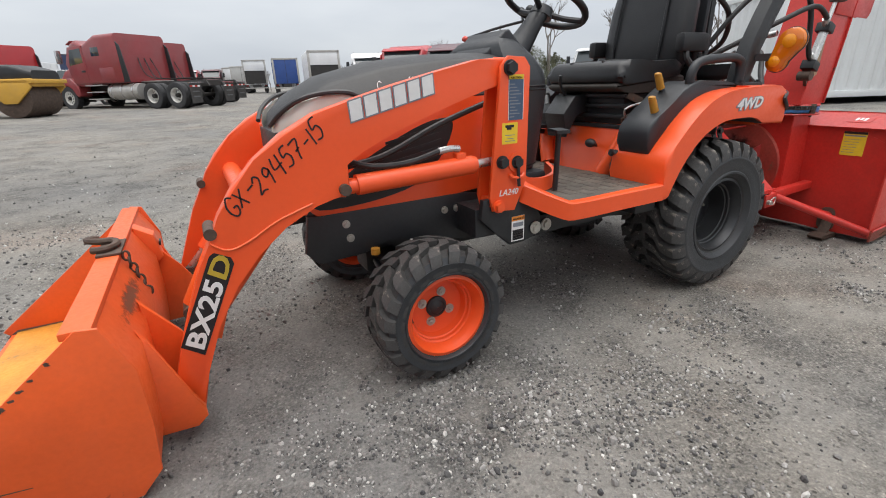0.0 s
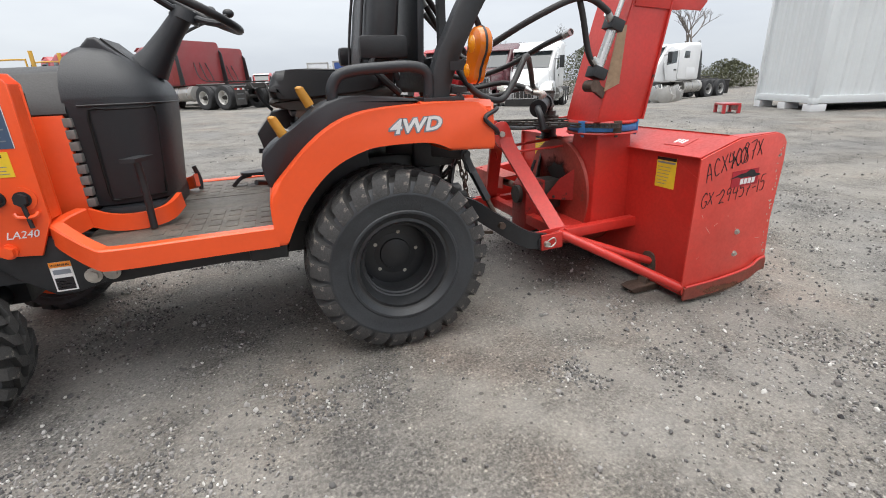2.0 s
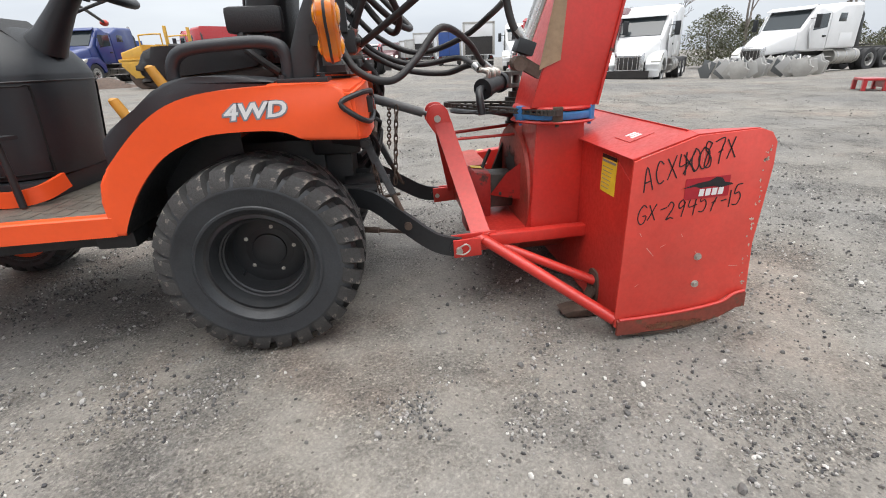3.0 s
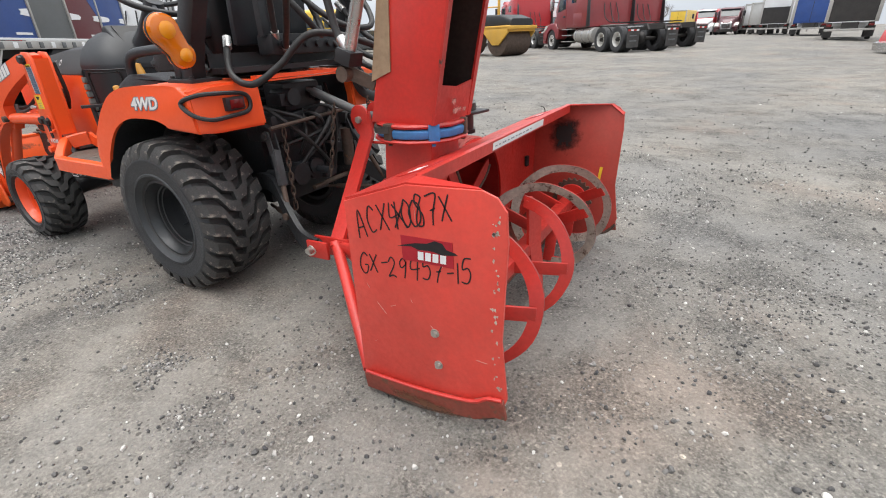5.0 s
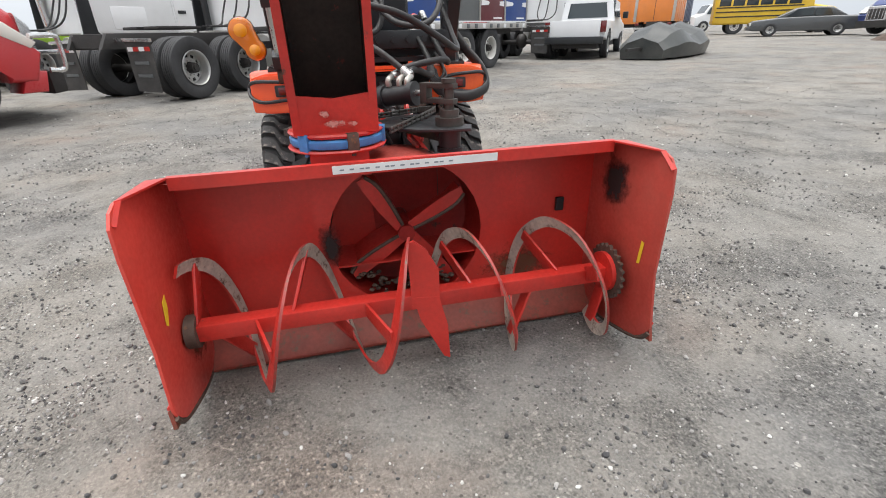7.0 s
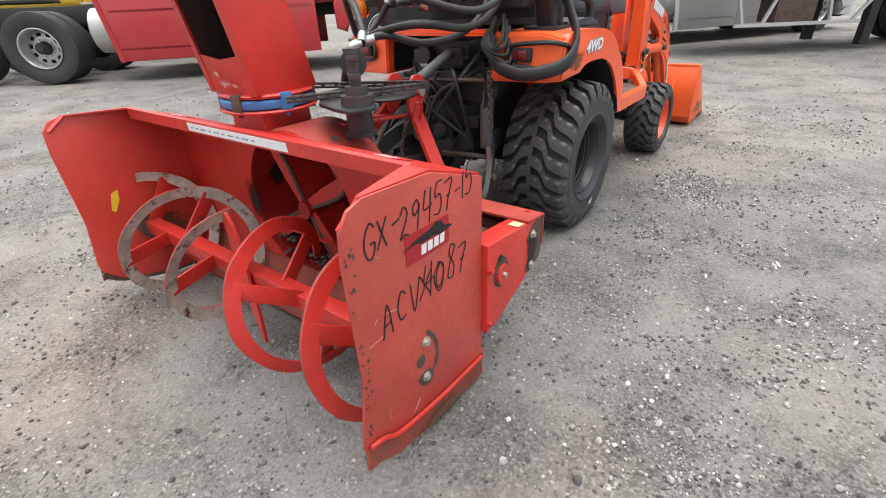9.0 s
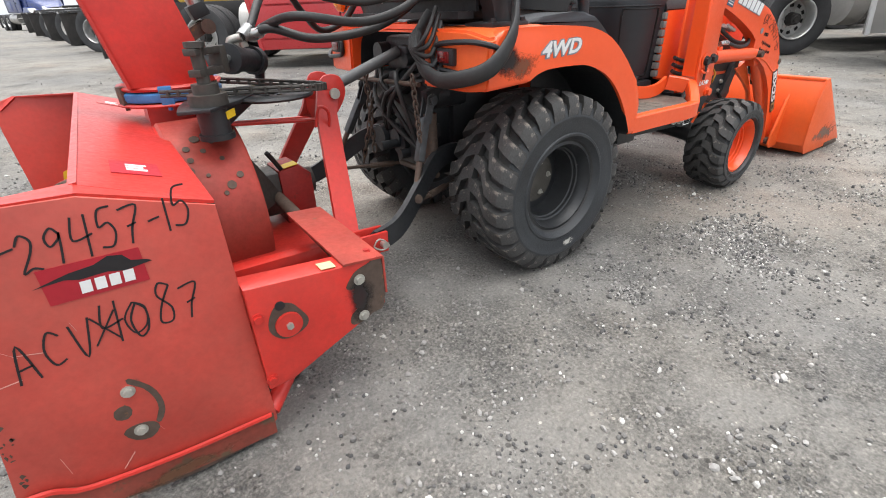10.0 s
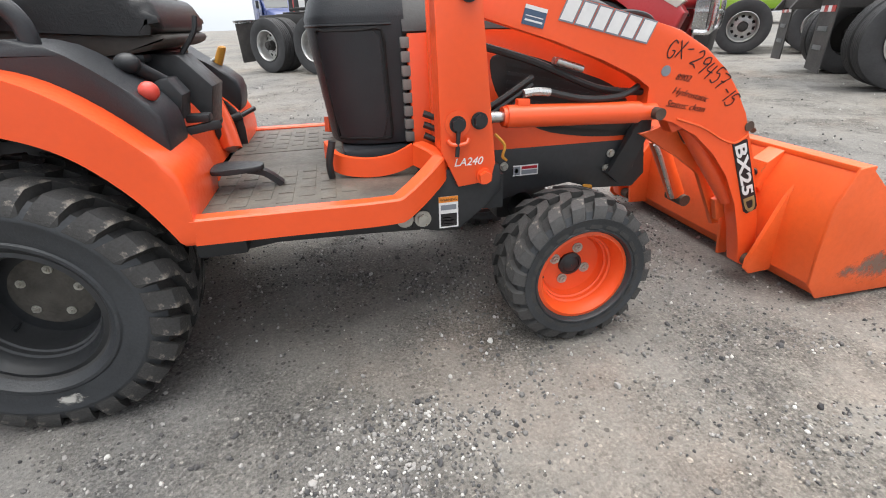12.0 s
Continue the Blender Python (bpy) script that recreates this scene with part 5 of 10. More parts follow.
# three-point hitch and the clutter round it
for s in (-1, 1):
    bm = B()
    sweep(bm, curve_through([(0.12, s * 0.20, 0.400), (0.25, s * 0.225, 0.438), (0.36, s * 0.262, 0.432), (0.46, s * 0.310, 0.368), (0.56, s * 0.355, 0.298), (0.62, s * 0.374, 0.270), (0.685, s * 0.380, 0.258)], 4), [(-0.010, -0.036), (0.010, -0.036), (0.010, 0.036), (-0.010, 0.036)])
    rod(bm, (0.675, s * 0.36, 0.256), (0.675, s * 0.395, 0.256), 0.032, 16)
    part("lower_link", bm, BLACK, TR, "black steel lower lift arm")
    bm = B()
    rod(bm, (0.675, s * 0.345, 0.256), (0.675, s * 0.425, 0.256), 0.012, 12)
    tube(bm, [(0.675, s * 0.418, 0.27), (0.70, s * 0.425, 0.285), (0.715, s * 0.42, 0.262), (0.69, s * 0.425, 0.245), (0.66, s * 0.42, 0.25)], 0.003, 6, 4)
    part("hitch_pin", bm, ZINC, TR, "zinc hitch pin with spring clip")
    bm = B()
    bar(bm, (0.06, s * 0.13, 0.690), (0.375, s * 0.228, 0.650), 0.03, 0.050, bevel=0.006)
    part("lift_arm", bm, BLACK, TR)
    bm = B()
    for d in (-0.016, 0.016):
        bar(bm, (0.362, s * 0.240 + d, 0.660), (0.392, s * 0.252 + d, 0.575), 0.007, 0.026, (1, 0, 0))
    bar(bm, (0.390, s * 0.250, 0.590), (0.448, s * 0.290, 0.455), 0.034, 0.026, (1, 0, 0), 0.004)
    bolt(bm, (0.364, s * 0.262, 0.648), (0, s, 0), 0.014, 0.014)
    lr = part("lift_rod", bm, surface("grey_lift_rod", (0.045, 0.050, 0.056), 0.5, 0.4, var=0.3, scale=14, dust=0.10), TR, "dark grey adjustable lift rod")
    bm = B()
    rod(bm, (0.444, s * 0.288, 0.465), (0.496, s * 0.326, 0.340), 0.011, 10)
    rod(bm, (0.494, s * 0.318, 0.345), (0.494, s * 0.350, 0.345), 0.015, 10)
    part("fork", bm, RUSTY, lr)
    bm = B()
    rod(bm, (0.20, s * 0.17, 0.30), (0.48, s * 0.28, 0.30), 0.008, 8)
    rod(bm, (0.28, s * 0.20, 0.30), (0.38, s * 0.24, 0.30), 0.013, 8)
    part("stabiliser", bm, RUSTY, TR)
bm = B()
rod(bm, (0.36, 0.045, 0.792), (0.60, 0.052, 0.712), 0.019, 14)
rod(bm, (0.585, 0.052, 0.717), (0.66, 0.055, 0.690), 0.010, 10)
rod(bm, (0.31, 0.04, 0.81), (0.37, 0.045, 0.79), 0.011, 10)
rod(bm, (0.655, 0.03, 0.691), (0.655, 0.08, 0.691), 0.022, 14)
part("top_link", bm, surface("grey_link_paint", (0.10, 0.105, 0.11), 0.5, 0.3, dust=0.1), TR, "dark grey threaded top link")
def chain(a, b, sag, count, name):
    bm = B()
    a, b = Vector(a), Vector(b)
    for i in range(count):
        u = (i + 0.5) / count
        c = a.lerp(b, u) - Vector((0, 0, sag * 4 * u * (1 - u)))
        c2 = a.lerp(b, u + 0.02) - Vector((0, 0, sag * 4 * (u + 0.02) * (1 - u - 0.02)))
        d = (c2 - c).normalized()
        q = Matrix.Translation(c) @ d.to_track_quat("X", "Z").to_matrix().to_4x4() @ Matrix.Rotation(math.pi / 2 * (i % 2), 4, "X")
        l = (b - a).length / count * 0.72
        tube(bm, [tuple(q @ Vector(p)) for p in ((-l, 0, 0), (-l * 0.6, 0.007, 0), (l * 0.6, 0.007, 0), (l, 0, 0), (l * 0.6, -0.007, 0), (-l * 0.6, -0.007, 0))], 0.0032, 6, 2, True)
    return part(name, bm, RUSTY, TR, "rusty hanging check chain")
chain((0.49, 0.03, 0.745), (0.46, -0.02, 0.43), 0.0, 11, "check_chain")
chain((0.463, 0.30, 0.742), (0.445, 0.30, 0.528), 0.0, 13, "check_chain")
chain((0.36, -0.16, 0.66), (0.42, -0.22, 0.33), 0.0, 11, "check_chain")
bm = B()
rnd = random.Random(5)
block(bm, 0.16, 0.34, -0.20, 0.20, 0.60, 0.72, 0.02)
rh = part("rear_hydraulic_housing", bm, BLACK, TR, "black oily rear hydraulic housings")
part("valve_block", block(B(), 0.20, 0.33, -0.10, 0.12, 0.72, 0.84, 0.02), BLACK, rh)
for k in range(9):
    y, z, r = rnd.uniform(-0.20, 0.20), rnd.uniform(0.36, 0.80), rnd.uniform(0.02, 0.05)
    part("housing", rod(B(), (0.26, y, z), (0.34 + rnd.uniform(0, 0.05), y, z), r, 14), BLACK, rh)
for k in range(6):
    y, z = rnd.uniform(-0.2, 0.2), rnd.uniform(0.4, 0.8)
    part("fitting", block(B(), 0.28, 0.36, y - 0.03, y + 0.03, z - 0.025, z + 0.025, 0.006), BLACK, rh)
bm = B()
rod(bm, (0.36, 0.23, 0.42), (0.36, 0.23, 0.60), 0.028, 14)
rod(bm, (0.34, -0.02, 0.36), (0.34, 0.24, 0.37), 0.012, 8)
rod(bm, (0.40, -0.26, 0.68), (0.40, 0.24, 0.70), 0.008, 8)
part("valve_block", bm, RUSTY, TR, "greasy valve and rods")
for k in range(8):
    bm = B()
    y0, y1 = rnd.uniform(-0.2, 0.2), rnd.uniform(-0.2, 0.24)
    tube(bm, [(0.30, y0, rnd.uniform(0.7, 0.85)), (0.38 + rnd.uniform(0, 0.04), (y0 + y1) / 2 + rnd.uniform(-0.05, 0.05), rnd.uniform(0.6, 0.72)), (0.33, y1, rnd.uniform(0.38, 0.6))], 0.009, 8, 5)
    part("rear_hose", bm, HOSE, TR)
# flat rubber strap draped over the far fender
bm = B()
band = [(0.012 * math.cos(2 * math.pi * i / 12), 0.024 * math.sin(2 * math.pi * i / 12)) for i in range(12)]
sweep(bm, curve_through([(0.17, 0.44, 1.02), (0.215, 0.500, 0.930), (0.285, 0.560, 0.845), (0.365, 0.560, 0.770), (0.425, 0.470, 0.738), (0.432, 0.380, 0.738), (0.428, 0.300, 0.775), (0.410, 0.275, 0.850), (0.36, 0.27, 0.91)], 6), band)
part("draped_strap", bm, HOSE, TR, "black rubber strap draped over the fender")
for k in range(5):
    bm = B()
    tube(bm, [(0.36, 0.30 + 0.012 * k, 0.93 - 0.02 * k), (0.42, 0.33 + 0.01 * k, 0.86 - 0.03 * k), (0.44, 0.30 - 0.01 * k, 0.82), (0.40, 0.26, 0.88)], 0.007, 8, 4)
    part("rear_hose", bm, HOSE, TR, "black hose in a tangle")
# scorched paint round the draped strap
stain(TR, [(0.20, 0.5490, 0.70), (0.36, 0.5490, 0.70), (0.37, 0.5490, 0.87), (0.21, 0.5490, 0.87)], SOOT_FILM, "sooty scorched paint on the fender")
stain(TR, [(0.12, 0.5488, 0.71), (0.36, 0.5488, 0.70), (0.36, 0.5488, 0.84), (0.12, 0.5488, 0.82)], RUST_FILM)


# ---- front loader and its bucket ----
LD = thing("front_loader", "orange front loader with curved boom and bucket resting on gravel", "loader", (-1.6, 0, 0))
ARM = [(-1.055, 0.985), (-1.10, 0.998), (-1.19, 0.993), (-1.33, 0.963), (-1.475, 0.929), (-1.61, 0.893), (-1.715, 0.864), (-1.81, 0.815), (-1.885, 0.757), (-1.95, 0.690), (-1.995, 0.622), (-2.03, 0.55), (-2.068, 0.48),
       (-2.11, 0.375), (-2.15, 0.270), (-2.185, 0.165), (-2.192, 0.095), (-2.165, 0.055), (-2.125, 0.075), (-2.095, 0.19), (-2.05, 0.318), (-1.985, 0.425), (-1.91, 0.500), (-1.83, 0.565), (-1.74, 0.618), (-1.69, 0.632),
       (-1.652, 0.625), (-1.635, 0.65), (-1.645, 0.722), (-1.59, 0.750), (-1.485, 0.797), (-1.333, 0.852), (-1.17, 0.902), (-1.07, 0.925)]
for s in (-1, 1):
    bm = B()
    inset = 0.0 if s < 0 else 0.032
    prism(bm, ARM, s * 0.376 - inset, s * 0.428 - inset, 0.006)
    arm = part("boom_arm", bm, ORANGE, LD, "curved orange boom arm", 35)
    m = facing(-2.098 if s < 0 else -1.982, s * 0.4292, 0.258 if s < 0 else 0.522, s, 64.5 if s < 0 else -64.5)
    mm = Matrix.Translation((-LD.location.x, -inset, 0)) @ m @ Matrix.Diagonal((1, 1.0 if s < 0 else 0.82, 1, 1))
    bm = B()
    prism(bm, [(-0.012, -0.008), (0.262, -0.008), (0.277, 0.004), (0.279, 0.048), (0.267, 0.056), (0.002, 0.056)], 0.0, 0.0012, 0, "z")
    placed("decal_backing", mesh_of("decal_backing", bm, INK, 0), arm, mm)
    lettering("BX25", 0.066, mm @ Matrix.Translation((0.0, 0.001, 0.0016)) @ Matrix.Diagonal((1.36, 1, 1, 1)), WHITE_DECAL, arm, shear=0.12, offset=0.0018)
    lettering("D", 0.066, mm @ Matrix.Translation((0.208, 0.001, 0.0016)) @ Matrix.Diagonal((1.36, 1, 1, 1)), GOLD_DECAL if s < 0 else DULL_GOLD, arm, shear=0.12, offset=0.0018)
    # maker's name as plain white blocks with a grey edge
    m = Matrix.Translation((-LD.location.x, -inset, 0)) @ facing(-1.615 if s < 0 else -1.345, s * 0.4292, 0.836 if s < 0 else 0.902, s, 14 if s < 0 else -14)
    for k in range(6):
        for mat, g, h in ((GREY_DECAL, 0.004, 0.0008), (WHITE_DECAL, 0.0, 0.0016)):
            bm = B()
            x = k * 0.0465
            prism(bm, [(x - g, -g), (x + 0.036 + g, -g), (x + 0.046 + g, 0.052 + g), (x + 0.010 - g, 0.052 + g)], 0, h, 0, "z")
            placed("name_block", mesh_of("name_block", bm, mat, 0), arm, m)
    L0 = Matrix.Translation((-LD.location.x, -LD.location.y - inset, -LD.location.z))
    words = (("GX-29457-15", -1.955, 0.610, 36),) if s < 0 else (("GX-", -1.672, 0.795, -9), ("29457", -1.755, 0.778, -35), ("-15", -1.878, 0.690, -50))
    for w, x, z, tilt in words:
        handwriting(w, 0.056 if s < 0 else 0.050, L0 @ facing(x, s * 0.4290, z, s, tilt), arm, wide=0.08 if s < 0 else 0.065, narrow=0.80)
    if s > 0:
        for w, size, x, z, tilt in (("8902", 0.026, -1.718, 0.735, -10), ("Hydrostatic", 0.027, -1.716, 0.698, -15), ("Status: clean", 0.028, -1.702, 0.662, -11)):
            lettering(w, size, L0 @ facing(x, s * 0.4292, z, s, tilt), INK, arm, "handwriting", 0.3, offset=-0.0005)
        bm = B()
        rod(bm, (-1.684, 0.4285 - inset, 0.760), (-1.684, 0.4296 - inset, 0.760), 0.015, 20)
        part("bare_spot", bm, GREY_DECAL, arm)
        sticker(arm, L0 @ facing(-1.24, 0.4288, 0.895, s, -14), 0.062, 0.045, BLUE_DECAL, [(0.1, 0.9, 0.2, 0.3, WHITE_DECAL), (0.1, 0.9, 0.45, 0.5, WHITE_DECAL), (0.0, 1.0, 0.8, 1.0, WHITE_DECAL)])
    # weld line of the knee gusset
    bm = B()
    tube(bm, [(x, s * 0.429 - inset, z) for x, z in ((-2.025, 0.555), (-1.985, 0.530), (-1.93, 0.545), (-1.85, 0.588), (-1.75, 0.622))], 0.0035, 6, 4)
    part("weld_seam", bm, ORANGE_WORN, arm)
    # upright
    post = [(-1.128, 0.90), (-1.122, 0.975), (-1.095, 1.002), (-1.03, 0.998), (-1.008, 0.970), (-1.012, 0.60), (-1.058, 0.497), (-1.150, 0.505), (-1.163, 0.555)]
    for y0, y1 in ((s * 0.432, s * 0.445), (s * 0.358 - inset, s * 0.371 - inset)):
        bm = B()
        prism(bm, post, y0, y1, 0.003)
        up = part("loader_post", bm, ORANGE, LD, "orange loader upright plate")
        if abs(y1) > 0.4:
            outer = up
    bm = B()
    prism(bm, [(-1.022, 0.60), (-1.020, 0.96), (-1.010, 0.97), (-1.012, 0.60)], s * 0.371, s * 0.432)
    prism(bm, [(-1.155, 0.52), (-1.062, 0.505), (-1.050, 0.53), (-1.150, 0.55)], s * 0.371, s * 0.432)
    part("post_web", bm, ORANGE, LD)
    for (x, z), r, mat in (((-1.090, 0.967), 0.024, BLACK), ((-1.116, 0.672), 0.022, BLACK), ((-1.057, 0.667), 0.022, BLACK), ((-1.13, 0.521), 0.022, ORANGE)):
        bm = B()
        rod(bm, (x, s * 0.440, z), (x, s * 0.452, z), r, 18)
        rod(bm, (x, s * 0.450, z), (x, s * 0.466, z), r * 0.8, 6)
        part("pivot_pin", bm, mat, LD)
    bm = B()
    rod(bm, (-1.057, s * 0.447, 0.667), (-1.057, s * 0.450, 0.667), 0.034, 20)
    tube(bm, [(-1.085, s * 0.450, 0.628), (-1.075, s * 0.457, 0.617), (-1.04, s * 0.457, 0.617), (-1.03, s * 0.450, 0.628)], 0.006, 8, 3)
    part("latch_handle", bm, ORANGE, LD)
    bm = B()
    rod(bm, (-1.057, s * 0.458, 0.655), (-1.052, s * 0.458, 0.585), 0.006, 8)
    part("latch_pin", bm, BLACK, LD)
    L0 = Matrix.Translation(-LD.location)
    lettering("LA240", 0.030, L0 @ facing(-1.128 if s < 0 else -1.045, s * 0.4458, 0.556, s, 0), WHITE_DECAL, outer, shear=0.3)
    if s < 0:
        lines = [(0.08, 0.4 + 0.5 * ((k * 37) % 10) / 10, 0.06 + 0.072 * k, 0.085 + 0.072 * k, GREY_DECAL) for k in range(11)]
        sticker(outer, L0 @ facing(-1.094, -0.4452, 0.806, s, 0), 0.060, 0.140, BLUE_DECAL, lines + [(0, 1, 0.90, 1.0, YELLOW_DECAL), (0.0, 0.03, 0, 1, WHITE_DECAL), (0.97, 1.0, 0, 1, WHITE_DECAL)], label="blue-grey caution label")
        lettering("CAUTION", 0.0095, L0 @ facing(-1.085, -0.4472, 0.9335, s, 0), INK, outer)
        sticker(outer, L0 @ facing(-1.117, -0.4452, 0.730, s, 0), 0.062, 0.068, YELLOW_DECAL, [(0.2, 0.75, 0.78, 0.9, INK), (0.3, 0.6, 0.68, 0.78, INK), (0.2, 0.8, 0.4, 0.43, GREY_DECAL), (0.3, 0.75, 0.24, 0.27, GREY_DECAL), (0.2, 0.85, 0.12, 0.15, GREY_DECAL)], label="yellow warning label")
    # black mounting plate with its label
    bm = B()
    prism(bm, [(-1.18, 0.545), (-1.00, 0.545), (-0.93, 0.462), (-0.925, 0.385), (-1.00, 0.365), (-1.062, 0.362), (-1.13, 0.42), (-1.19, 0.475)], s * 0.405, s * 0.430, 0.004)
    mp = part("mounting_plate", bm, BLACK, LD, "black loader mounting plate")
    x0 = -1.060 if s < 0 else -1.003
    sticker(mp, L0 @ facing(x0, s * 0.4305, 0.374, s, 0), 0.056, 0.094, WHITE_DECAL, [(0, 1, 0.82, 1, ORANGE_DECAL), (0.1, 0.9, 0.58, 0.74, GREY_DECAL), (0.08, 0.92, 0.05, 0.46, INK), (0.16, 0.7, 0.12, 0.15, WHITE_DECAL), (0.16, 0.8, 0.22, 0.25, WHITE_DECAL), (0.16, 0.6, 0.32, 0.35, WHITE_DECAL)], label="white and orange warning label")
    lettering("WARNING", 0.010, L0 @ facing(x0 + (0.004 if s < 0 else -0.004), s * 0.4322, 0.4555, s, 0), INK, mp)
    bm = B()
    bar(bm, (-1.12, s * 0.27, 0.46), (-1.12, s * 0.41, 0.46), 0.16, 0.10)
    part("mount_spacer", bm, BLACK, LD)
    # lift cylinder
    bm = B()
    rod(bm, (-1.61, s * 0.400, 0.652), (-1.205, s * 0.400, 0.668), 0.031, 20)
    rod(bm, (-1.665, s * 0.400, 0.650), (-1.60, s * 0.400, 0.652), 0.024, 14)
    rod(bm, (-1.215, s * 0.400, 0.668), (-1.195, s * 0.400, 0.668), 0.027, 20)
    block(bm, -1.27, -1.235, s * 0.400 - 0.013, s * 0.400 + 0.013, 0.69, 0.712, 0.003)
    lc = part("lift_cylinder", bm, ORANGE, LD, "orange hydraulic lift cylinder")
    bm = B()
    rod(bm, (-1.20, s * 0.400, 0.668), (-1.125, s * 0.400, 0.671), 0.015, 14)
    part("piston_rod", bm, STEEL, lc, "chromed piston rod")
    bm = B()
    rod(bm, (-1.655, s * 0.385, 0.650), (-1.655, s * 0.446, 0.650), 0.017, 14)
    part("cylinder_pin", bm, RUSTY, LD)
    bm = B()
    tube(bm, [(-1.255, s * 0.400, 0.725), (-1.29, s * 0.400, 0.728), (-1.33, s * 0.400, 0.724)], 0.011, 8, 3)
    part("hose_fitting", bm, STEEL, LD)
    bm = B()
    tube(bm, [(-1.33, s * 0.400, 0.724), (-1.44, s * 0.402, 0.700), (-1.55, s * 0.395, 0.700), (-1.62, s * 0.37, 0.72)], 0.009, 8, 5)
    part("loader_hose", bm, HOSE, LD)
    bm = B()
    tube(bm, [(-1.10, s * 0.33, 0.86), (-1.30, s * 0.345, 0.80), (-1.50, s * 0.35, 0.72), (-1.66, s * 0.36, 0.70)], 0.010, 8, 5)
    part("loader_hose", bm, HOSE, LD)
    # bucket cylinder and links
    bm = B()
    rod(bm, (-1.80, s * 0.345, 0.625), (-2.06, s * 0.345, 0.315), 0.027, 18)
    bc = part("bucket_cylinder", bm, ORANGE, LD, "orange bucket tilt cylinder")
    bm = B()
    rod(bm, (-2.05, s * 0.345, 0.325), (-2.13, s * 0.345, 0.235), 0.014, 12)
    part("piston_rod", bm, STEEL, bc)
    bm = B()
    prism(bm, [(-1.70, 0.66), (-1.83, 0.655), (-1.86, 0.60), (-1.76, 0.575)], s * 0.325, s * 0.376, 0.004)
    part("cylinder_lug", bm, ORANGE, LD)
    for x, z, y0, y1, r in ((-2.02, 0.58, 0.33, 0.432, 0.016), (-2.155, 0.09, 0.33, 0.445, 0.022), (-2.13, 0.235, 0.31, 0.40, 0.018)):
        bm = B()
        rod(bm, (x, s * y0, z), (x, s * y1 - inset, z), r, 14)
        part("pivot_bolt", bm, RUSTY, LD)
    bm = B()
    prism(bm, [(-2.05, 0.23), (-2.02, 0.31), (-2.06, 0.32), (-2.10, 0.25)], s * 0.31, s * 0.335, 0.004)
    part("stop_lug", bm, ORANGE_WORN, LD)
# black frame horn, tilt linkage and the middle cylinder, seen between the booms
bm = B()
prism(bm, [(-1.600, 0.44), (-1.650, 0.51), (-1.672, 0.572), (-1.705, 0.609), (-1.74, 0.611), (-1.743, 0.567), (-1.70, 0.498), (-1.696, 0.45), (-1.65, 0.40)], 0.270, 0.300, 0.006)
part("frame_horn", bm, BLACK, LD, "black steel horn of the front frame")
bm = B()
prism(bm, [(-1.690, 0.565), (-1.762, 0.570), (-1.812, 0.606), (-1.850, 0.545), (-1.945, 0.440), (-2.060, 0.300), (-2.095, 0.200), (-2.062, 0.200), (-1.955, 0.410), (-1.86, 0.470)], 0.286, 0.304, 0.005)
part("tilt_link", bm, ORANGE_WORN, LD, "orange tilt linkage plate inside the boom")
bm = B()
rod(bm, (-1.985, 0.02, 0.465), (-2.125, 0.02, 0.215), 0.034, 18)
mc = part("middle_cylinder", bm, ORANGE_WORN, LD, "orange hydraulic cylinder between the booms")
bm = B()
tube(bm, [(-1.955, 0.055, 0.45), (-1.985, 0.06, 0.40), (-2.06, 0.06, 0.25), (-2.085, 0.05, 0.215)], 0.009, 8, 4)
part("steel_line", bm, STEEL, mc, "bright steel hydraulic line")
bm = B()
rod(bm, (-2.135, -0.03, 0.20), (-2.135, 0.07, 0.20), 0.024, 14)
part("pivot_bolt", bm, RUSTY, mc)
for k, path in enumerate((((-1.80, 0.32, 0.615), (-1.835, 0.32, 0.565), (-1.865, 0.318, 0.530), (-1.915, 0.31, 0.515)),
                          ((-1.83, 0.322, 0.610), (-1.875, 0.322, 0.575), (-1.900, 0.318, 0.520), (-1.935, 0.31, 0.470)),
                          ((-1.855, 0.325, 0.600), (-1.905, 0.325, 0.555), (-1.925, 0.32, 0.505), (-1.945, 0.31, 0.455)))):
    bm = B()
    tube(bm, path, 0.009, 8, 5)
    ln = part("loader_hose", bm, HOSE, LD)
    bm = B()
    a, b = Vector(path[2]), Vector(path[3])
    rod(bm, a, a.lerp(b, 0.7), 0.0115, 8)
    part("hose_fitting", bm, ZINC, ln)
bm = B()
rod(bm, (-1.90, -0.38, 0.62), (-1.90, 0.38, 0.62), 0.034, 20)
part("cross_tube", bm, ORANGE, LD, "orange boom cross tube")

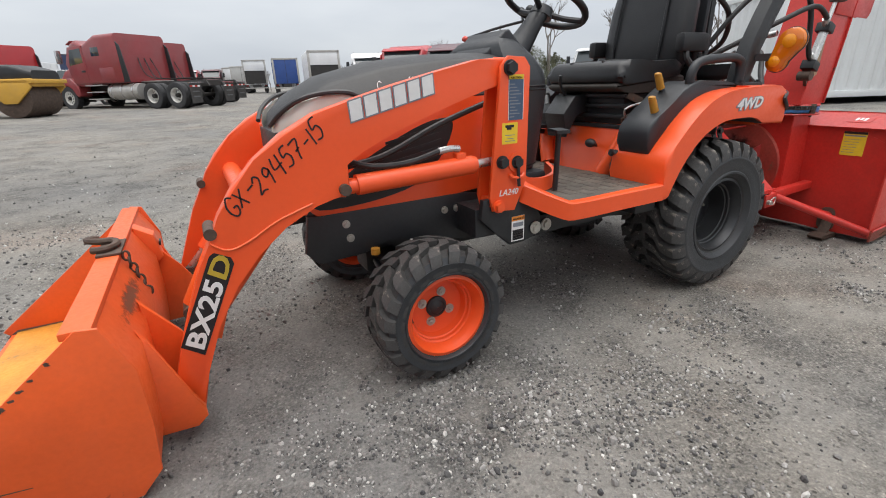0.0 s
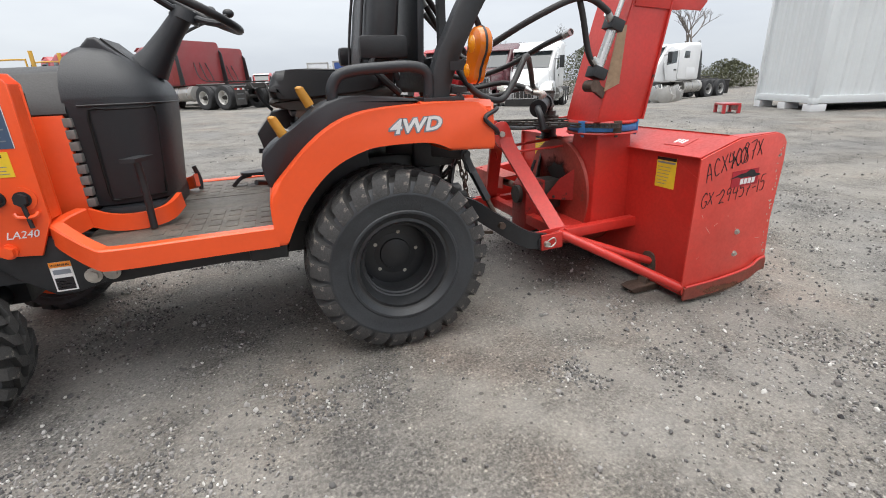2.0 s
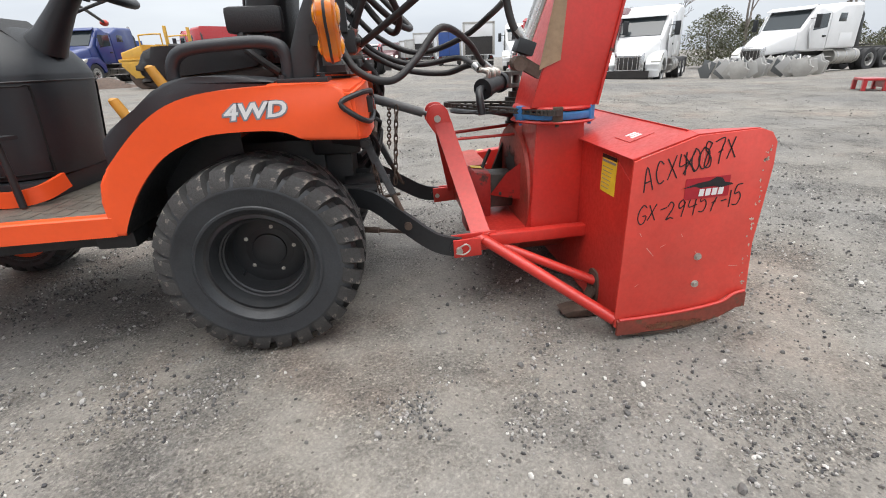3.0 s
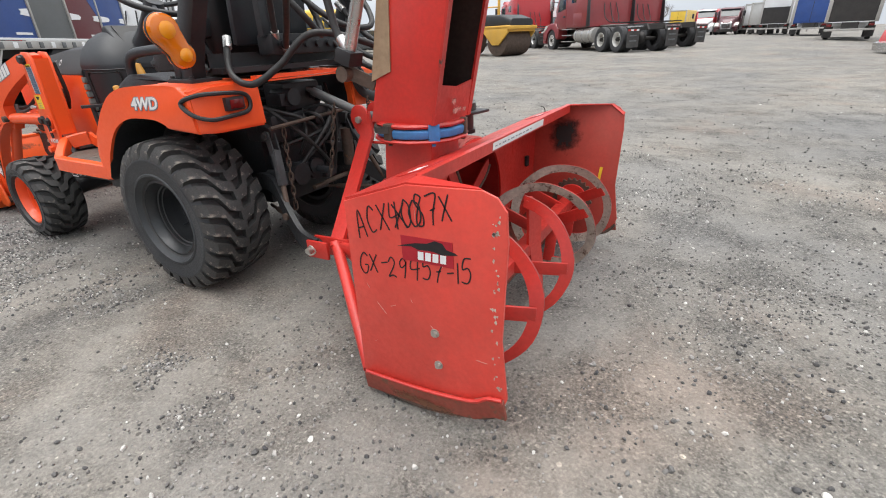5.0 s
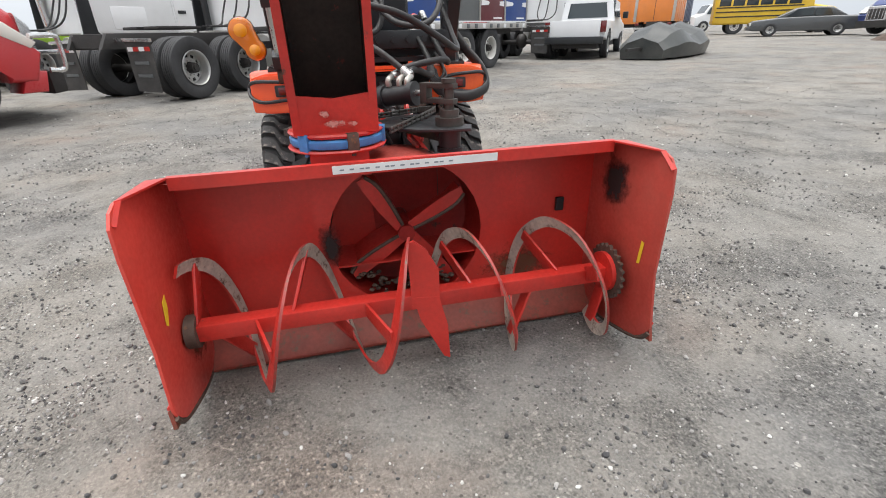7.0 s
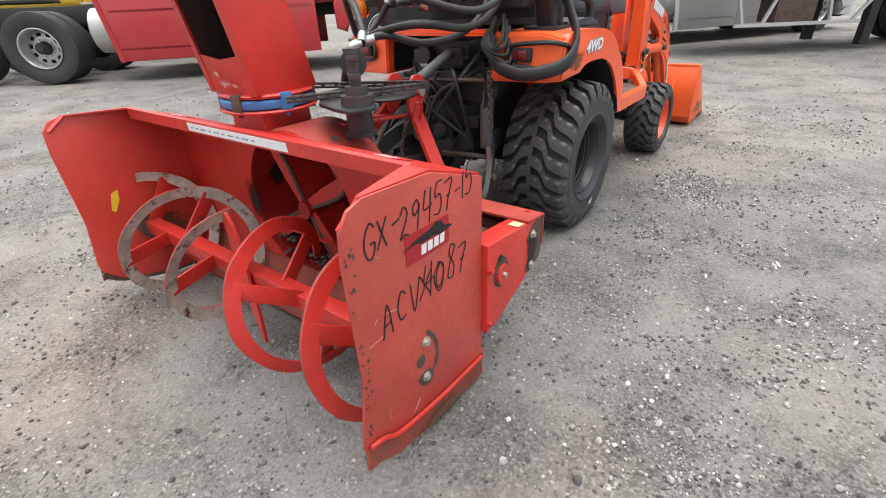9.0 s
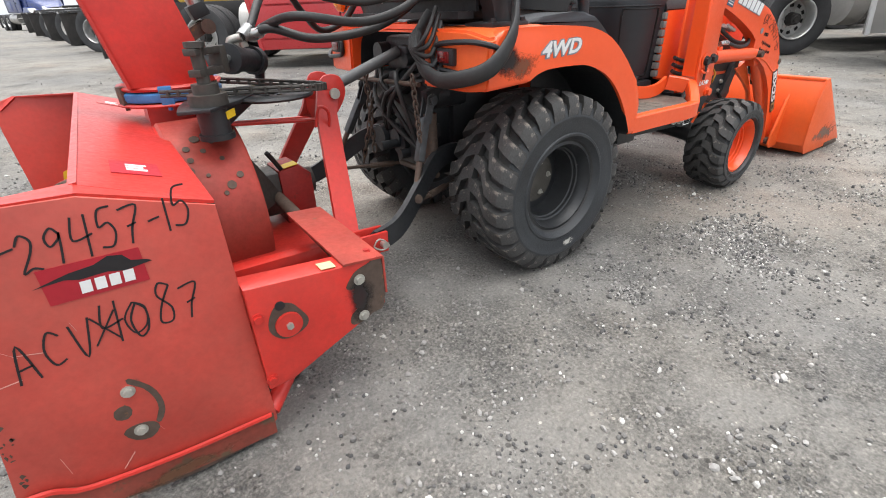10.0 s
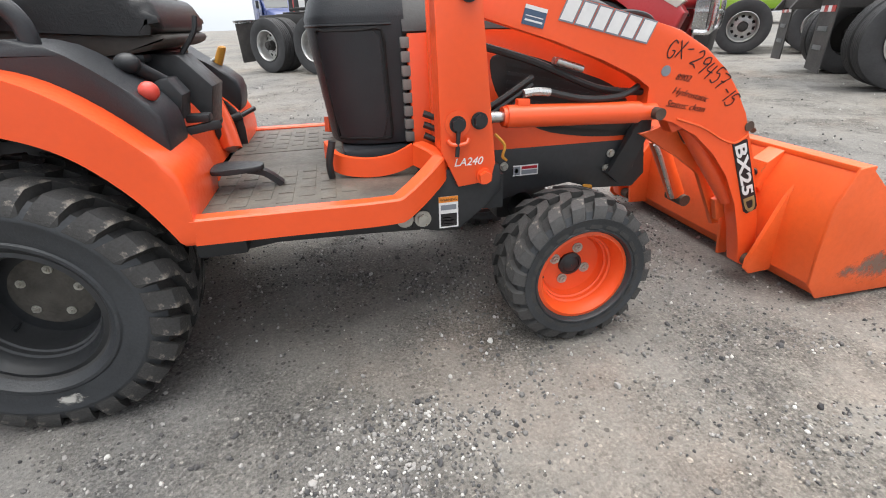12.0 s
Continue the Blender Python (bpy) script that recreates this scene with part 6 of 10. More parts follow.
# bucket
bm = B()
shell = [(-2.305, 0.462), (-2.285, 0.468), (-2.222, 0.345), (-2.222, 0.20), (-2.232, 0.075), (-2.28, 0.020), (-2.40, 0.008), (-2.82, 0.006), (-2.82, 0.014), (-2.41, 0.018), (-2.29, 0.032), (-2.245, 0.085), (-2.236, 0.20), (-2.237, 0.342)]
prism(bm, shell, -0.612, 0.588, 0.0)
bk = part("bucket", bm, ORANGE_WORN, LD, "scuffed orange loader bucket, cutting edge on the ground", 30)
for s, cut in ((-1, 0.0), (1, 0.024)):
    bm = B()
    prism(bm, [(-2.305, 0.475), (-2.265, 0.470), (-2.219, 0.350), (-2.220, 0.20), (-2.229, 0.070), (-2.28, 0.012), (-2.82, 0.004), (-2.845, 0.03), (-2.55, 0.27), (-2.34, 0.445)], s * 0.606 - cut, s * 0.616 - cut, 0.003)
    part("side_plate", bm, ORANGE_WORN, bk, "orange bucket side plate")
    bm = B()
    prism(bm, [(-2.84, 0.0), (-2.60, 0.0), (-2.60, 0.03), (-2.80, 0.03)], s * 0.604 - cut, s * 0.620 - cut, 0.002)
    part("wear_strip", bm, RUSTY, bk)
    bm = B()
    prism(bm, [(-2.232, 0.375), (-2.212, 0.335), (-2.150, 0.150), (-2.122, 0.105), (-2.122, 0.070), (-2.150, 0.045), (-2.240, 0.050), (-2.222, 0.30)], s * 0.445 - cut, s * 0.460 - cut, 0.005)
    prism(bm, [(-2.235, 0.40), (-2.15, 0.28), (-2.115, 0.22), (-2.14, 0.06), (-2.245, 0.055), (-2.225, 0.30)], s * 0.300 - cut, s * 0.314 - cut, 0.004)
    part("mounting_ear", bm, ORANGE_WORN, bk, "orange bucket pivot ear")
bm = B()
block(bm, -2.335, -2.275, -0.610, 0.586, 0.455, 0.473, 0.004)
part("top_lip", bm, ORANGE_WORN, bk)
bm = B()
prism(bm, [(-2.345, 0.06), (-2.30, 0.034), (-2.272, 0.09), (-2.252, 0.20), (-2.246, 0.33), (-2.252, 0.33), (-2.262, 0.20), (-2.284, 0.10), (-2.32, 0.05), (-2.41, 0.030), (-2.80, 0.022), (-2.80, 0.019), (-2.42, 0.022)], -0.604, 0.580)
part("inner_lining", bm, YELLOW_ORANGE, bk, "faded yellowish bucket interior")
bm = B()
bar(bm, (-2.255, -0.20, 0.30), (-2.255, 0.20, 0.30), 0.03, 0.05)
part("back_stiffener", bm, ORANGE_WORN, bk)
bm = B()
tube(bm, [(-2.355, 0.10, 0.482), (-2.375, 0.06, 0.490), (-2.345, 0.02, 0.492), (-2.300, 0.015, 0.490), (-2.285, -0.03, 0.490), (-2.31, -0.075, 0.490), (-2.345, -0.065, 0.488)], 0.011, 8, 5)
block(bm, -2.335, -2.270, -0.105, 0.055, 0.473, 0.481, 0.003)
part("chain_hook", bm, RUSTY, bk, "dark bent chain hook lying on the bucket lip")
for k in range(7):
    bm = B()
    m = Matrix.Translation((-2.262 + 0.006 * k, -0.085 - 0.002 * k, 0.462 - 0.020 * k)) @ Matrix.Rotation(math.pi / 2 * (k % 2), 4, "Z")
    tube(bm, [tuple(m @ Vector(p)) for p in ((0, 0, -0.015), (0.008, 0, -0.008), (0.008, 0, 0.008), (0, 0, 0.015), (-0.008, 0, 0.008), (-0.008, 0, -0.008))], 0.0035, 6, 2, True)
    part("chain_link", bm, RUSTY, bk)
stain(bk, [(-2.2185, -0.56, 0.345), (-2.2185, -0.02, 0.345), (-2.275, -0.02, 0.455), (-2.275, -0.56, 0.455)], RUST_FILM, "rubbed rust on the bucket back")
stain(bk, [(-2.80, -0.6172, 0.012), (-2.25, -0.6172, 0.012), (-2.25, -0.6172, 0.075), (-2.78, -0.6172, 0.075)], MUD_BROWN_FILM, "mud-brown film along the foot of the bucket side")
# on this side the film rises into a slanting band
stain(bk, [(-2.80, 0.5932, 0.012), (-2.22, 0.5932, 0.012), (-2.36, 0.5932, 0.13), (-2.62, 0.5932, 0.21)], MUD_BROWN_FILM, "mud-brown film along the foot of the bucket side")
bm = B()
prism(bm, [(-2.285, 0.47), (-2.215, 0.425), (-2.200, 0.335), (-2.225, 0.31), (-2.24, 0.35)], 0.255, 0.325, 0.005)
pad = part("hook_pad", bm, ORANGE_WORN, bk)
bm = B()
rod(bm, (-2.2055, 0.292, 0.385), (-2.199, 0.292, 0.384), 0.013, 12)
part("slot", bm, BLACK, pad)
bm = B()
ball(bm, (-2.38, -0.42, 0.035), 0.035, (1.4, 1.2, 0.6))
ball(bm, (-2.48, -0.52, 0.03), 0.04, (1.5, 1.0, 0.5))
part("caked_dirt", bm, RUSTY, bk, "clods of caked dirt")
# chipped paint along the side plates and a long scratch
rnd = random.Random(5)
for s in (-1, 1):
    for k in range(16):
        u = rnd.random()
        x, z = -2.34 - 0.50 * u, 0.445 - 0.41 * u
        bm = B()
        r = rnd.uniform(0.002, 0.006)
        prism(bm, [(x + r * rnd.uniform(0.6, 1.6) * math.cos(a) + 0.004, z + r * rnd.uniform(0.4, 1.0) * math.sin(a) - 0.006) for a in [math.pi * i / 4 for i in range(8)]], s * 0.6155, s * 0.6168)
        part("paint_chip", bm, RUSTY, bk)
    bm = B()
    prism(bm, [(-2.62, 0.150), (-2.55, 0.146), (-2.46, 0.136), (-2.46, 0.138), (-2.55, 0.150), (-2.62, 0.154)], s * 0.6155, s * 0.6166)
    part("scratch", bm, RUSTY, bk)
# hoses and couplers at the side
bm = B()
tube(bm, [(-1.02, -0.35, 0.95), (-1.04, -0.33, 0.80), (-1.10, -0.32, 0.72)], 0.010, 8, 4)
for k in range(3):
    part("loader_hose", bm, HOSE, LD)
    bm = B()
    tube(bm, [(-0.99, 0.33, 0.62 + 0.03 * k), (-1.06, 0.345, 0.60 + 0.03 * k), (-1.16, 0.35, 0.64 + 0.02 * k), (-1.30, 0.35, 0.72 + 0.02 * k)], 0.009, 8, 4)
part("loader_hose", bm, HOSE, LD)
bm = B()
tube(bm, [(-1.165, 0.43, 0.63), (-1.19, 0.44, 0.60), (-1.185, 0.44, 0.57), (-1.20, 0.43, 0.555)], 0.004, 6, 4)
part("safety_cord", bm, YELLOWKNOB, LD)
bm = B()
for y in (0.345, 0.365):
    rod(bm, (-1.36, y, 0.80), (-1.44, y, 0.775), 0.010, 10)
part("coupler", bm, STEEL, LD)
sticker(TR, facing(-1.28, 0.2775, 0.455, 1, 0), 0.085, 0.034, WHITE_DECAL, [(0.0, 0.28, 0.1, 0.9, GREY_DECAL), (0.08, 0.2, 0.3, 0.7, WHITE_DECAL), (0.34, 0.96, 0.62, 0.88, DARKRED_DECAL), (0.34, 0.96, 0.12, 0.52, GREY_DECAL)], label="small white warning label")


# ---- snow blower on the hitch ----
SB = thing("snow_blower", "worn red rear-mounted snow blower with open auger on gravel", "snow blower", (1.4, 0, 0))
S0 = Matrix.Translation(-SB.location)
PLATE = [(1.158, 0.050), (1.160, 0.616), (1.355, 0.682), (1.54, 0.692), (1.575, 0.680), (1.598, 0.650), (1.602, 0.58), (1.592, 0.32), (1.622, 0.150), (1.612, 0.118), (1.56, 0.066), (1.36, 0.016), (1.19, 0.022)]
for s in (-1, 1):
    bm = B()
    prism(bm, [(x + (0.012 if s < 0 and x > 1.5 and z > 0.3 else 0.0), z) for x, z in PLATE], s * 0.697, s * 0.705, 0.002)
    sp = part("side_plate", bm, RED_PLATE if s < 0 else RED_DULL, SB, "red end plate with marker writing", 30)
    # bent runner along the foot
    bm = B()
    sweep(bm, [(1.165, s * 0.708, 0.072), (1.36, s * 0.708, 0.082), (1.52, s * 0.708, 0.105), (1.57, s * 0.708, 0.135), (1.615, s * 0.708, 0.142)], [(-0.006, -0.055), (0.004, -0.055), (0.008, 0.0), (-0.002, 0.006)], up=(0, 0, 1))
    part("runner", bm, SCRAPED, sp, "scraped runner along the foot")
    bm = B()
    tube(bm, [(1.17, s * 0.712, 0.078), (1.36, s * 0.713, 0.088), (1.52, s * 0.713, 0.111), (1.57, s * 0.713, 0.140), (1.61, s * 0.712, 0.148)], 0.006, 6, 4)
    part("runner_edge", bm, RED, sp)
    bm = B()
    tube(bm, [(1.19, s * 0.701, 0.020), (1.36, s * 0.701, 0.014), (1.56, s * 0.701, 0.064), (1.615, s * 0.701, 0.118)], 0.008, 6, 4)
    part("worn_edge", bm, RUSTY, sp)
    bm = B()
    sheet(bm, [(1.355, s * 0.645, 0.688), (1.355, s * 0.700, 0.684), (1.548, s * 0.700, 0.692), (1.535, s * 0.690, 0.692)], 0.005)
    sheet(bm, [(1.535, s * 0.690, 0.692), (1.548, s * 0.700, 0.692), (1.60, s * 0.701, 0.655), (1.592, s * 0.692, 0.648)], 0.005)
    part("corner_gusset", bm, RED, SB)
    for x, z in ((1.418, 0.290), (1.425, 0.190)):
        bm = B()
        bolt(bm, (x - (0.016 if s > 0 else 0), s * 0.705, z), (0, s, 0), 0.0085, 0.010)
        part("plate_bolt", bm, ZINC, SB)
    # chips and scratches along the open edge
    bm = B()
    rnd = random.Random(3 + s)
    for k in range(34):
        z = 0.16 + 0.48 * rnd.random()
        x = 1.598 + (0.02 if z < 0.3 else 0) * (0.3 - z) * 4 - rnd.random() * 0.020
        w, h = rnd.uniform(0.002, 0.008), rnd.uniform(0.003, 0.013)
        sheet(bm, [(x, s * 0.7056, z), (x - w, s * 0.7056, z + h * 0.4), (x - w * 0.4, s * 0.7056, z + h), (x + 0.001, s * 0.7056, z + h * 0.8)], 0.0006)
    tagged(part("paint_chip", bm, WORN_STEEL if s < 0 else RUSTY, sp), kind="stuff")
    bm = B()
    for k in range(9):
        x, z, l, a = rnd.uniform(1.2, 1.55), rnd.uniform(0.12, 0.6), rnd.uniform(0.01, 0.045), rnd.uniform(-1.2, 1.6)
        dx, dz = l * math.cos(a), l * math.sin(a)
        sheet(bm, [(x, s * 0.7056, z), (x + dx, s * 0.7056, z + dz), (x + dx + 0.001, s * 0.7056, z + dz + 0.0015), (x + 0.0008, s * 0.7056, z + 0.0018)], 0.0006)
    tagged(part("scratch", bm, surface("pale_scratch", (0.62, 0.30, 0.26), 0.6), sp), kind="stuff")
    # panel label with its dark smear, maker's name as plain white blocks
    m = S0 @ facing(1.335 if s < 0 else 1.445, s * 0.7055, 0.487 if s < 0 else 0.510, s, 2 if s < 0 else -1)
    bm = B()
    block(bm, 0, 0.145, 0, 0.066, 0, 0.0012)
    placed("maker_decal", mesh_of("maker_decal", bm, DARKRED_DECAL, 0), sp, m)
    bm = B()
    prism(bm, [(-0.012, 0.036), (0.030, 0.040), (0.050, 0.034), (0.090, 0.036), (0.115, 0.030), (0.158, 0.036), (0.150, 0.041), (0.128, 0.046), (0.118, 0.060), (0.098, 0.064), (0.075, 0.054), (0.040, 0.050), (0.020, 0.045)], 0.0012, 0.0018, 0, "z")
    placed("smear", mesh_of("smear", bm, INK, 0), sp, m)
    for k in range(4):
        bm = B()
        x = 0.046 + 0.021 * k
        prism(bm, [(x, 0.008), (x + 0.016, 0.008), (x + 0.018, 0.030), (x + 0.002, 0.030)], 0.0018, 0.0026, 0, "z")
        placed("name_block", mesh_of("name_block", bm, WHITE_DECAL, 0), sp, m)
    if s < 0:
        handwriting("ACX4087X", 0.076, S0 @ facing(1.200, -0.7055, 0.525, s, 16), sp, wide=0.05, narrow=0.66)
        handwriting("X0", 0.066, S0 @ facing(1.318, -0.7062, 0.566, s, 16), sp, wide=0.06, narrow=0.95)
        handwriting("GX-29457-15", 0.064, S0 @ facing(1.190, -0.7055, 0.415, s, 7), sp, wide=0.055, narrow=0.72)
    else:
        handwriting("GX-29457-15", 0.072, S0 @ facing(1.555, 0.7055, 0.570, s, 3), sp, wide=0.048, narrow=0.66)
        handwriting("ACV4087", 0.085, S0 @ facing(1.530, 0.7055, 0.385, s, 4), sp, wide=0.042, narrow=0.68)
        handwriting("X0", 0.066, S0 @ facing(1.415, 0.7062, 0.405, s, 4), sp, wide=0.045, narrow=1.0)
        bm = B()
        prism(bm, round2([(1.392, 0.318), (1.366, 0.285), (1.356, 0.250), (1.358, 0.215), (1.372, 0.190), (1.380, 0.196), (1.368, 0.222), (1.367, 0.252), (1.378, 0.285), (1.398, 0.308)], 2), 0.7048, 0.7062)
        part("worn_slot", bm, RUSTY, sp, "paint worn away round the skid slots")
        bm = B()
        prism(bm, round2([(1.436, 0.256), (1.416, 0.262), (1.408, 0.244), (1.420, 0.228), (1.438, 0.236)], 2), 0.7048, 0.7062)
        part("worn_slot", bm, RUSTY, sp)
        bm = B()
        prism(bm, round2([(1.438, 0.196), (1.424, 0.170), (1.398, 0.160), (1.378, 0.178), (1.384, 0.196), (1.400, 0.204), (1.422, 0.206)], 2), 0.7048, 0.7062)
        part("worn_slot", bm, RUSTY, sp, "paint worn away round the skid slots")

# housing: back, top and the round throat
bm = B()
cz, cr, nseg = 0.372, 0.270, 28
inner = [(cr * math.sin(2 * math.pi * i / nseg), cz + cr * math.cos(2 * math.pi * i / nseg)) for i in range(nseg)]
def outer_at(i):
    a = 2 * math.pi * i / nseg
    dy, dz = math.sin(a), math.cos(a)
    k = 1e9
    if dy:
        k = min(k, 0.697 / abs(dy))
    if dz > 0:
        k = min(k, (0.622 - cz) / dz if dz > 0.3 else 1e9)
    if dz < 0:
        k = min(k, (cz - 0.035) / -dz if dz < -0.3 else 1e9)
    return (dy * k, min(0.668, max(0.035, cz + dz * k)))
iv = [[bm.verts.new((x, y, z)) for y, z in inner] for x in (1.176, 1.184)]
ov = [[bm.verts.new((x, *(lambda q: (q[0], min(q[1], 0.622)))(outer_at(i)))) for i in range(nseg)] for x in (1.176, 1.184)]
for i in range(nseg):
    j = (i + 1) % nseg
    for a, b in ((iv[0], ov[0]), (iv[1], ov[1])):
        bm.faces.new((a[i], a[j], b[j], b[i]))
    bm.faces.new((iv[0][i], iv[0][j], iv[1][j], iv[1][i]))
    bm.faces.new((ov[0][i], ov[0][j], ov[1][j], ov[1][i]))
part("back_panel", bm, RED, SB, "red back panel with round impeller throat", 25)
for s in (-1, 1):
    for za, zb in ((0.03, 0.16), (0.50, 0.624)):
        bm = B()
        sheet(bm, [(1.181, s * 0.40, za), (1.181, s * 0.697, za), (1.181, s * 0.697, zb), (1.181, s * 0.40, zb)], 0.0078)
        part("back_corner", bm, RED, SB)
bm = B()
sheet(bm, [(1.160, -0.697, 0.620), (1.357, -0.648, 0.687), (1.357, 0.656, 0.687), (1.160, 0.697, 0.620)], 0.006)
for s in (-1, 1):
    sheet(bm, [(1.160, s * 0.697, 0.620), (1.357, s * 0.648, 0.687), (1.357, s * 0.698, 0.684)], 0.006)
tp = part("top_panel", bm, RED, SB, "sloping red top panel")
bm = B()
sweep(bm, [(1.357, -0.648, 0.672), (1.357, 0.656, 0.672)], [(-0.004, -0.018), (0.004, -0.018), (0.006, 0.018), (-0.008, 0.020)])
part("front_lip", bm, RED, tp)
bm = B()
sheet(bm, [(1.3625, -0.225, 0.660), (1.3625, 0.262, 0.660), (1.3645, 0.262, 0.684), (1.3645, -0.225, 0.684)], 0.0014)
wd = part("white_strip", bm, WHITE_DECAL, tp, "long white printed strip on the lip")
bm = B()
for k in range(14):
    y = -0.205 + 0.024 * k + 0.004 * (k % 3)
    block(bm, 1.3630, 1.3652, y, y + 0.012, 0.6695, 0.6735)
part("print", bm, GREY_DECAL, wd)
for y, txt in ((-0.50, 0), (0.50, 1)):
    bm = B()
    m = Matrix.Translation((1.262, y, 0.6585)) @ Matrix.Rotation(radians(-18.5), 4, "Y")
    block(bm, -0.042, 0.042, -0.052, 0.052, 0, 0.0012, 0, m)
    ds = part("top_decal", bm, DARKRED_DECAL if txt else RED, tp)
    bm = B()
    for k in range(3):
        block(bm, -0.020 + 0.006 * (k % 2), 0.016, -0.026 + 0.019 * k, -0.013 + 0.019 * k, 0.0012, 0.002, 0, m)
    part("print", bm, WHITE_DECAL, ds)
bm = B()
sheet(bm, [(1.19, -0.697, 0.035), (1.19, 0.697, 0.035), (1.30, 0.697, 0.012), (1.30, -0.697, 0.012)], 0.008)
prism(bm, [(1.18, 0.15), (1.188, 0.15), (1.235, 0.05), (1.30, 0.014), (1.29, 0.010), (1.225, 0.04)], -0.697, 0.697)
part("scraper", bm, SCRAPED, SB, "rust-worn red bottom scraper")
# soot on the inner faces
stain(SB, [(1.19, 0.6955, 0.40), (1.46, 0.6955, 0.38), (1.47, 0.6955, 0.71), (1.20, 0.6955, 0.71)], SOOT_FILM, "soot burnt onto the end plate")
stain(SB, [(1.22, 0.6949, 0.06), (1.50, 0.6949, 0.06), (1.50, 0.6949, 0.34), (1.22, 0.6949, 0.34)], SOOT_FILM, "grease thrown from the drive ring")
stain(SB, [(1.20, -0.6952, 0.05), (1.46, -0.6952, 0.05), (1.46, -0.6952, 0.34), (1.20, -0.6952, 0.34)], RUST_FILM)
# rubbed and muddy patches on the back panel and about the throat
stain(SB, [(1.1856, 0.22, 0.06), (1.1856, 0.62, 0.06), (1.1856, 0.62, 0.34), (1.1856, 0.22, 0.34)], RUST_FILM)
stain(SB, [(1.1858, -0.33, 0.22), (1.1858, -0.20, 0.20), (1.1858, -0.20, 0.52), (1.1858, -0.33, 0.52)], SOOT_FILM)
for s in (-1, 1):
    stain(SB, [(1.17, s * 0.7175, 0.015), (1.60, s * 0.7175, 0.015), (1.60, s * 0.7175, 0.075), (1.17, s * 0.7175, 0.075)], RUST_FILM, "rust along the scraped foot")
bm = B()
sheet(bm, [(1.508, 0.6945, 0.32), (1.522, 0.6945, 0.325), (1.530, 0.6945, 0.40), (1.516, 0.6945, 0.402)], 0.001)
part("yellow_reflector", bm, YELLOW_DECAL, SB, "yellow strip inside the end plate")
bm = B()
sheet(bm, [(1.475, -0.6945, 0.37), (1.50, -0.6945, 0.33), (1.512, -0.6945, 0.34), (1.495, -0.6945, 0.40), (1.47, -0.6945, 0.41)], 0.001)
part("yellow_reflector", bm, YELLOW_DECAL, SB, "torn yellow strip inside the end plate")

# drum and impeller
bm = B()
prof = [(0.271, 1.178), (0.278, 1.17), (0.278, 0.985), (0.270, 0.975), (0.06, 0.973)]
turned(bm, prof, 44)
for v in bm.verts:
    x, y, z = v.co
    v.co = (y, x, z + cz)
drum = part("impeller_drum", bm, FADED_RED, SB, "rust-faded red impeller drum with worn spots", 40)
# lining in dark red with random near-black blotches
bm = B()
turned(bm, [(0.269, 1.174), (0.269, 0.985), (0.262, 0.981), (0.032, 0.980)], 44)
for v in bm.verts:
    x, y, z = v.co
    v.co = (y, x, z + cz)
part("drum_lining", bm, RED_DARK, drum, "dark red inside of the drum with near-black blotches", 40)
for deg, x, wide in ((28, 1.05, 0.013), (52, 1.09, 0.008), (20, 1.12, 0.011), (64, 1.03, 0.007), (40, 1.14, 0.012), (36, 1.10, 0.006), (58, 1.06, 0.008), (24, 1.07, 0.007), (47, 1.13, 0.009),
                     (62, 1.10, 0.014), (55, 1.13, 0.010), (33, 1.02, 0.010), (45, 1.05, 0.007)):
    a = radians(deg)
    d = Vector((0, math.cos(a), math.sin(a)))
    c = Vector((x, 0.2785 * d.y, cz + 0.2785 * d.z))
    part("worn_spot", rod(B(), c, c + d * 0.0015, wide, 9), RUSTY, drum)
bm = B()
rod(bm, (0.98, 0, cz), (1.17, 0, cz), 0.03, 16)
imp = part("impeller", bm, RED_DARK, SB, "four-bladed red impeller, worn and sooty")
for k in range(4):
    a = radians(20 + 92 * k)
    u, w = Vector((0, math.cos(a), math.sin(a))), Vector((0, -math.sin(a), math.cos(a)))
    c = Vector((1.0, 0, cz))
    bm = B()
    tapered(bm, [[tuple(c + u * r + w * (t + cup) + Vector((x, 0, 0))) for x, t in ((0.0, -0.004), (0.15, -0.004), (0.15, 0.004), (0.0, 0.004))] for r, cup in ((0.02, 0), (0.12, 0.004), (0.20, 0.016), (0.245, 0.040))])
    part("blade", bm, RED_WORN, imp)
    bm = B()
    tapered(bm, [[tuple(c + u * r + w * (t + cup) + Vector((x, 0, 0))) for x, t in ((0.146, -0.004), (0.153, -0.004), (0.153, wd), (0.146, wd))] for r, cup, wd in ((0.02, 0, 0.030), (0.12, 0.004, 0.050), (0.20, 0.016, 0.052), (0.243, 0.040, 0.030))])
    part("blade_lip", bm, RED_WORN, imp)
    bm = B()
    tube(bm, [tuple(c + u * r + w * cup + Vector((0.152, 0, 0))) for r, cup in ((0.03, 0), (0.12, 0.004), (0.20, 0.016), (0.245, 0.040))], 0.007, 8, 4)
    part("worn_edge", bm, RUSTY, imp)
bm = B()
rnd = random.Random(9)
for k in range(90):
    a = rnd.uniform(-2.5, -0.7)
    r = 0.20 + 0.05 * rnd.random()
    ball(bm, (1.10 + 0.08 * rnd.random(), r * math.cos(a), cz + r * math.sin(a)), rnd.uniform(0.006, 0.014), (1, 1, 0.6), 6)
part("debris", bm, RUSTY, SB, "dead leaves and grit in the throat")

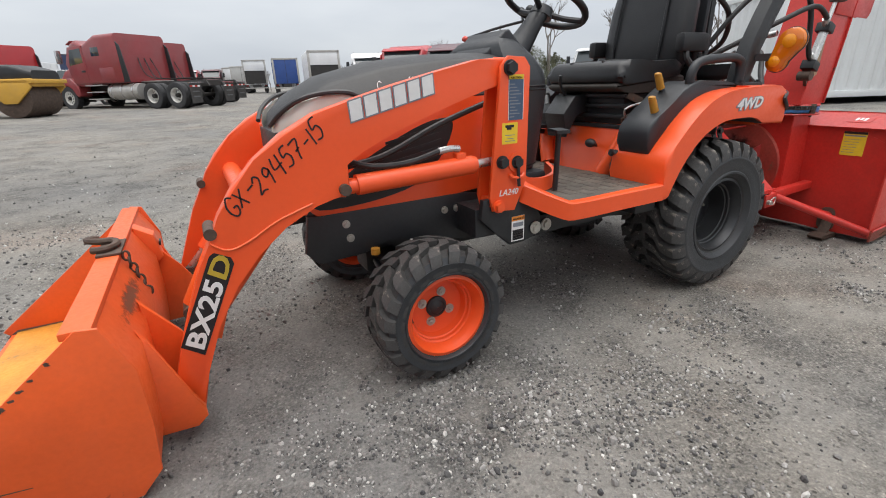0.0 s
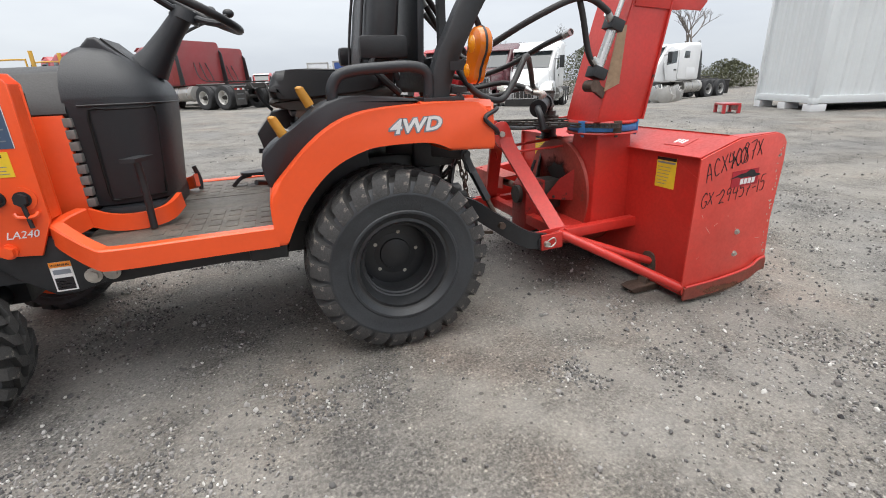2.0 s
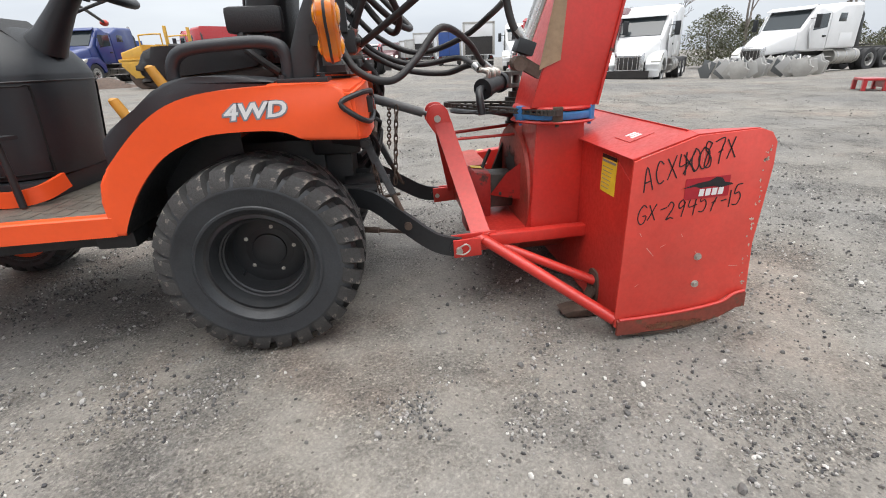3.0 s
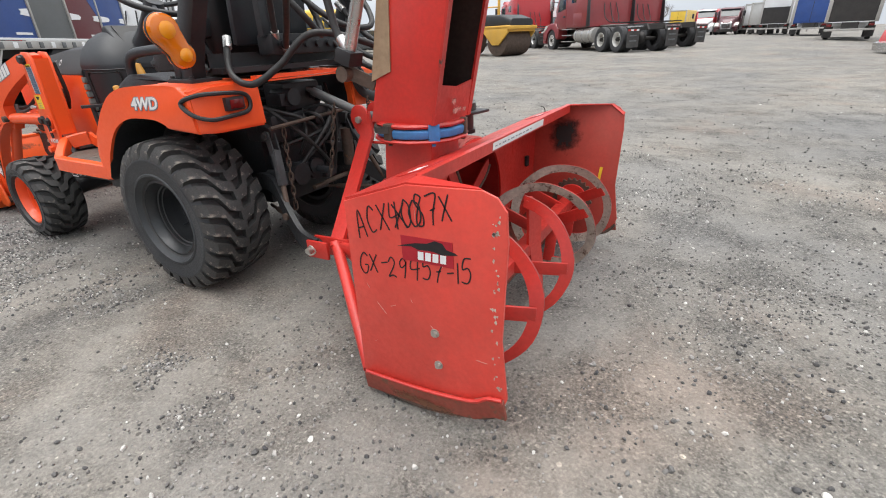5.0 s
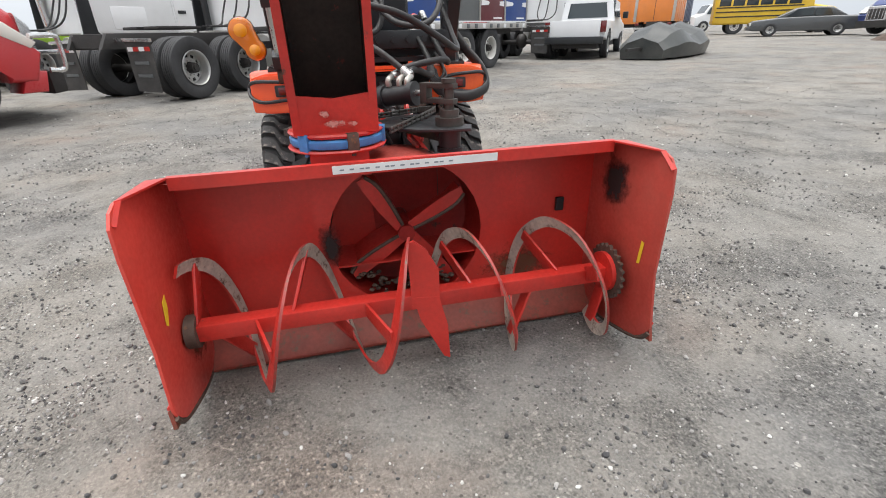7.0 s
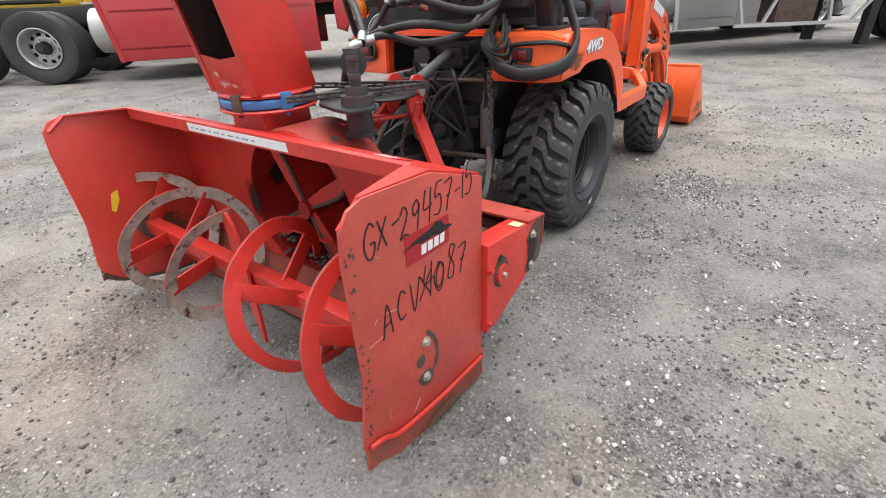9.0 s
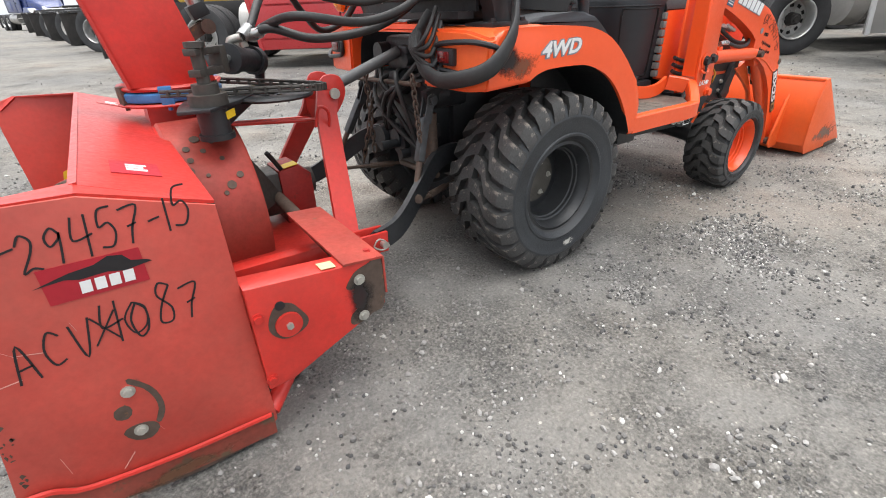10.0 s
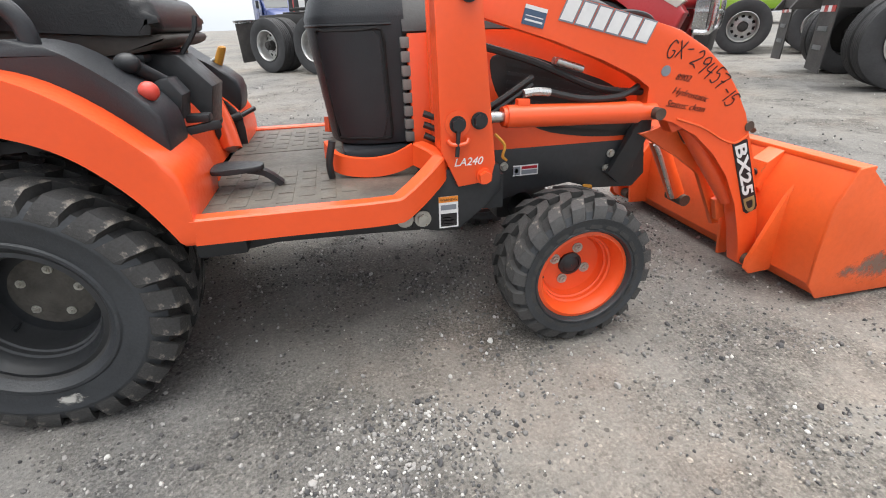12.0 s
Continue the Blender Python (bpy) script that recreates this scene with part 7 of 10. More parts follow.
# auger: shaft, two opposed ribbon flights, spokes and a centre paddle
AX, AZ, AR = 1.405, 0.245, 0.214
bm = B()
block(bm, AX - 0.026, AX + 0.026, -0.665, 0.680, AZ - 0.026, AZ + 0.026, 0.004, None)
ag = part("auger_shaft", bm, RED_WORN, SB, "square red auger shaft, paint worn at the edges")
def ribbon(s, y_start, y_end, a_start, turns, first, label):
    bm = B()
    n = int(44 * turns)
    outer, inner_ = AR, AR - 0.038
    rings = []
    for i in range(n + 1):
        u = i / n
        a = a_start + s * 2 * math.pi * turns * u
        y = y_start + (y_end - y_start) * u
        ca, sa = math.sin(a), math.cos(a)
        r0 = outer - 0.003 * math.sin(a * 5.3) * math.sin(a * 2.1)
        lean = 0.007
        rings.append([(AX + r0 * ca, y - lean * s, AZ + r0 * sa), (AX + r0 * ca, y - lean * s + 0.008, AZ + r0 * sa),
                      (AX + inner_ * ca, y + lean * s + 0.008, AZ + inner_ * sa), (AX + inner_ * ca, y + lean * s, AZ + inner_ * sa)])
    tapered(bm, rings)
    bm.faces.ensure_lookup_table()
    for i in range(4 * n):
        bm.faces[i].material_index = 1 if i % 4 == (1 if s < 0 else 3) else 2 if i % 4 == 0 else 0
    fl = part("auger_flight", bm, [RED_WORN, WORN_STEEL, FLIGHT_RIM], SB, label, 60)
    # flat bars set on edge, each leaning outwards to the shaft
    k = 0
    while first + 120 * k < 360 * turns:
        u = (first + 120 * k) / (360 * turns)
        a = a_start + s * radians(first + 120 * k)
        y = y_start + (y_end - y_start) * u
        foot = max(-0.66, min(0.655, y + 0.060 * s))
        bm = B()
        bar(bm, (AX + 0.015 * math.sin(a), foot, AZ + 0.015 * math.cos(a)), (AX + (AR - 0.018) * math.sin(a), y, AZ + (AR - 0.018) * math.cos(a)), 0.009, 0.048, (math.cos(a), 0, -math.sin(a)), 0.002)
        part("spoke", bm, RED_WORN, fl)
        k += 1


FLIGHT_RIM = surface("rubbed_flight_rim", (0.30, 0.030, 0.024), 0.5, var=0.3, scale=9, second=(0.13, 0.085, 0.06), second_amount=0.09, bump=0.05)
# angle 0 is straight up, growing towards the open side
ribbon(-1, -0.680, -0.040, radians(0), 2.0, 30, "red ribbon auger flight, bare worn steel inwards")
ribbon(1, 0.080, 0.632, radians(-90), 1.80, 30, "red ribbon auger flight, bare worn steel inwards")
# the two bent halves of the centre paddle, bolted to the front of the shaft
for lift, outline in ((1, [(-0.036, -0.02), (0.052, -0.02), (0.052, 0.115), (0.016, 0.185), (-0.018, 0.212), (-0.044, 0.200), (-0.036, 0.10)]),
                      (-1, [(-0.030, -0.02), (0.050, -0.02), (0.074, 0.085), (0.078, 0.214), (0.058, 0.205), (-0.012, 0.060)])):
    bm = B()
    front, rear = [], []
    for y, r in outline:
        lean = AX + 0.030 + 0.10 * max(0.0, r) * (0.35 if lift < 0 else -0.25) + 0.18 * (y - 0.01)
        front.append((lean + 0.005, y, AZ + lift * r))
        rear.append((lean - 0.005, y, AZ + lift * r))
    tapered(bm, [front, rear])
    part("centre_paddle", bm, RED, ag, "red pointed centre paddle with scraped tip")
# toothed ring at the driven end
bm = B()
ring = []
for i in range(88):
    a = 2 * math.pi * i / 88
    r = 0.098 if i % 4 in (0, 1) else 0.088
    ring.append((AX + r * math.sin(a), AZ + r * math.cos(a)))
prism(bm, ring, 0.655, 0.667)
part("chain_ring", bm, RUSTY, ag, "greasy toothed drive ring")
part("ring_hub", rod(B(), (AX, 0.640, AZ), (AX, 0.6545, AZ), 0.070, 24), RED_WORN, ag)
for s, y in ((-1, -0.69), (1, 0.69)):
    bm = B()
    rod(bm, (AX, y, AZ), (AX, y - s * 0.03, AZ), 0.05, 18)
    part("bearing", bm, RUSTY, SB)
bm = B()
block(bm, 1.186, 1.20, 0.555, 0.585, 0.405, 0.455, 0.003)
part("drain_slot", bm, INK, SB)

# hitch frame
TOP = Vector((0.655, 0.052, 0.690))
for y in (-0.005, 0.105):
    bm = B()
    prism(bm, round2([(0.610, 0.69), (0.622, 0.735), (0.655, 0.748), (0.690, 0.735), (0.712, 0.66), (0.70, 0.60), (0.655, 0.62), (0.63, 0.65)], 3), y - 0.006, y + 0.006, 0.002)
    part("mast_plate", bm, RED, SB, "red mast head plate")
bm = B()
rod(bm, TOP + Vector((0, -0.075, 0)), TOP + Vector((0, 0.075, 0)), 0.014, 12)
rod(bm, TOP + Vector((0, 0.070, 0)), TOP + Vector((0, 0.078, 0)), 0.017, 14)
part("top_pin", bm, ZINC, SB)
for s in (-1, 1):
    bm = B()
    sweep(bm, [(0.665, 0.052 + s * 0.050, 0.715), (0.690, 0.052 + s * 0.062, 0.63), (0.770, s * 0.355, 0.285)], [(-0.007, -0.036), (0.007, -0.036), (0.007, 0.036), (-0.007, 0.036)], up=(1, 0, 0))
    part("mast_leg", bm, RED, SB, "red flat-bar mast leg")
    bm = B()
    bar(bm, (0.655, s * 0.352, 0.258), (0.83, s * 0.352, 0.268), 0.012, 0.075, bevel=0.003)
    bar(bm, (0.655, s * 0.398, 0.258), (0.76, s * 0.398, 0.262), 0.012, 0.070, bevel=0.003)
    part("hitch_ear", bm, RED, SB)
    bm = B()
    bar(bm, (0.80, s * 0.356, 0.272), (1.178, s * 0.356, 0.283), 0.045, 0.045, bevel=0.005)
    part("frame_bar", bm, RED, SB, "red square frame tube")
    bm = B()
    tube(bm, [(0.775, s * 0.375, 0.270), (0.80, s * 0.385, 0.262), (1.165, s * 0.690, 0.070)], 0.021, 12, 6)
    part("brace_tube", bm, RED, SB, "red round brace tube")
    bm = B()
    tube(bm, [(0.82, s * 0.352, 0.255), (0.90, s * 0.380, 0.222), (1.172, s * 0.500, 0.125)], 0.018, 12, 5)
    part("inner_brace_tube", bm, RED, SB, "red inner brace tube")
    bm = B()
    prism(bm, [(1.06, 0.0), (1.20, 0.0), (1.22, 0.025), (1.19, 0.03), (1.08, 0.03), (1.04, 0.02)], s * 0.47, s * 0.545, 0.004)
    bar(bm, (1.13, s * 0.505, 0.02), (1.165, s * 0.505, 0.10), 0.05, 0.012, (1, 0, 0.3))
    part("skid_shoe", bm, RUSTY, SB, "rusty skid shoe")
    # oval plate with its bolt, on the back panel over the skid shoe
    bm = B()
    prism(bm, round2([(s * 0.492 - 0.038, 0.05), (s * 0.492 - 0.042, 0.10), (s * 0.492 - 0.030, 0.155), (s * 0.492, 0.168), (s * 0.492 + 0.032, 0.155), (s * 0.492 + 0.042, 0.10), (s * 0.492 + 0.036, 0.05), (s * 0.492, 0.035)], 3), 1.168, 1.176, axis="x")
    rod(bm, (1.172, s * 0.492, 0.095), (1.160, s * 0.492, 0.095), 0.016, 6)
    part("oval_bolt_plate", bm, RUSTY, SB)
bm = B()
bar(bm, (0.79, -0.36, 0.268), (0.79, 0.36, 0.268), 0.05, 0.05, bevel=0.005)
sheet(bm, [(0.80, -0.34, 0.262), (1.17, -0.34, 0.272), (1.17, 0.34, 0.272), (0.80, 0.34, 0.262)], 0.006)
part("frame_deck", bm, RED_WORN, SB, "grimy red frame deck")
bm = B()
rod(bm, (0.70, 0.10, 0.610), (1.02, 0.08, 0.638), 0.007, 8)
rod(bm, (0.70, -0.01, 0.600), (0.99, -0.05, 0.615), 0.006, 8)
part("mast_stay", bm, RED, SB)
bm = B()
tube(bm, [(0.70, 0.13, 0.55), (0.70, 0.16, 0.64), (0.73, 0.16, 0.66), (0.745, 0.15, 0.60)], 0.005, 8, 5)
part("hose_loop_holder", bm, RED_WORN, SB)
bm = B()
block(bm, 0.80, 0.975, -0.06, 0.06, 0.30, 0.45, 0.015)
rod(bm, (0.74, 0, 0.385), (0.80, 0, 0.385), 0.045, 18)
part("gearbox", bm, GREASY, SB, "greasy gearbox")
bm = B()
prism(bm, [(0.76, 0.20), (0.76, 0.43), (0.80, 0.465), (0.87, 0.455), (0.87, 0.24), (0.82, 0.20)], -0.07, 0.07, 0.006)
sh = part("drive_shield", bm, RED_DARK, SB, "dirty dark red drive shaft shield")
bm = B()
sheet(bm, [(0.80, 0.02, 0.4685), (0.85, 0.02, 0.462), (0.85, 0.065, 0.462), (0.80, 0.065, 0.4685)], 0.002)
part("label", bm, YELLOW_DECAL, sh)
part("drum_gusset", sheet(B(), [(0.87, -0.06, 0.36), (0.98, -0.16, 0.36), (0.98, -0.16, 0.52), (0.93, -0.10, 0.46)], 0.006), RED_DARK, SB)
bm = B()
sheet(bm, [(0.87, 0.06, 0.36), (0.98, 0.16, 0.36), (0.98, 0.16, 0.56), (0.92, 0.10, 0.46)], 0.006)
part("drum_gusset", bm, GREASY, SB, "grease-blackened gusset")
bm = B()
block(bm, 0.90, 0.975, -0.10, 0.10, 0.365, 0.380, 0.002)
for y in (-0.07, 0.07):
    bolt(bm, (0.93, y, 0.380), (0, 0, 1), 0.011)
part("bearing_shelf", bm, GREASY, SB)
bm = B()
tube(bm, [(0.855, 0.05, 0.455), (0.875, 0.07, 0.49), (0.90, 0.085, 0.53)], 0.008, 8, 4)
part("grease_line", bm, HOSE, SB)
bm = B()
sheet(bm, [(0.985, -0.12, 0.56), (0.985, -0.05, 0.58), (0.985, -0.05, 0.63), (0.985, -0.12, 0.61)], 0.002)
part("label", bm, YELLOW_DECAL, SB)

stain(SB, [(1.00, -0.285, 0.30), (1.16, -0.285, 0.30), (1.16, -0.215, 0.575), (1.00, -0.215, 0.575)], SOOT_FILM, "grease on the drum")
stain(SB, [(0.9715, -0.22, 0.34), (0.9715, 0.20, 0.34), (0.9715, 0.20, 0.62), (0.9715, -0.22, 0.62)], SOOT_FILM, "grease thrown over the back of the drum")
# chain case on the far end
bm = B()
prism(bm, [(0.842, 0.398), (1.158, 0.432), (1.158, 0.158), (1.10, 0.160), (0.935, 0.232), (0.842, 0.268)], 0.655, 0.722, 0.004)
cc = part("chain_case", bm, RED, SB, "red chain case with a sooty corner", 30)
bm = B()
sheet(bm, [(0.838, 0.330, 0.402), (0.940, 0.330, 0.410), (0.940, 0.726, 0.413), (0.838, 0.726, 0.402)], 0.006)
sheet(bm, [(0.838, 0.330, 0.402), (0.838, 0.726, 0.402), (0.838, 0.726, 0.30), (0.838, 0.330, 0.34)], 0.005)
part("shaft_cover", bm, FADED_RED, cc, "flat faded red shaft cover")
bm = B()
for x, y in ((0.86, 0.68), (0.92, 0.68)):
    bolt(bm, (x, y, 0.405), (0, 0, 1), 0.008, 0.006)
part("cover_bolt", bm, RED_DARK, cc)
for x, z, r in ((0.925, 0.362, 0.0095), (0.925, 0.258, 0.0095), (1.145, 0.355, 0.009), (1.148, 0.185, 0.009)):
    bm = B()
    bolt(bm, (x - 0.02 if x < 1 else x, 0.722, z), (0, 1, 0), r)
    part("case_bolt", bm, ZINC if x < 1 else RED_WORN, cc)
bm = B()
prism(bm, round2([(1.128, 0.316), (1.120, 0.350), (1.100, 0.372), (1.072, 0.366), (1.056, 0.345), (1.040, 0.312), (1.050, 0.290), (1.085, 0.278), (1.112, 0.288)], 3), 0.7218, 0.7235)
part("worn_ring", bm, RUSTY, cc, "bare black worn patch")
bm = B()
rod(bm, (1.085, 0.722, 0.316), (1.085, 0.731, 0.316), 0.030, 24)
part("idler_washer", bm, RED, cc, "red painted washer")
bm = B()
rod(bm, (1.085, 0.730, 0.316), (1.085, 0.739, 0.316), 0.008, 6)
part("idler_bolt", bm, ZINC, cc)
part("slot", rod(B(), (1.095, 0.7225, 0.368), (1.095, 0.7245, 0.368), 0.011, 16), INK, cc)
part("pale_label", sheet(B(), [(0.955, 0.685, 0.4135), (0.990, 0.685, 0.4172), (0.990, 0.718, 0.4172), (0.955, 0.718, 0.4135)], 0.0016), surface("yellowed_label", (0.60, 0.50, 0.28), 0.6, var=0.2, scale=20), cc)
stain(cc, [(0.845, 0.7238, 0.20), (0.97, 0.7238, 0.20), (0.97, 0.7238, 0.42), (0.845, 0.7238, 0.42)], SOOT_FILM, "soot smeared round the corner")
bm = B()
prism(bm, round2([(0.843, 0.398), (0.880, 0.396), (0.915, 0.384), (0.940, 0.352), (0.926, 0.342), (0.905, 0.345), (0.893, 0.320), (0.905, 0.292), (0.935, 0.272), (0.940, 0.246), (0.915, 0.240), (0.880, 0.255), (0.846, 0.270)], 3), 0.7218, 0.7235)
part("scorch", bm, RUSTY, cc, "soot-black scorched corner")
bm = B()
rod(bm, (0.89, 0.07, 0.372), (0.89, 0.655, 0.352), 0.02, 14)
part("cross_shaft", bm, RUSTY, SB)
for y0 in (-0.47, 0.44):
    sticker(SB, S0 @ Matrix.Translation((1.1755, y0, 0.472)) @ Matrix.Rotation(-math.pi / 2, 4, "Z") @ Matrix.Rotation(math.pi / 2, 4, "X"), 0.105, 0.128, YELLOW_DECAL,
            [(0.0, 1.0, 0.90, 1.0, INK), (0.05, 0.95, 0.80, 0.86, GREY_DECAL)] + [(0.08, 0.6 + 0.03 * k, 0.12 + 0.11 * k, 0.135 + 0.11 * k, GREY_DECAL) for k in range(6)], label="yellow warning label on the back panel") if y0 < 0 else \
        sticker(SB, S0 @ Matrix.Translation((1.1755, 0.545, 0.472)) @ Matrix.Rotation(-math.pi / 2, 4, "Z") @ Matrix.Rotation(math.pi / 2, 4, "X"), 0.105, 0.128, YELLOW_DECAL,
                [(0.0, 1.0, 0.90, 1.0, INK), (0.05, 0.95, 0.80, 0.86, GREY_DECAL)] + [(0.08, 0.6 + 0.03 * k, 0.12 + 0.11 * k, 0.135 + 0.11 * k, GREY_DECAL) for k in range(6)], label="yellow warning label on the back panel")

# chute: tower, turning ring, spout
CX, CY = 1.085, -0.198
bm = B()
rg = [[(CX + a * w, CY + b * w, z) for a, b in ((-1, -1), (1, -1), (1, 1), (-1, 1))] for z, w in ((0.272, 0.105), (0.60, 0.092), (0.69, 0.088))]
# open below, where it leaves the drum
(a0, b0, c0, d0), (a1, b1, c1, d1), (a2, b2, c2, d2) = rg
b0, c0 = (1.172, b0[1], b0[2]), (1.172, c0[1], c0[2])
bm.free()
for quad in ((a0, d0, d1, a1), (a1, d1, d2, a2), (a0, b0, b1, a1), (a1, b1, b2, a2), (d1, c1, c2, d2), (b1, c1, c2, b2)):
    part("tower_wall", sheet(B(), quad, 0.006), RED, SB, "red steel wall of the square chute tower")
bm = B()
rg = []
for r, z in ((0.120, 0.700), (0.148, 0.700), (0.152, 0.708), (0.152, 0.722), (0.146, 0.728), (0.120, 0.728), (0.120, 0.700)):
    rg.append([(CX + r * math.cos(2 * math.pi * i / 40), CY + r * math.sin(2 * math.pi * i / 40), z) for i in range(40)])
tapered(bm, rg, False)
rn = part("turning_ring", bm, BLUE, SB, "scratched blue turning ring")
for k in range(6):
    a = 2 * math.pi * k / 6 + 0.3
    bm = B()
    block(bm, -0.012, 0.012, -0.018, 0.018, -0.022, 0.034, 0.003, Matrix.Translation((CX + 0.145 * math.cos(a), CY + 0.145 * math.sin(a), 0.712)) @ Matrix.Rotation(a, 4, "Z"))
    bolt(bm, (CX + 0.145 * math.cos(a), CY + 0.145 * math.sin(a), 0.690), (0, 0, -1), 0.007, 0.014)
    part("ring_clip", bm, BLUE if k % 2 else RUSTY, rn)
bm = B()
rg = []
for r, z in ((0.10, 0.732), (0.150, 0.732), (0.155, 0.739), (0.150, 0.745), (0.10, 0.745), (0.10, 0.732)):
    rg.append([(CX + r * (1 + 0.02 * ((i * 7) % 3 - 1)) * math.cos(2 * math.pi * i / 40), CY + r * math.sin(2 * math.pi * i / 40), z) for i in range(40)])
tapered(bm, rg, False)
part("chute_flange", bm, RED_WORN, SB, "rust-chipped red chute flange")
bm = B()
rg = []
for r, z in ((0.10, 0.686), (0.156, 0.686), (0.160, 0.691), (0.156, 0.696), (0.10, 0.696), (0.10, 0.686)):
    rg.append([(CX + r * (1 + 0.02 * ((i * 5) % 3 - 1)) * math.cos(2 * math.pi * i / 40), CY + r * math.sin(2 * math.pi * i / 40), z) for i in range(40)])
tapered(bm, rg, False)
part("tower_flange", bm, RED_WORN, SB, "chipped red flange under the turning ring")
def spout_x(z):
    u = (z - 0.745) / 0.60
    return 0.968 + 0.150 * u + 0.02 * u * u, 1.205 + 0.118 * u
Y0, Y1 = CY - 0.115, CY + 0.115
zs = [0.745, 0.85, 0.97, 1.09, 1.20, 1.30]
for y, nm in ((Y0, "near"), (Y1, "far")):
    bm = B()
    prism(bm, [(spout_x(z)[0], z) for z in zs] + [(spout_x(z)[1], z) for z in zs[::-1]], y - 0.003, y + 0.003, 0.001)
    part("chute_wall", bm, RED, SB, "scuffed red chute side wall")
bm = B()
for za, zb in zip(zs, zs[1:]):
    sheet(bm, [(spout_x(za)[0], Y0, za), (spout_x(za)[0], Y1, za), (spout_x(zb)[0], Y1, zb), (spout_x(zb)[0], Y0, zb)], 0.006)
part("chute_front", bm, RED, SB, "red chute back wall")
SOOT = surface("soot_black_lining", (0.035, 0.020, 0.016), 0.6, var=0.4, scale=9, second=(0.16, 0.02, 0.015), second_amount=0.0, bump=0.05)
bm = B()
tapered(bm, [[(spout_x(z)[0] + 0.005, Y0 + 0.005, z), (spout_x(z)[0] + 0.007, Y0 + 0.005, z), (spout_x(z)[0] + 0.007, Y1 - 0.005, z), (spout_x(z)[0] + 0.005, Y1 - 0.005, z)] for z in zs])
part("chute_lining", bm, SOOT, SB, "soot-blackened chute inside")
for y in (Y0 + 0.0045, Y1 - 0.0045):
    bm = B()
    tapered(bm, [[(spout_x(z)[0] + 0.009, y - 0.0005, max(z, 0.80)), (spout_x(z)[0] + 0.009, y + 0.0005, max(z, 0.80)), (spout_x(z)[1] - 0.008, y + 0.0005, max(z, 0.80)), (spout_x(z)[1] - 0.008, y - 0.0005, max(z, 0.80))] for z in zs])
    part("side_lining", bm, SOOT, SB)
bm = B()
sheet(bm, [(spout_x(0.745)[1], Y0, 0.745), (spout_x(0.745)[1], Y1, 0.745), (spout_x(0.85)[1], Y1, 0.862), (spout_x(0.85)[1], CY, 0.848), (spout_x(0.85)[1], Y0, 0.862)], 0.006)
part("chute_collar", bm, RED_WORN, SB, "scraped red chute collar")
collar_x = spout_x(0.80)[1] + 0.016
for y, z, w, h in ((CY - 0.005, 0.752, 0.11, 0.05), (CY - 0.03, 0.775, 0.05, 0.06), (CY + 0.05, 0.756, 0.06, 0.035)):
    stain(SB, [(collar_x - 0.011 + (z - 0.752) * 0.18, y - w / 2, z), (collar_x - 0.011 + (z - 0.752) * 0.18, y + w / 2, z), (collar_x - 0.011 + (z + h - 0.752) * 0.18, y + w / 2, z + h), (collar_x - 0.011 + (z + h - 0.752) * 0.18, y - w / 2, z + h)], PRIMER_FILM, "pale scraped paint on the chute collar")
for y in (Y0, Y1):
    bm = B()
    sweep(bm, [(spout_x(z)[1], y, z) for z in zs], [(-0.012, -0.004), (0.012, -0.004), (0.012, 0.004), (-0.012, 0.004)], up=(1, 0, 0))
    part("chute_edge", bm, RED_WORN, SB)
# deflector cap
bm = B()
for y in (Y0 - 0.006, Y1 + 0.006):
    prism(bm, [(1.105, 1.20), (1.33, 1.185), (1.36, 1.19), (1.46, 1.185), (1.49, 1.22), (1.505, 1.32), (1.46, 1.40), (1.30, 1.41), (1.14, 1.36)], y - 0.003, y + 0.003, 0.001)
for (x0, z0), (x1, z1) in zip(((1.105, 1.20), (1.14, 1.36), (1.30, 1.41)), ((1.14, 1.36), (1.30, 1.41), (1.46, 1.40))):
    sheet(bm, [(x0, Y0 - 0.006, z0), (x0, Y1 + 0.006, z0), (x1, Y1 + 0.006, z1), (x1, Y0 - 0.006, z1)], 0.006)
part("deflector", bm, RED, SB, "red hinged chute deflector")
# deflector cylinder on its plate
bm = B()
sheet(bm, [(0.985, Y0 - 0.006, 0.87), (1.06, Y0 - 0.006, 0.90), (1.075, Y0 - 0.006, 1.13), (1.035, Y0 - 0.006, 1.12)], 0.004)
part("cylinder_plate", bm, surface("bare_plywood_brown", (0.34, 0.24, 0.15), 0.7, var=0.25, scale=12), SB, "bare tan backing plate")
bm = B()
for dy in (-0.018, 0.018):
    rod(bm, (0.925, CY - 0.145 + dy, 0.955), (0.985, CY - 0.145 + dy, 1.115), 0.005, 8)
rod(bm, (0.925, CY - 0.145, 0.955), (0.985, CY - 0.145, 1.115), 0.020, 16)
dc = part("deflector_cylinder", bm, STEEL, SB, "bright steel tie-rod hydraulic cylinder")
for p in ((0.922, 0.945), (0.988, 1.125)):
    bm = B()
    block(bm, -0.030, 0.030, -0.032, 0.032, -0.022, 0.022, 0.004, Matrix.Translation((p[0], CY - 0.145, p[1])) @ Matrix.Rotation(radians(20), 4, "Y"))
    part("end_cap", bm, BLACK, dc)
bm = B()
rod(bm, (0.99, CY - 0.145, 1.13), (1.045, CY - 0.140, 1.27), 0.010, 12)
part("piston_rod", bm, STEEL, dc)
bm = B()
block(bm, 1.02, 1.10, CY - 0.17, CY - 0.115, 1.25, 1.33, 0.01)
part("clevis", bm, RUSTY, SB)
bm = B()
rod(bm, (0.905, CY - 0.17, 0.895), (0.905, CY - 0.11, 0.895), 0.024, 16)
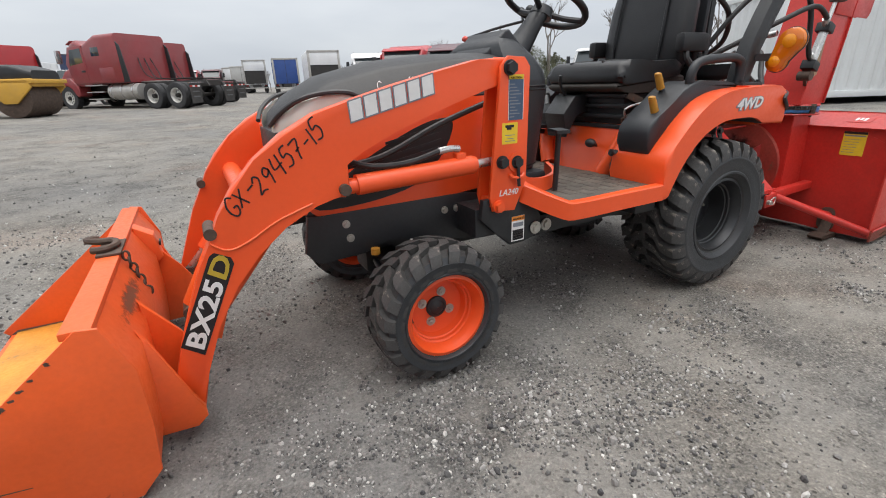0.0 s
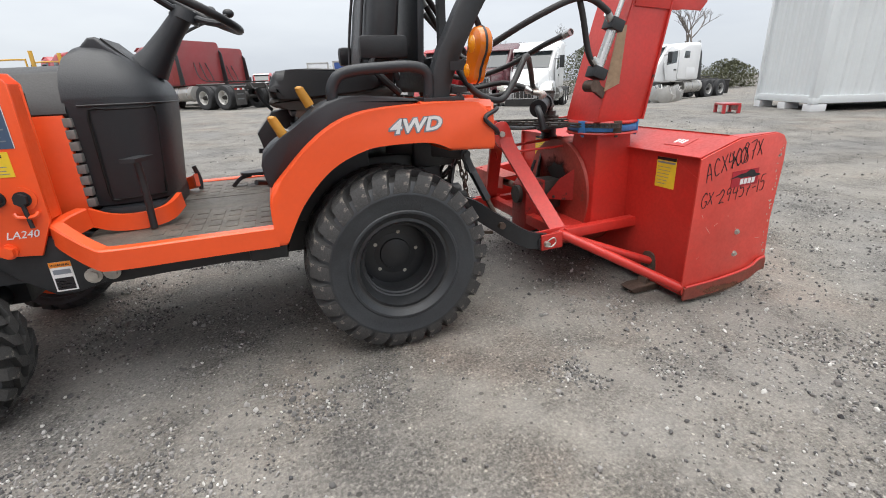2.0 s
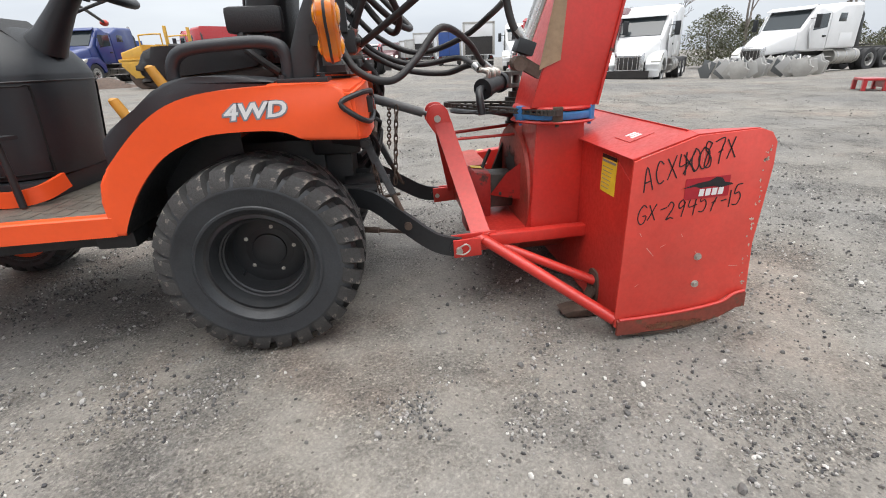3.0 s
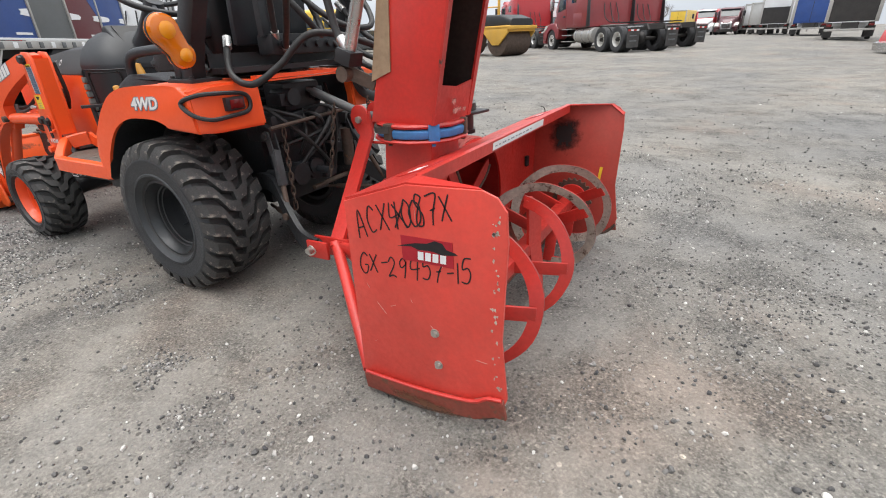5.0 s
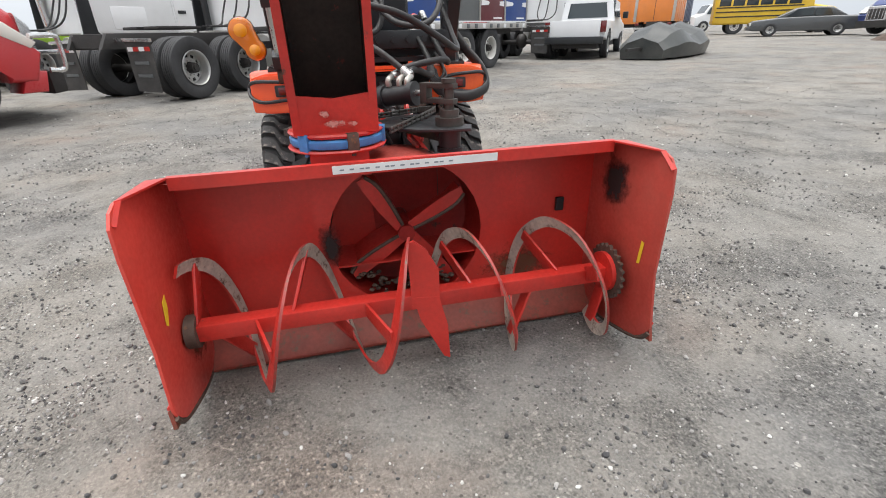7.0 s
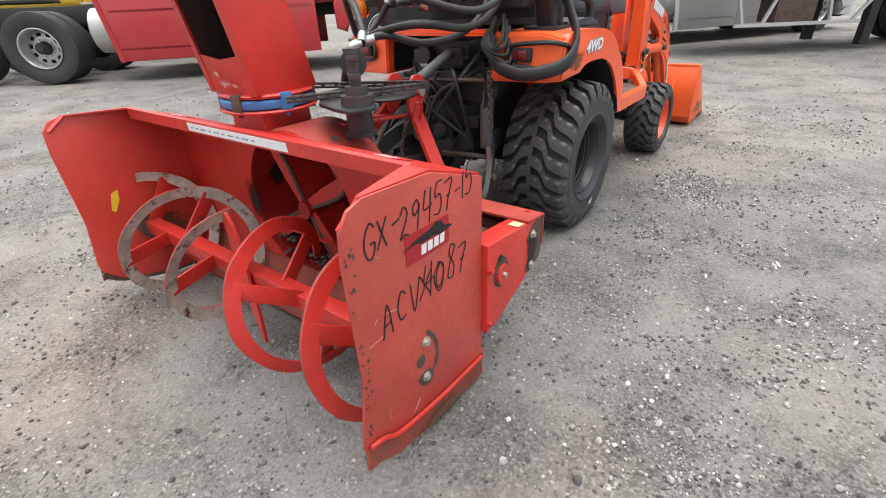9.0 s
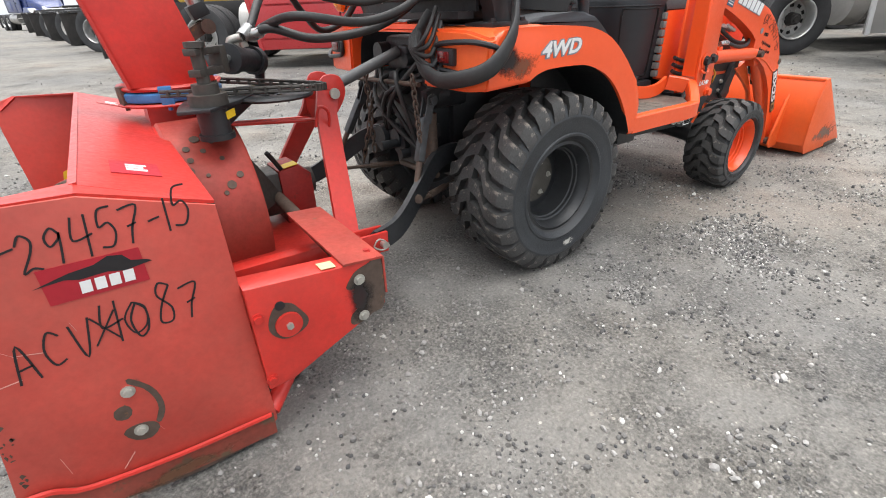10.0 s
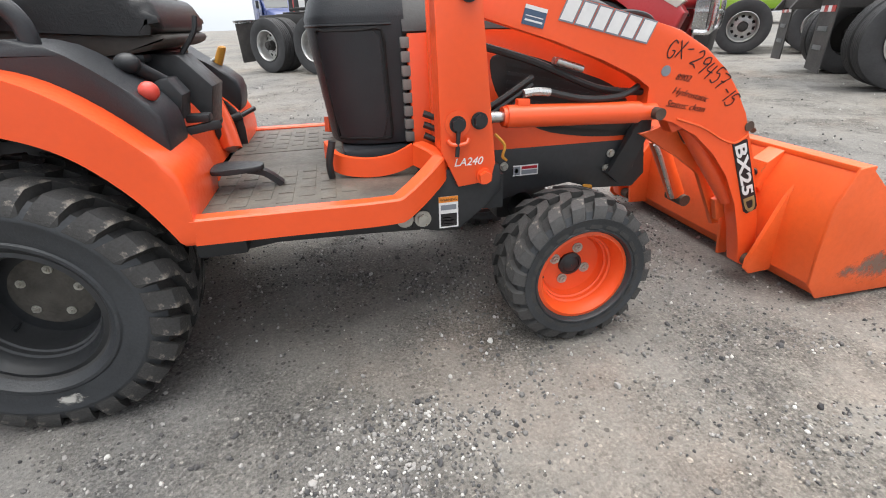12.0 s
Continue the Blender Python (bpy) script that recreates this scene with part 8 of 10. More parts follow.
bar(bm, (0.91, CY - 0.14, 0.90), (0.99, CY - 0.11, 0.86), 0.014, 0.04)
part("clevis", bm, RUSTY, SB)
# turning cylinder, its clevis, bracket and drive chain
bm = B()
prism(bm, [(1.135, 0.248), (1.06, 0.272), (0.96, 0.175), (0.86, 0.03), (0.80, -0.10), (0.94, -0.10), (1.09, 0.07), (1.12, 0.17)], 0.706, 0.716, 0.002, "z")
mb = part("motor_bracket", bm, BLACK, SB, "black greasy bracket plate")
bm = B()
tapered(bm, [[(1.06, 0.235, 0.704), (1.00, 0.20, 0.704), (0.84, 0.0, 0.704), (0.86, -0.06, 0.704), (1.05, 0.13, 0.704)],
             [(1.05, 0.225, 0.655), (1.01, 0.205, 0.655), (0.97, 0.155, 0.668), (0.97, 0.13, 0.668), (1.03, 0.165, 0.655)]])
part("bracket_web", bm, BLACK, mb)
part("pinion", rod(rod(B(), (1.045, 0.195, 0.635), (1.045, 0.195, 0.706), 0.040, 20), (1.045, 0.195, 0.625), (1.045, 0.195, 0.640), 0.047, 20), BLACK, mb)
part("gear", rod(rod(B(), (1.045, 0.195, 0.716), (1.045, 0.195, 0.745), 0.050, 22), (1.045, 0.195, 0.745), (1.045, 0.195, 0.770), 0.034, 18), GREASY, mb)
part("yellow_label", sheet(B(), [(1.015, 0.2195, 0.675), (0.985, 0.187, 0.678), (0.985, 0.188, 0.698), (1.015, 0.2215, 0.696)], 0.003), YELLOW_DECAL, mb)
bm = B()
rod(bm, (1.045, 0.195, 0.765), (1.045, 0.195, 0.868), 0.017, 14)
rod(bm, (1.045, 0.195, 0.858), (1.045, 0.195, 0.872), 0.026, 14)
bar(bm, (1.065, 0.213, 0.848), (0.985, 0.130, 0.848), 0.036, 0.018, bevel=0.003)
bar(bm, (1.065, 0.213, 0.797), (0.985, 0.130, 0.797), 0.036, 0.018, bevel=0.003)
bar(bm, (0.992, 0.137, 0.822), (0.972, 0.117, 0.822), 0.040, 0.070, bevel=0.004)
tm = part("turning_clevis", bm, GREASY, SB, "greasy clevis on its upright pin")
part("piston_rod", rod(B(), (0.975, 0.120, 0.822), (0.945, 0.090, 0.818), 0.011, 12), STEEL, tm)
bm = B()
rod(bm, (0.950, 0.095, 0.818), (0.850, -0.015, 0.798), 0.034, 20)
for a, b in (((0.952, 0.097, 0.818), (0.936, 0.079, 0.815)), ((0.864, 0.001, 0.801), (0.846, -0.019, 0.797))):
    rod(bm, a, b, 0.042, 20)
tc = part("turning_cylinder", bm, BLACK, SB, "black hydraulic turning cylinder")
bm = B()
tube(bm, [(0.850, -0.015, 0.80), (0.828, -0.05, 0.795), (0.822, -0.085, 0.765), (0.828, -0.10, 0.705)], 0.016, 10, 5)
part("mount_hook", bm, BLACK, tc)
for k, (x, y) in enumerate(((0.93, 0.07), (0.905, 0.045), (0.875, 0.01))):
    part("hose_fitting", tube(B(), [(x, y, 0.84), (x, y, 0.862), (x - 0.03, y + 0.02, 0.872)], 0.011, 10, 4), ZINC, tc)
bm = B()
path = [(CX - 0.03, CY - 0.155, 0.722), (CX - 0.10, CY - 0.12, 0.722), (0.74, 0.11, 0.722), (0.72, 0.16, 0.722), (0.76, 0.20, 0.722), (CX + 0.05, CY + 0.17, 0.722)]
for dz in (0.0, 0.012):
    tube(bm, [(x, y, z + dz) for x, y, z in path], 0.005, 8, 6)
q = curve_through(path, 12)
for i in range(len(q) - 1):
    rod(bm, q[i] + Vector((0, 0, -0.004)), q[i] + Vector((0, 0, 0.016)), 0.007, 6)
part("drive_chain", bm, GREASY, SB, "greasy roller drive chain")
bm = B()
rg = []
for r, z in ((0.055, 0.700), (0.118, 0.700), (0.122, 0.706), (0.118, 0.712), (0.055, 0.712), (0.055, 0.700)):
    rg.append([(0.845 + r * math.cos(2 * math.pi * i / 36), 0.10 + r * math.sin(2 * math.pi * i / 36), z) for i in range(36)])
tapered(bm, rg, False)
for k in range(5):
    a = 2 * math.pi * k / 5
    bar(bm, (0.845, 0.10, 0.706), (0.845 + 0.11 * math.cos(a), 0.10 + 0.11 * math.sin(a), 0.706), 0.02, 0.008)
part("sprocket", bm, BLACK, SB, "black spoked sprocket")

# hoses from the tractor to the blower
HOSES = (
    ((0.34, -0.10, 1.00), (0.46, -0.20, 1.22), (0.62, -0.28, 1.34), (0.80, -0.33, 1.26), (0.88, -0.34, 1.02), (0.925, CY - 0.15, 0.965)),
    ((0.34, -0.06, 0.96), (0.50, -0.18, 1.06), (0.66, -0.30, 1.16), (0.82, -0.35, 1.22), (0.93, -0.36, 1.18), (0.975, CY - 0.15, 1.135)),
    ((0.30, -0.30, 1.02), (0.36, -0.36, 0.90), (0.47, -0.36, 0.86), (0.56, -0.30, 0.92), (0.66, -0.22, 1.02), (0.78, -0.05, 0.98), (0.86, 0.06, 0.90), (0.90, 0.09, 0.872)),
    ((0.30, 0.20, 1.05), (0.40, 0.24, 0.95), (0.55, 0.24, 0.88), (0.72, 0.20, 0.86), (0.82, 0.12, 0.89), (0.875, 0.065, 0.872)),
    ((0.28, 0.26, 1.10), (0.42, 0.30, 0.96), (0.60, 0.30, 0.90), (0.78, 0.24, 0.92), (0.82, 0.10, 0.90), (0.845, 0.03, 0.872)),
    ((0.30, 0.34, 1.16), (0.44, 0.36, 1.02), (0.62, 0.34, 0.95), (0.80, 0.22, 1.00), (0.90, 0.05, 1.08), (0.92, -0.15, 1.12)),
    ((0.28, -0.02, 1.30), (0.40, 0.02, 1.16), (0.52, 0.10, 1.06), (0.58, 0.22, 1.05), (0.50, 0.30, 1.14), (0.36, 0.30, 1.28)),
    ((0.30, 0.05, 1.28), (0.42, 0.06, 1.10), (0.50, 0.0, 1.02), (0.52, -0.10, 1.08), (0.44, -0.16, 1.20), (0.32, -0.14, 1.30)),
)
for k, h in enumerate(HOSES):
    HS = thing("hydraulic_hose", "black hydraulic hose looped between tractor and blower", "hose", h[0], "hydraulic hoses")
    bm = B()
    tube(bm, h, 0.0125, 10, 8)
    part("hose_body", bm, HOSE, HS)
    for e, d in ((h[0], h[1]), (h[-1], h[-2])):
        a, b = Vector(e), Vector(d)
        bm = B()
        rod(bm, a, a + (b - a).normalized() * 0.045, 0.016, 10)
        part("ferrule", bm, STEEL, HS)
bm = B()
block(bm, 0.27, 0.36, -0.14, 0.38, 0.95, 1.03, 0.012)
for k in range(7):
    rod(bm, (0.34, -0.10 + 0.07 * k, 0.99), (0.375, -0.10 + 0.07 * k, 0.99), 0.014, 10)
block(bm, 0.29, 0.35, -0.16, 0.36, 1.28, 1.33, 0.01)
bar(bm, (0.32, 0.36, 1.02), (0.32, 0.36, 1.30), 0.03, 0.03, (1, 0, 0))
bar(bm, (0.32, -0.14, 1.02), (0.32, -0.14, 1.30), 0.03, 0.03, (1, 0, 0))
part("remote_valve", bm, BLACK, TR, "black remote hydraulic valve bank")


# ---- parked trucks and the rest of the yard ----
TRUCK_RED = surface("truck_red", (0.42, 0.014, 0.020), 0.3, var=0.08, scale=1.2, dust=0.05, coat=0.5, bump=0.005)
TRUCK_DARKRED = surface("truck_dark_red", (0.24, 0.016, 0.022), 0.35, var=0.15, scale=1.0, dust=0.12, coat=0.4, bump=0.005)
TRUCK_MAROON = surface("truck_maroon", (0.085, 0.012, 0.022), 0.3, var=0.1, scale=1.2, dust=0.08, coat=0.5, bump=0.005)
TRUCK_WHITE = surface("truck_white", (0.74, 0.75, 0.76), 0.35, var=0.05, scale=1.5, dust=0.10, dust_col=(0.45, 0.43, 0.40), coat=0.4, bump=0.005)
TRUCK_SILVER = surface("truck_pale_silver", (0.46, 0.46, 0.45), 0.38, 0.25, var=0.08, scale=1.5, dust=0.18, coat=0.2, bump=0.005)
TRUCK_LIME = surface("truck_lime_green", (0.24, 0.42, 0.02), 0.4, var=0.08, scale=2, dust=0.06, coat=0.3, bump=0.005)
TRUCK_BLUE = surface("truck_blue", (0.012, 0.035, 0.17), 0.35, var=0.1, scale=1.5, dust=0.08, coat=0.4, bump=0.005)
TRUCK_YELLOW = surface("truck_yellow", (0.72, 0.47, 0.03), 0.4, var=0.08, scale=1.5, dust=0.08, coat=0.3, bump=0.005)
TRUCK_DARK = surface("truck_dark_green", (0.012, 0.022, 0.022), 0.35, var=0.1, scale=1.5, dust=0.08, coat=0.4, bump=0.005)
TRUCK_ORANGE = surface("truck_orange", (0.66, 0.19, 0.02), 0.4, var=0.08, scale=1.5, dust=0.1, coat=0.3, bump=0.005)
CHROME = surface("dull_chrome", (0.62, 0.62, 0.62), 0.22, 0.95, var=0.1, scale=8, bump=0.01)
ALLOY = surface("alloy_rim", (0.52, 0.52, 0.51), 0.35, 0.7, var=0.15, scale=6, second=(0.22, 0.15, 0.10), second_amount=-0.05, bump=0.02)
WHITE_RIM = surface("white_rim", (0.62, 0.61, 0.58), 0.45, var=0.1, scale=6, dust=0.15, second=(0.25, 0.14, 0.08), second_amount=-0.06, bump=0.02)
TRUCK_TYRE = surface("truck_tyre", (0.026, 0.027, 0.030), 0.75, var=0.2, scale=4, dust=0.16, dust_col=(0.15, 0.145, 0.14), bump=0.05)
CHASSIS = surface("greasy_chassis", (0.020, 0.019, 0.019), 0.6, var=0.3, scale=3, dust=0.16, dust_col=(0.12, 0.10, 0.085), bump=0.04)
FLAP = surface("mudflap_rubber", (0.022, 0.022, 0.024), 0.65, var=0.2, scale=5, dust=0.15, bump=0.03)
TANK = surface("dull_aluminium", (0.46, 0.45, 0.43), 0.42, 0.5, var=0.15, scale=3, dust=0.22, bump=0.02)
REFLECT_RED = surface("red_reflector", (0.42, 0.02, 0.015), 0.3, var=0.05)
CONTAINER_WHITE = surface("container_white_paint", (0.66, 0.69, 0.70), 0.5, var=0.04, scale=0.8, dust=0.10, second=(0.40, 0.24, 0.14), second_amount=-0.11, bump=0.01)
NAVY = surface("container_navy", (0.014, 0.030, 0.085), 0.45, var=0.12, scale=2, dust=0.07, bump=0.01)
COBALT = surface("container_cobalt", (0.010, 0.055, 0.24), 0.45, var=0.12, scale=2, dust=0.07, bump=0.01)
WINE = surface("container_wine_red", (0.115, 0.016, 0.024), 0.45, var=0.12, scale=2, dust=0.08, bump=0.01)
SLATE = surface("container_slate", (0.10, 0.11, 0.115), 0.5, var=0.1, scale=2, dust=0.1, bump=0.01)
MACHINE_YELLOW = surface("machine_yellow", (0.60, 0.33, 0.03), 0.5, var=0.12, scale=2, dust=0.15, second=(0.16, 0.09, 0.04), second_amount=-0.04, bump=0.02)
TARP = surface("grey_tarpaulin", (0.026, 0.031, 0.031), 0.34, var=0.2, scale=2.5, dust=0.12, bump=0.03)
SEDAN_GREY = surface("car_grey", (0.075, 0.080, 0.085), 0.28, 0.4, var=0.06, scale=1.5, dust=0.08, coat=0.5, bump=0.004)
BARK = surface("bare_twigs", (0.16, 0.14, 0.125), 0.9, var=0.2, scale=2)
LEAF = surface("evergreen_leaf", (0.085, 0.090, 0.045), 0.7, var=0.4, scale=3)


def shaped(name, bm, mat, parent, label="", smooth=40):
    """One mesh under a turned thing, in that thing's own axes."""
    ob = new(name, mesh_of(name, bm, mat, smooth))
    ob.parent = parent
    return tagged(ob, label) if label else ob


def parked(name, label, category, x, y, heading, group="", lift=0.0):
    """A thing standing on the yard, its +x turned to the heading (dx, dy)."""
    ob = tagged(new(name), label, category, group)
    ob.matrix_world = Matrix.Translation((x, y, lie(x, y) + lift)) @ Matrix.Rotation(math.atan2(heading[1], heading[0]), 4, "Z")
    return ob


def rounded_ring(x, hw, z0, z1, r, k=3):
    pts = []
    for cy, cz, a0 in ((hw - r, z1 - r, 0), (-hw + r, z1 - r, 90), (-hw + r * 0.5, z0 + r * 0.5, 180), (hw - r * 0.5, z0 + r * 0.5, 270)):
        rr = r if a0 < 180 else r * 0.5
        for i in range(k + 1):
            a = radians(a0 + 90 * i / k)
            pts.append((x, cy + rr * math.cos(a), cz + rr * math.sin(a)))
    return pts


def loft(bm, rows):
    return tapered(bm, [rounded_ring(*r) for r in rows])


def tread_profile(r, w, rim):
    h = w / 2
    pts = [(rim, -h * 0.72), (rim + 0.03, -h * 0.86), (rim + (r - rim) * 0.45, -h), (r - 0.035, -h * 0.97), (r - 0.006, -h * 0.88)]
    for y in (-0.55, -0.2, 0.2, 0.55):
        pts += [(r, h * (y - 0.14)), (r, h * (y - 0.04)), (r - 0.016, h * (y - 0.03)), (r - 0.016, h * (y + 0.03)), (r, h * (y + 0.04)), (r, h * (y + 0.14))]
    return pts + [(a, -b) for a, b in pts[4::-1]]


def truck_wheel_meshes(rim_mat, dished):
    tyre = mesh_of("truck_tyre", turned(B(), tread_profile(0.52, 0.27, 0.285), 36), TRUCK_TYRE, 35)
    bm = B()
    turned(bm, [(0.283, 0.105), (0.298, 0.118), (0.298, 0.128), (0.286, 0.132), (0.268, 0.110), (0.262, 0.02 if not dished else -0.05), (0.262, -0.11)], 36)
    # the wheel disc, with ten hand holes
    y = -0.045 if dished else 0.105
    s = 1 if dished else -1
    rr = ((0.262, y - 0.02 * s), (0.225, y), (0.175, y + 0.006 * s), (0.145, y + 0.012 * s), (0.10, y + 0.012 * s))
    n = 40
    rings = [[bm.verts.new((r * math.cos(2 * math.pi * i / n), yy, r * math.sin(2 * math.pi * i / n))) for i in range(n)] for r, yy in rr]
    for j, (a, b) in enumerate(zip(rings, rings[1:])):
        for i in range(n):
            if not (j == 1 and i % 4 < 2):
                bm.faces.new((a[i], a[(i + 1) % n], b[(i + 1) % n], b[i]))
    for i in range(10):
        a = 2 * math.pi * i / 10
        c = Vector((0.125 * math.cos(a), y + 0.012 * s, 0.125 * math.sin(a)))
        rod(bm, c, c + Vector((0, 0.035, 0)), 0.015, 6)
    rim = mesh_of("truck_rim", bm, rim_mat, 40)
    bm = B()
    if dished:
        rod(bm, (0, y, 0), (0, 0.10, 0), 0.095, 16, 0.082)
        rod(bm, (0, 0.10, 0), (0, 0.13, 0), 0.055, 12)
    else:
        rod(bm, (0, y - 0.01, 0), (0, 0.16, 0), 0.085, 16, 0.07)
    bmesh.ops.create_circle(bm, cap_ends=True, segments=20, radius=0.25, matrix=Matrix.Translation((0, y - 0.07, 0)) @ Matrix.Rotation(math.pi / 2, 4, "X"))
    hub = mesh_of("truck_hub", bm, [CHASSIS], 40)
    return tyre, rim, hub


WHEELSETS = {}


def truck_wheel(parent, x, y, side, rim_mat, dished, inner=True):
    """A wheel whose face looks to side (1: +y); dished drive wheels carry an inner twin."""
    key = (rim_mat.name, dished)
    if key not in WHEELSETS:
        WHEELSETS[key] = truck_wheel_meshes(rim_mat, dished)
    tyre, rim, hub = WHEELSETS[key]
    turn = Matrix.Identity(4) if side > 0 else Matrix.Rotation(math.pi, 4, "Z")
    w = placed("wheel", tyre, parent, Matrix.Translation((x, y, 0.515)) @ turn)
    placed("rim", rim, w, Matrix.Identity(4))
    placed("hub", hub, w, Matrix.Identity(4))
    if inner:
        placed("inner_wheel", tyre, parent, Matrix.Translation((x, y - side * 0.32, 0.515)) @ turn)


def semi_truck(label, x, y, heading, paint, skirt=None, rim=ALLOY, front_rim=None, wb=5.8, roof=3.45, chassis=CHASSIS, hood_mat=None,
               square=False, flap_strip=True, damaged=False, stacks=True, far=False, guard=False):
    """A bonneted road tractor with a sleeper: origin between the two drive axles, +x ahead, +y its near side."""
    T = parked("semi_truck", label, "truck", x, y, heading, "parked trucks")
    hood_mat, front_rim = hood_mat or paint, front_rim or rim
    for s in (1, -1):
        shaped("frame_rail", prism(B(), [(-1.75, 0.86), (-1.6, 1.10), (6.9, 1.08), (7.0, 0.8), (2, 0.82)], s * 0.36, s * 0.45, 0.01), chassis, T)
        for ax in (-0.65, 0.65):
            truck_wheel(T, ax, s * 1.06, s, rim, True)
        truck_wheel(T, wb, s * 1.03, s, front_rim, False, False)
        flap = shaped("mudflap", prism(B(), [(s * 0.66, 0.20), (s * 1.2, 0.18), (s * 1.22, 0.95), (s * 0.64, 0.97)], -1.48, -1.465, axis="x"), FLAP, T)
        if flap_strip:
            for i in range(4):
                shaped("reflective_strip", block(B(), -1.487, -1.481, s * (0.68 + 0.13 * i), s * (0.68 + 0.13 * i + 0.12), 0.82, 0.885), (TRUCK_WHITE, REFLECT_RED)[i % 2], flap)
            for z in (0.62, 0.42):
                shaped("mark", block(B(), -1.486, -1.481, s * 0.76, s * 1.10, z, z + 0.05, 0.008), SLATE, flap)
        shaped("flap_hanger", bar(B(), (-1.48, s * 0.4, 1.0), (-1.48, s * 1.24, 0.98), 0.06, 0.05), CHROME if flap_strip else CHASSIS, T)
        # quarter guards, tank, steps
        tank = shaped("fuel_tank", rod(B(), (1.45, s * 0.88, 0.72), (3.2, s * 0.88, 0.72), 0.33, 24), TANK, T)
        for sx in (1.75, 2.4, 3.0):
            shaped("tank_strap", turned_x(B(), sx, s * 0.88, 0.72, 0.336, 0.06), CHROME, tank)
        if skirt:
            for i, (a, b) in enumerate(((1.72, 3.32), (3.34, 4.25), (4.27, 4.9))):
                lean = 0.02 * (1 - i * 0.3)
                sk = shaped("side_fairing", prism(B(), [(a + (0.04 if i == 0 else 0), 0.27), (b, 0.29), (b, 1.16), (a - (0.06 if i == 0 else 0), 1.16)], s * 1.185, s * (1.225 + lean), 0.02), skirt, T)
                shaped("fairing_rib", bar(B(), (a + 0.1, s * 1.235, 0.98), (b - 0.06, s * 1.235, 0.99), 0.02, 0.035), skirt, sk)
                shaped("fairing_rib", bar(B(), (a + 0.1, s * 1.235, 0.45), (b - 0.06, s * 1.235, 0.46), 0.02, 0.035), skirt, sk)
            shaped("fairing_edge", bar(B(), (1.68, s * 1.24, 1.15), (1.8, s * 1.24, 0.26), 0.03, 0.07), TRUCK_WHITE if skirt is TRUCK_SILVER else skirt, T)
        else:
            for z in (0.42, 0.72, 1.0):
                shaped("cab_step", block(B(), 3.45, 4.5, s * 0.95, s * 1.2, z, z + 0.05, 0.01), TANK, T)
    for cx in (-1.6, 0.0, 1.3, 3.6):
        shaped("crossmember", block(B(), cx - 0.05, cx + 0.05, -0.37, 0.37, 0.88, 1.06), CHASSIS, T)
    for ax in (-0.65, 0.65, wb):
        axle = shaped("axle", rod(B(), (ax, -1.0, 0.515), (ax, 1.0, 0.515), 0.075, 12), CHASSIS, T)
        if ax < 2:
            shaped("differential", ball(B(), (ax, 0, 0.55), 0.24, (1, 0.8, 1)), CHASSIS, axle)
    fifth = B()
    prism(fifth, [(-0.62, 0.10), (-0.62, 0.46), (-0.2, 0.48), (0.42, 0.36), (0.42, -0.36), (-0.2, -0.48), (-0.62, -0.46), (-0.62, -0.10), (-0.1, -0.06), (-0.1, 0.06)], 1.16, 1.21, 0.008, axis="z")
    shaped("fifth_wheel", fifth, CHASSIS, T)
    shaped("deck_plate", block(B(), 1.1, 2.0, -0.45, 0.45, 1.10, 1.14, 0.01), TANK, T)
    for s in (-0.3, 0.0, 0.3):
        bm = B()
        tube(bm, [(2.05, s, 2.1), (1.8, s * 1.2, 1.5), (1.5, s * 0.7, 1.25), (0.9, s * 0.3, 1.22)], 0.022, 6, 5)
        shaped("air_line", bm, HOSE, T)
    # sleeper, cab and bonnet
    h = 0.02
    sleeper = shaped("sleeper", loft(B(), [(2.05, 1.20, 1.10, roof - 0.25, 0.16), (2.10, 1.23, 1.08, roof, 0.18), (3.3, 1.23, 1.08, roof - 0.02, 0.18), (4.05, 1.22, 1.08, roof - 0.32, 0.2)]), paint, T)
    cab = shaped("cab", loft(B(), [(4.07, 1.20, 1.02, roof - 0.38, 0.18), (4.6, 1.17, 1.0, max(2.9, roof - 0.75), 0.18), (4.95, 1.13, 1.0, 2.80, 0.16), (5.45, 1.02, 1.02, 1.98, 0.14), (5.6, 0.96, 1.05, 1.85, 0.12)]), paint, T)
    shaped("windshield", sheet(B(), [(5.0, 0.96, 2.745), (5.0, -0.96, 2.745), (5.475, -0.88, 1.985), (5.475, 0.88, 1.985)], 0.03), GLASS, cab)
    shaped("visor", prism(B(), [(4.93, 2.84), (5.22, 2.73), (5.22, 2.77), (4.93, 2.9)], -1.05, 1.05, 0.008), hood_mat, cab)
    for s in (1, -1):
        door = shaped("door", prism(B(), [(4.12, 1.12), (5.05, 1.12), (5.32, 1.95), (4.98, 2.62), (4.12, 2.66)], s * 1.168, s * 1.212, 0.012), paint, cab)
        shaped("door_window", prism(B(), [(4.22, 1.98), (5.1, 1.86), (4.9, 2.5), (4.22, 2.55)], s * 1.19, s * 1.219), GLASS, door)
        shaped("door_handle", block(B(), 4.2, 4.42, s * 1.2, s * 1.24, 1.58, 1.66, 0.012), BLACK, door)
        shaped("luggage_door", prism(B(), [(2.45, 1.2), (3.3, 1.2), (3.3, 1.72), (2.45, 1.72)], s * 1.215, s * 1.24, 0.012), paint, sleeper)
        shaped("bunk_window", prism(B(), [(3.1, 2.2), (3.6, 2.2), (3.55, 2.55), (3.1, 2.55)], s * 1.21, s * 1.238, 0.005), GLASS, sleeper)
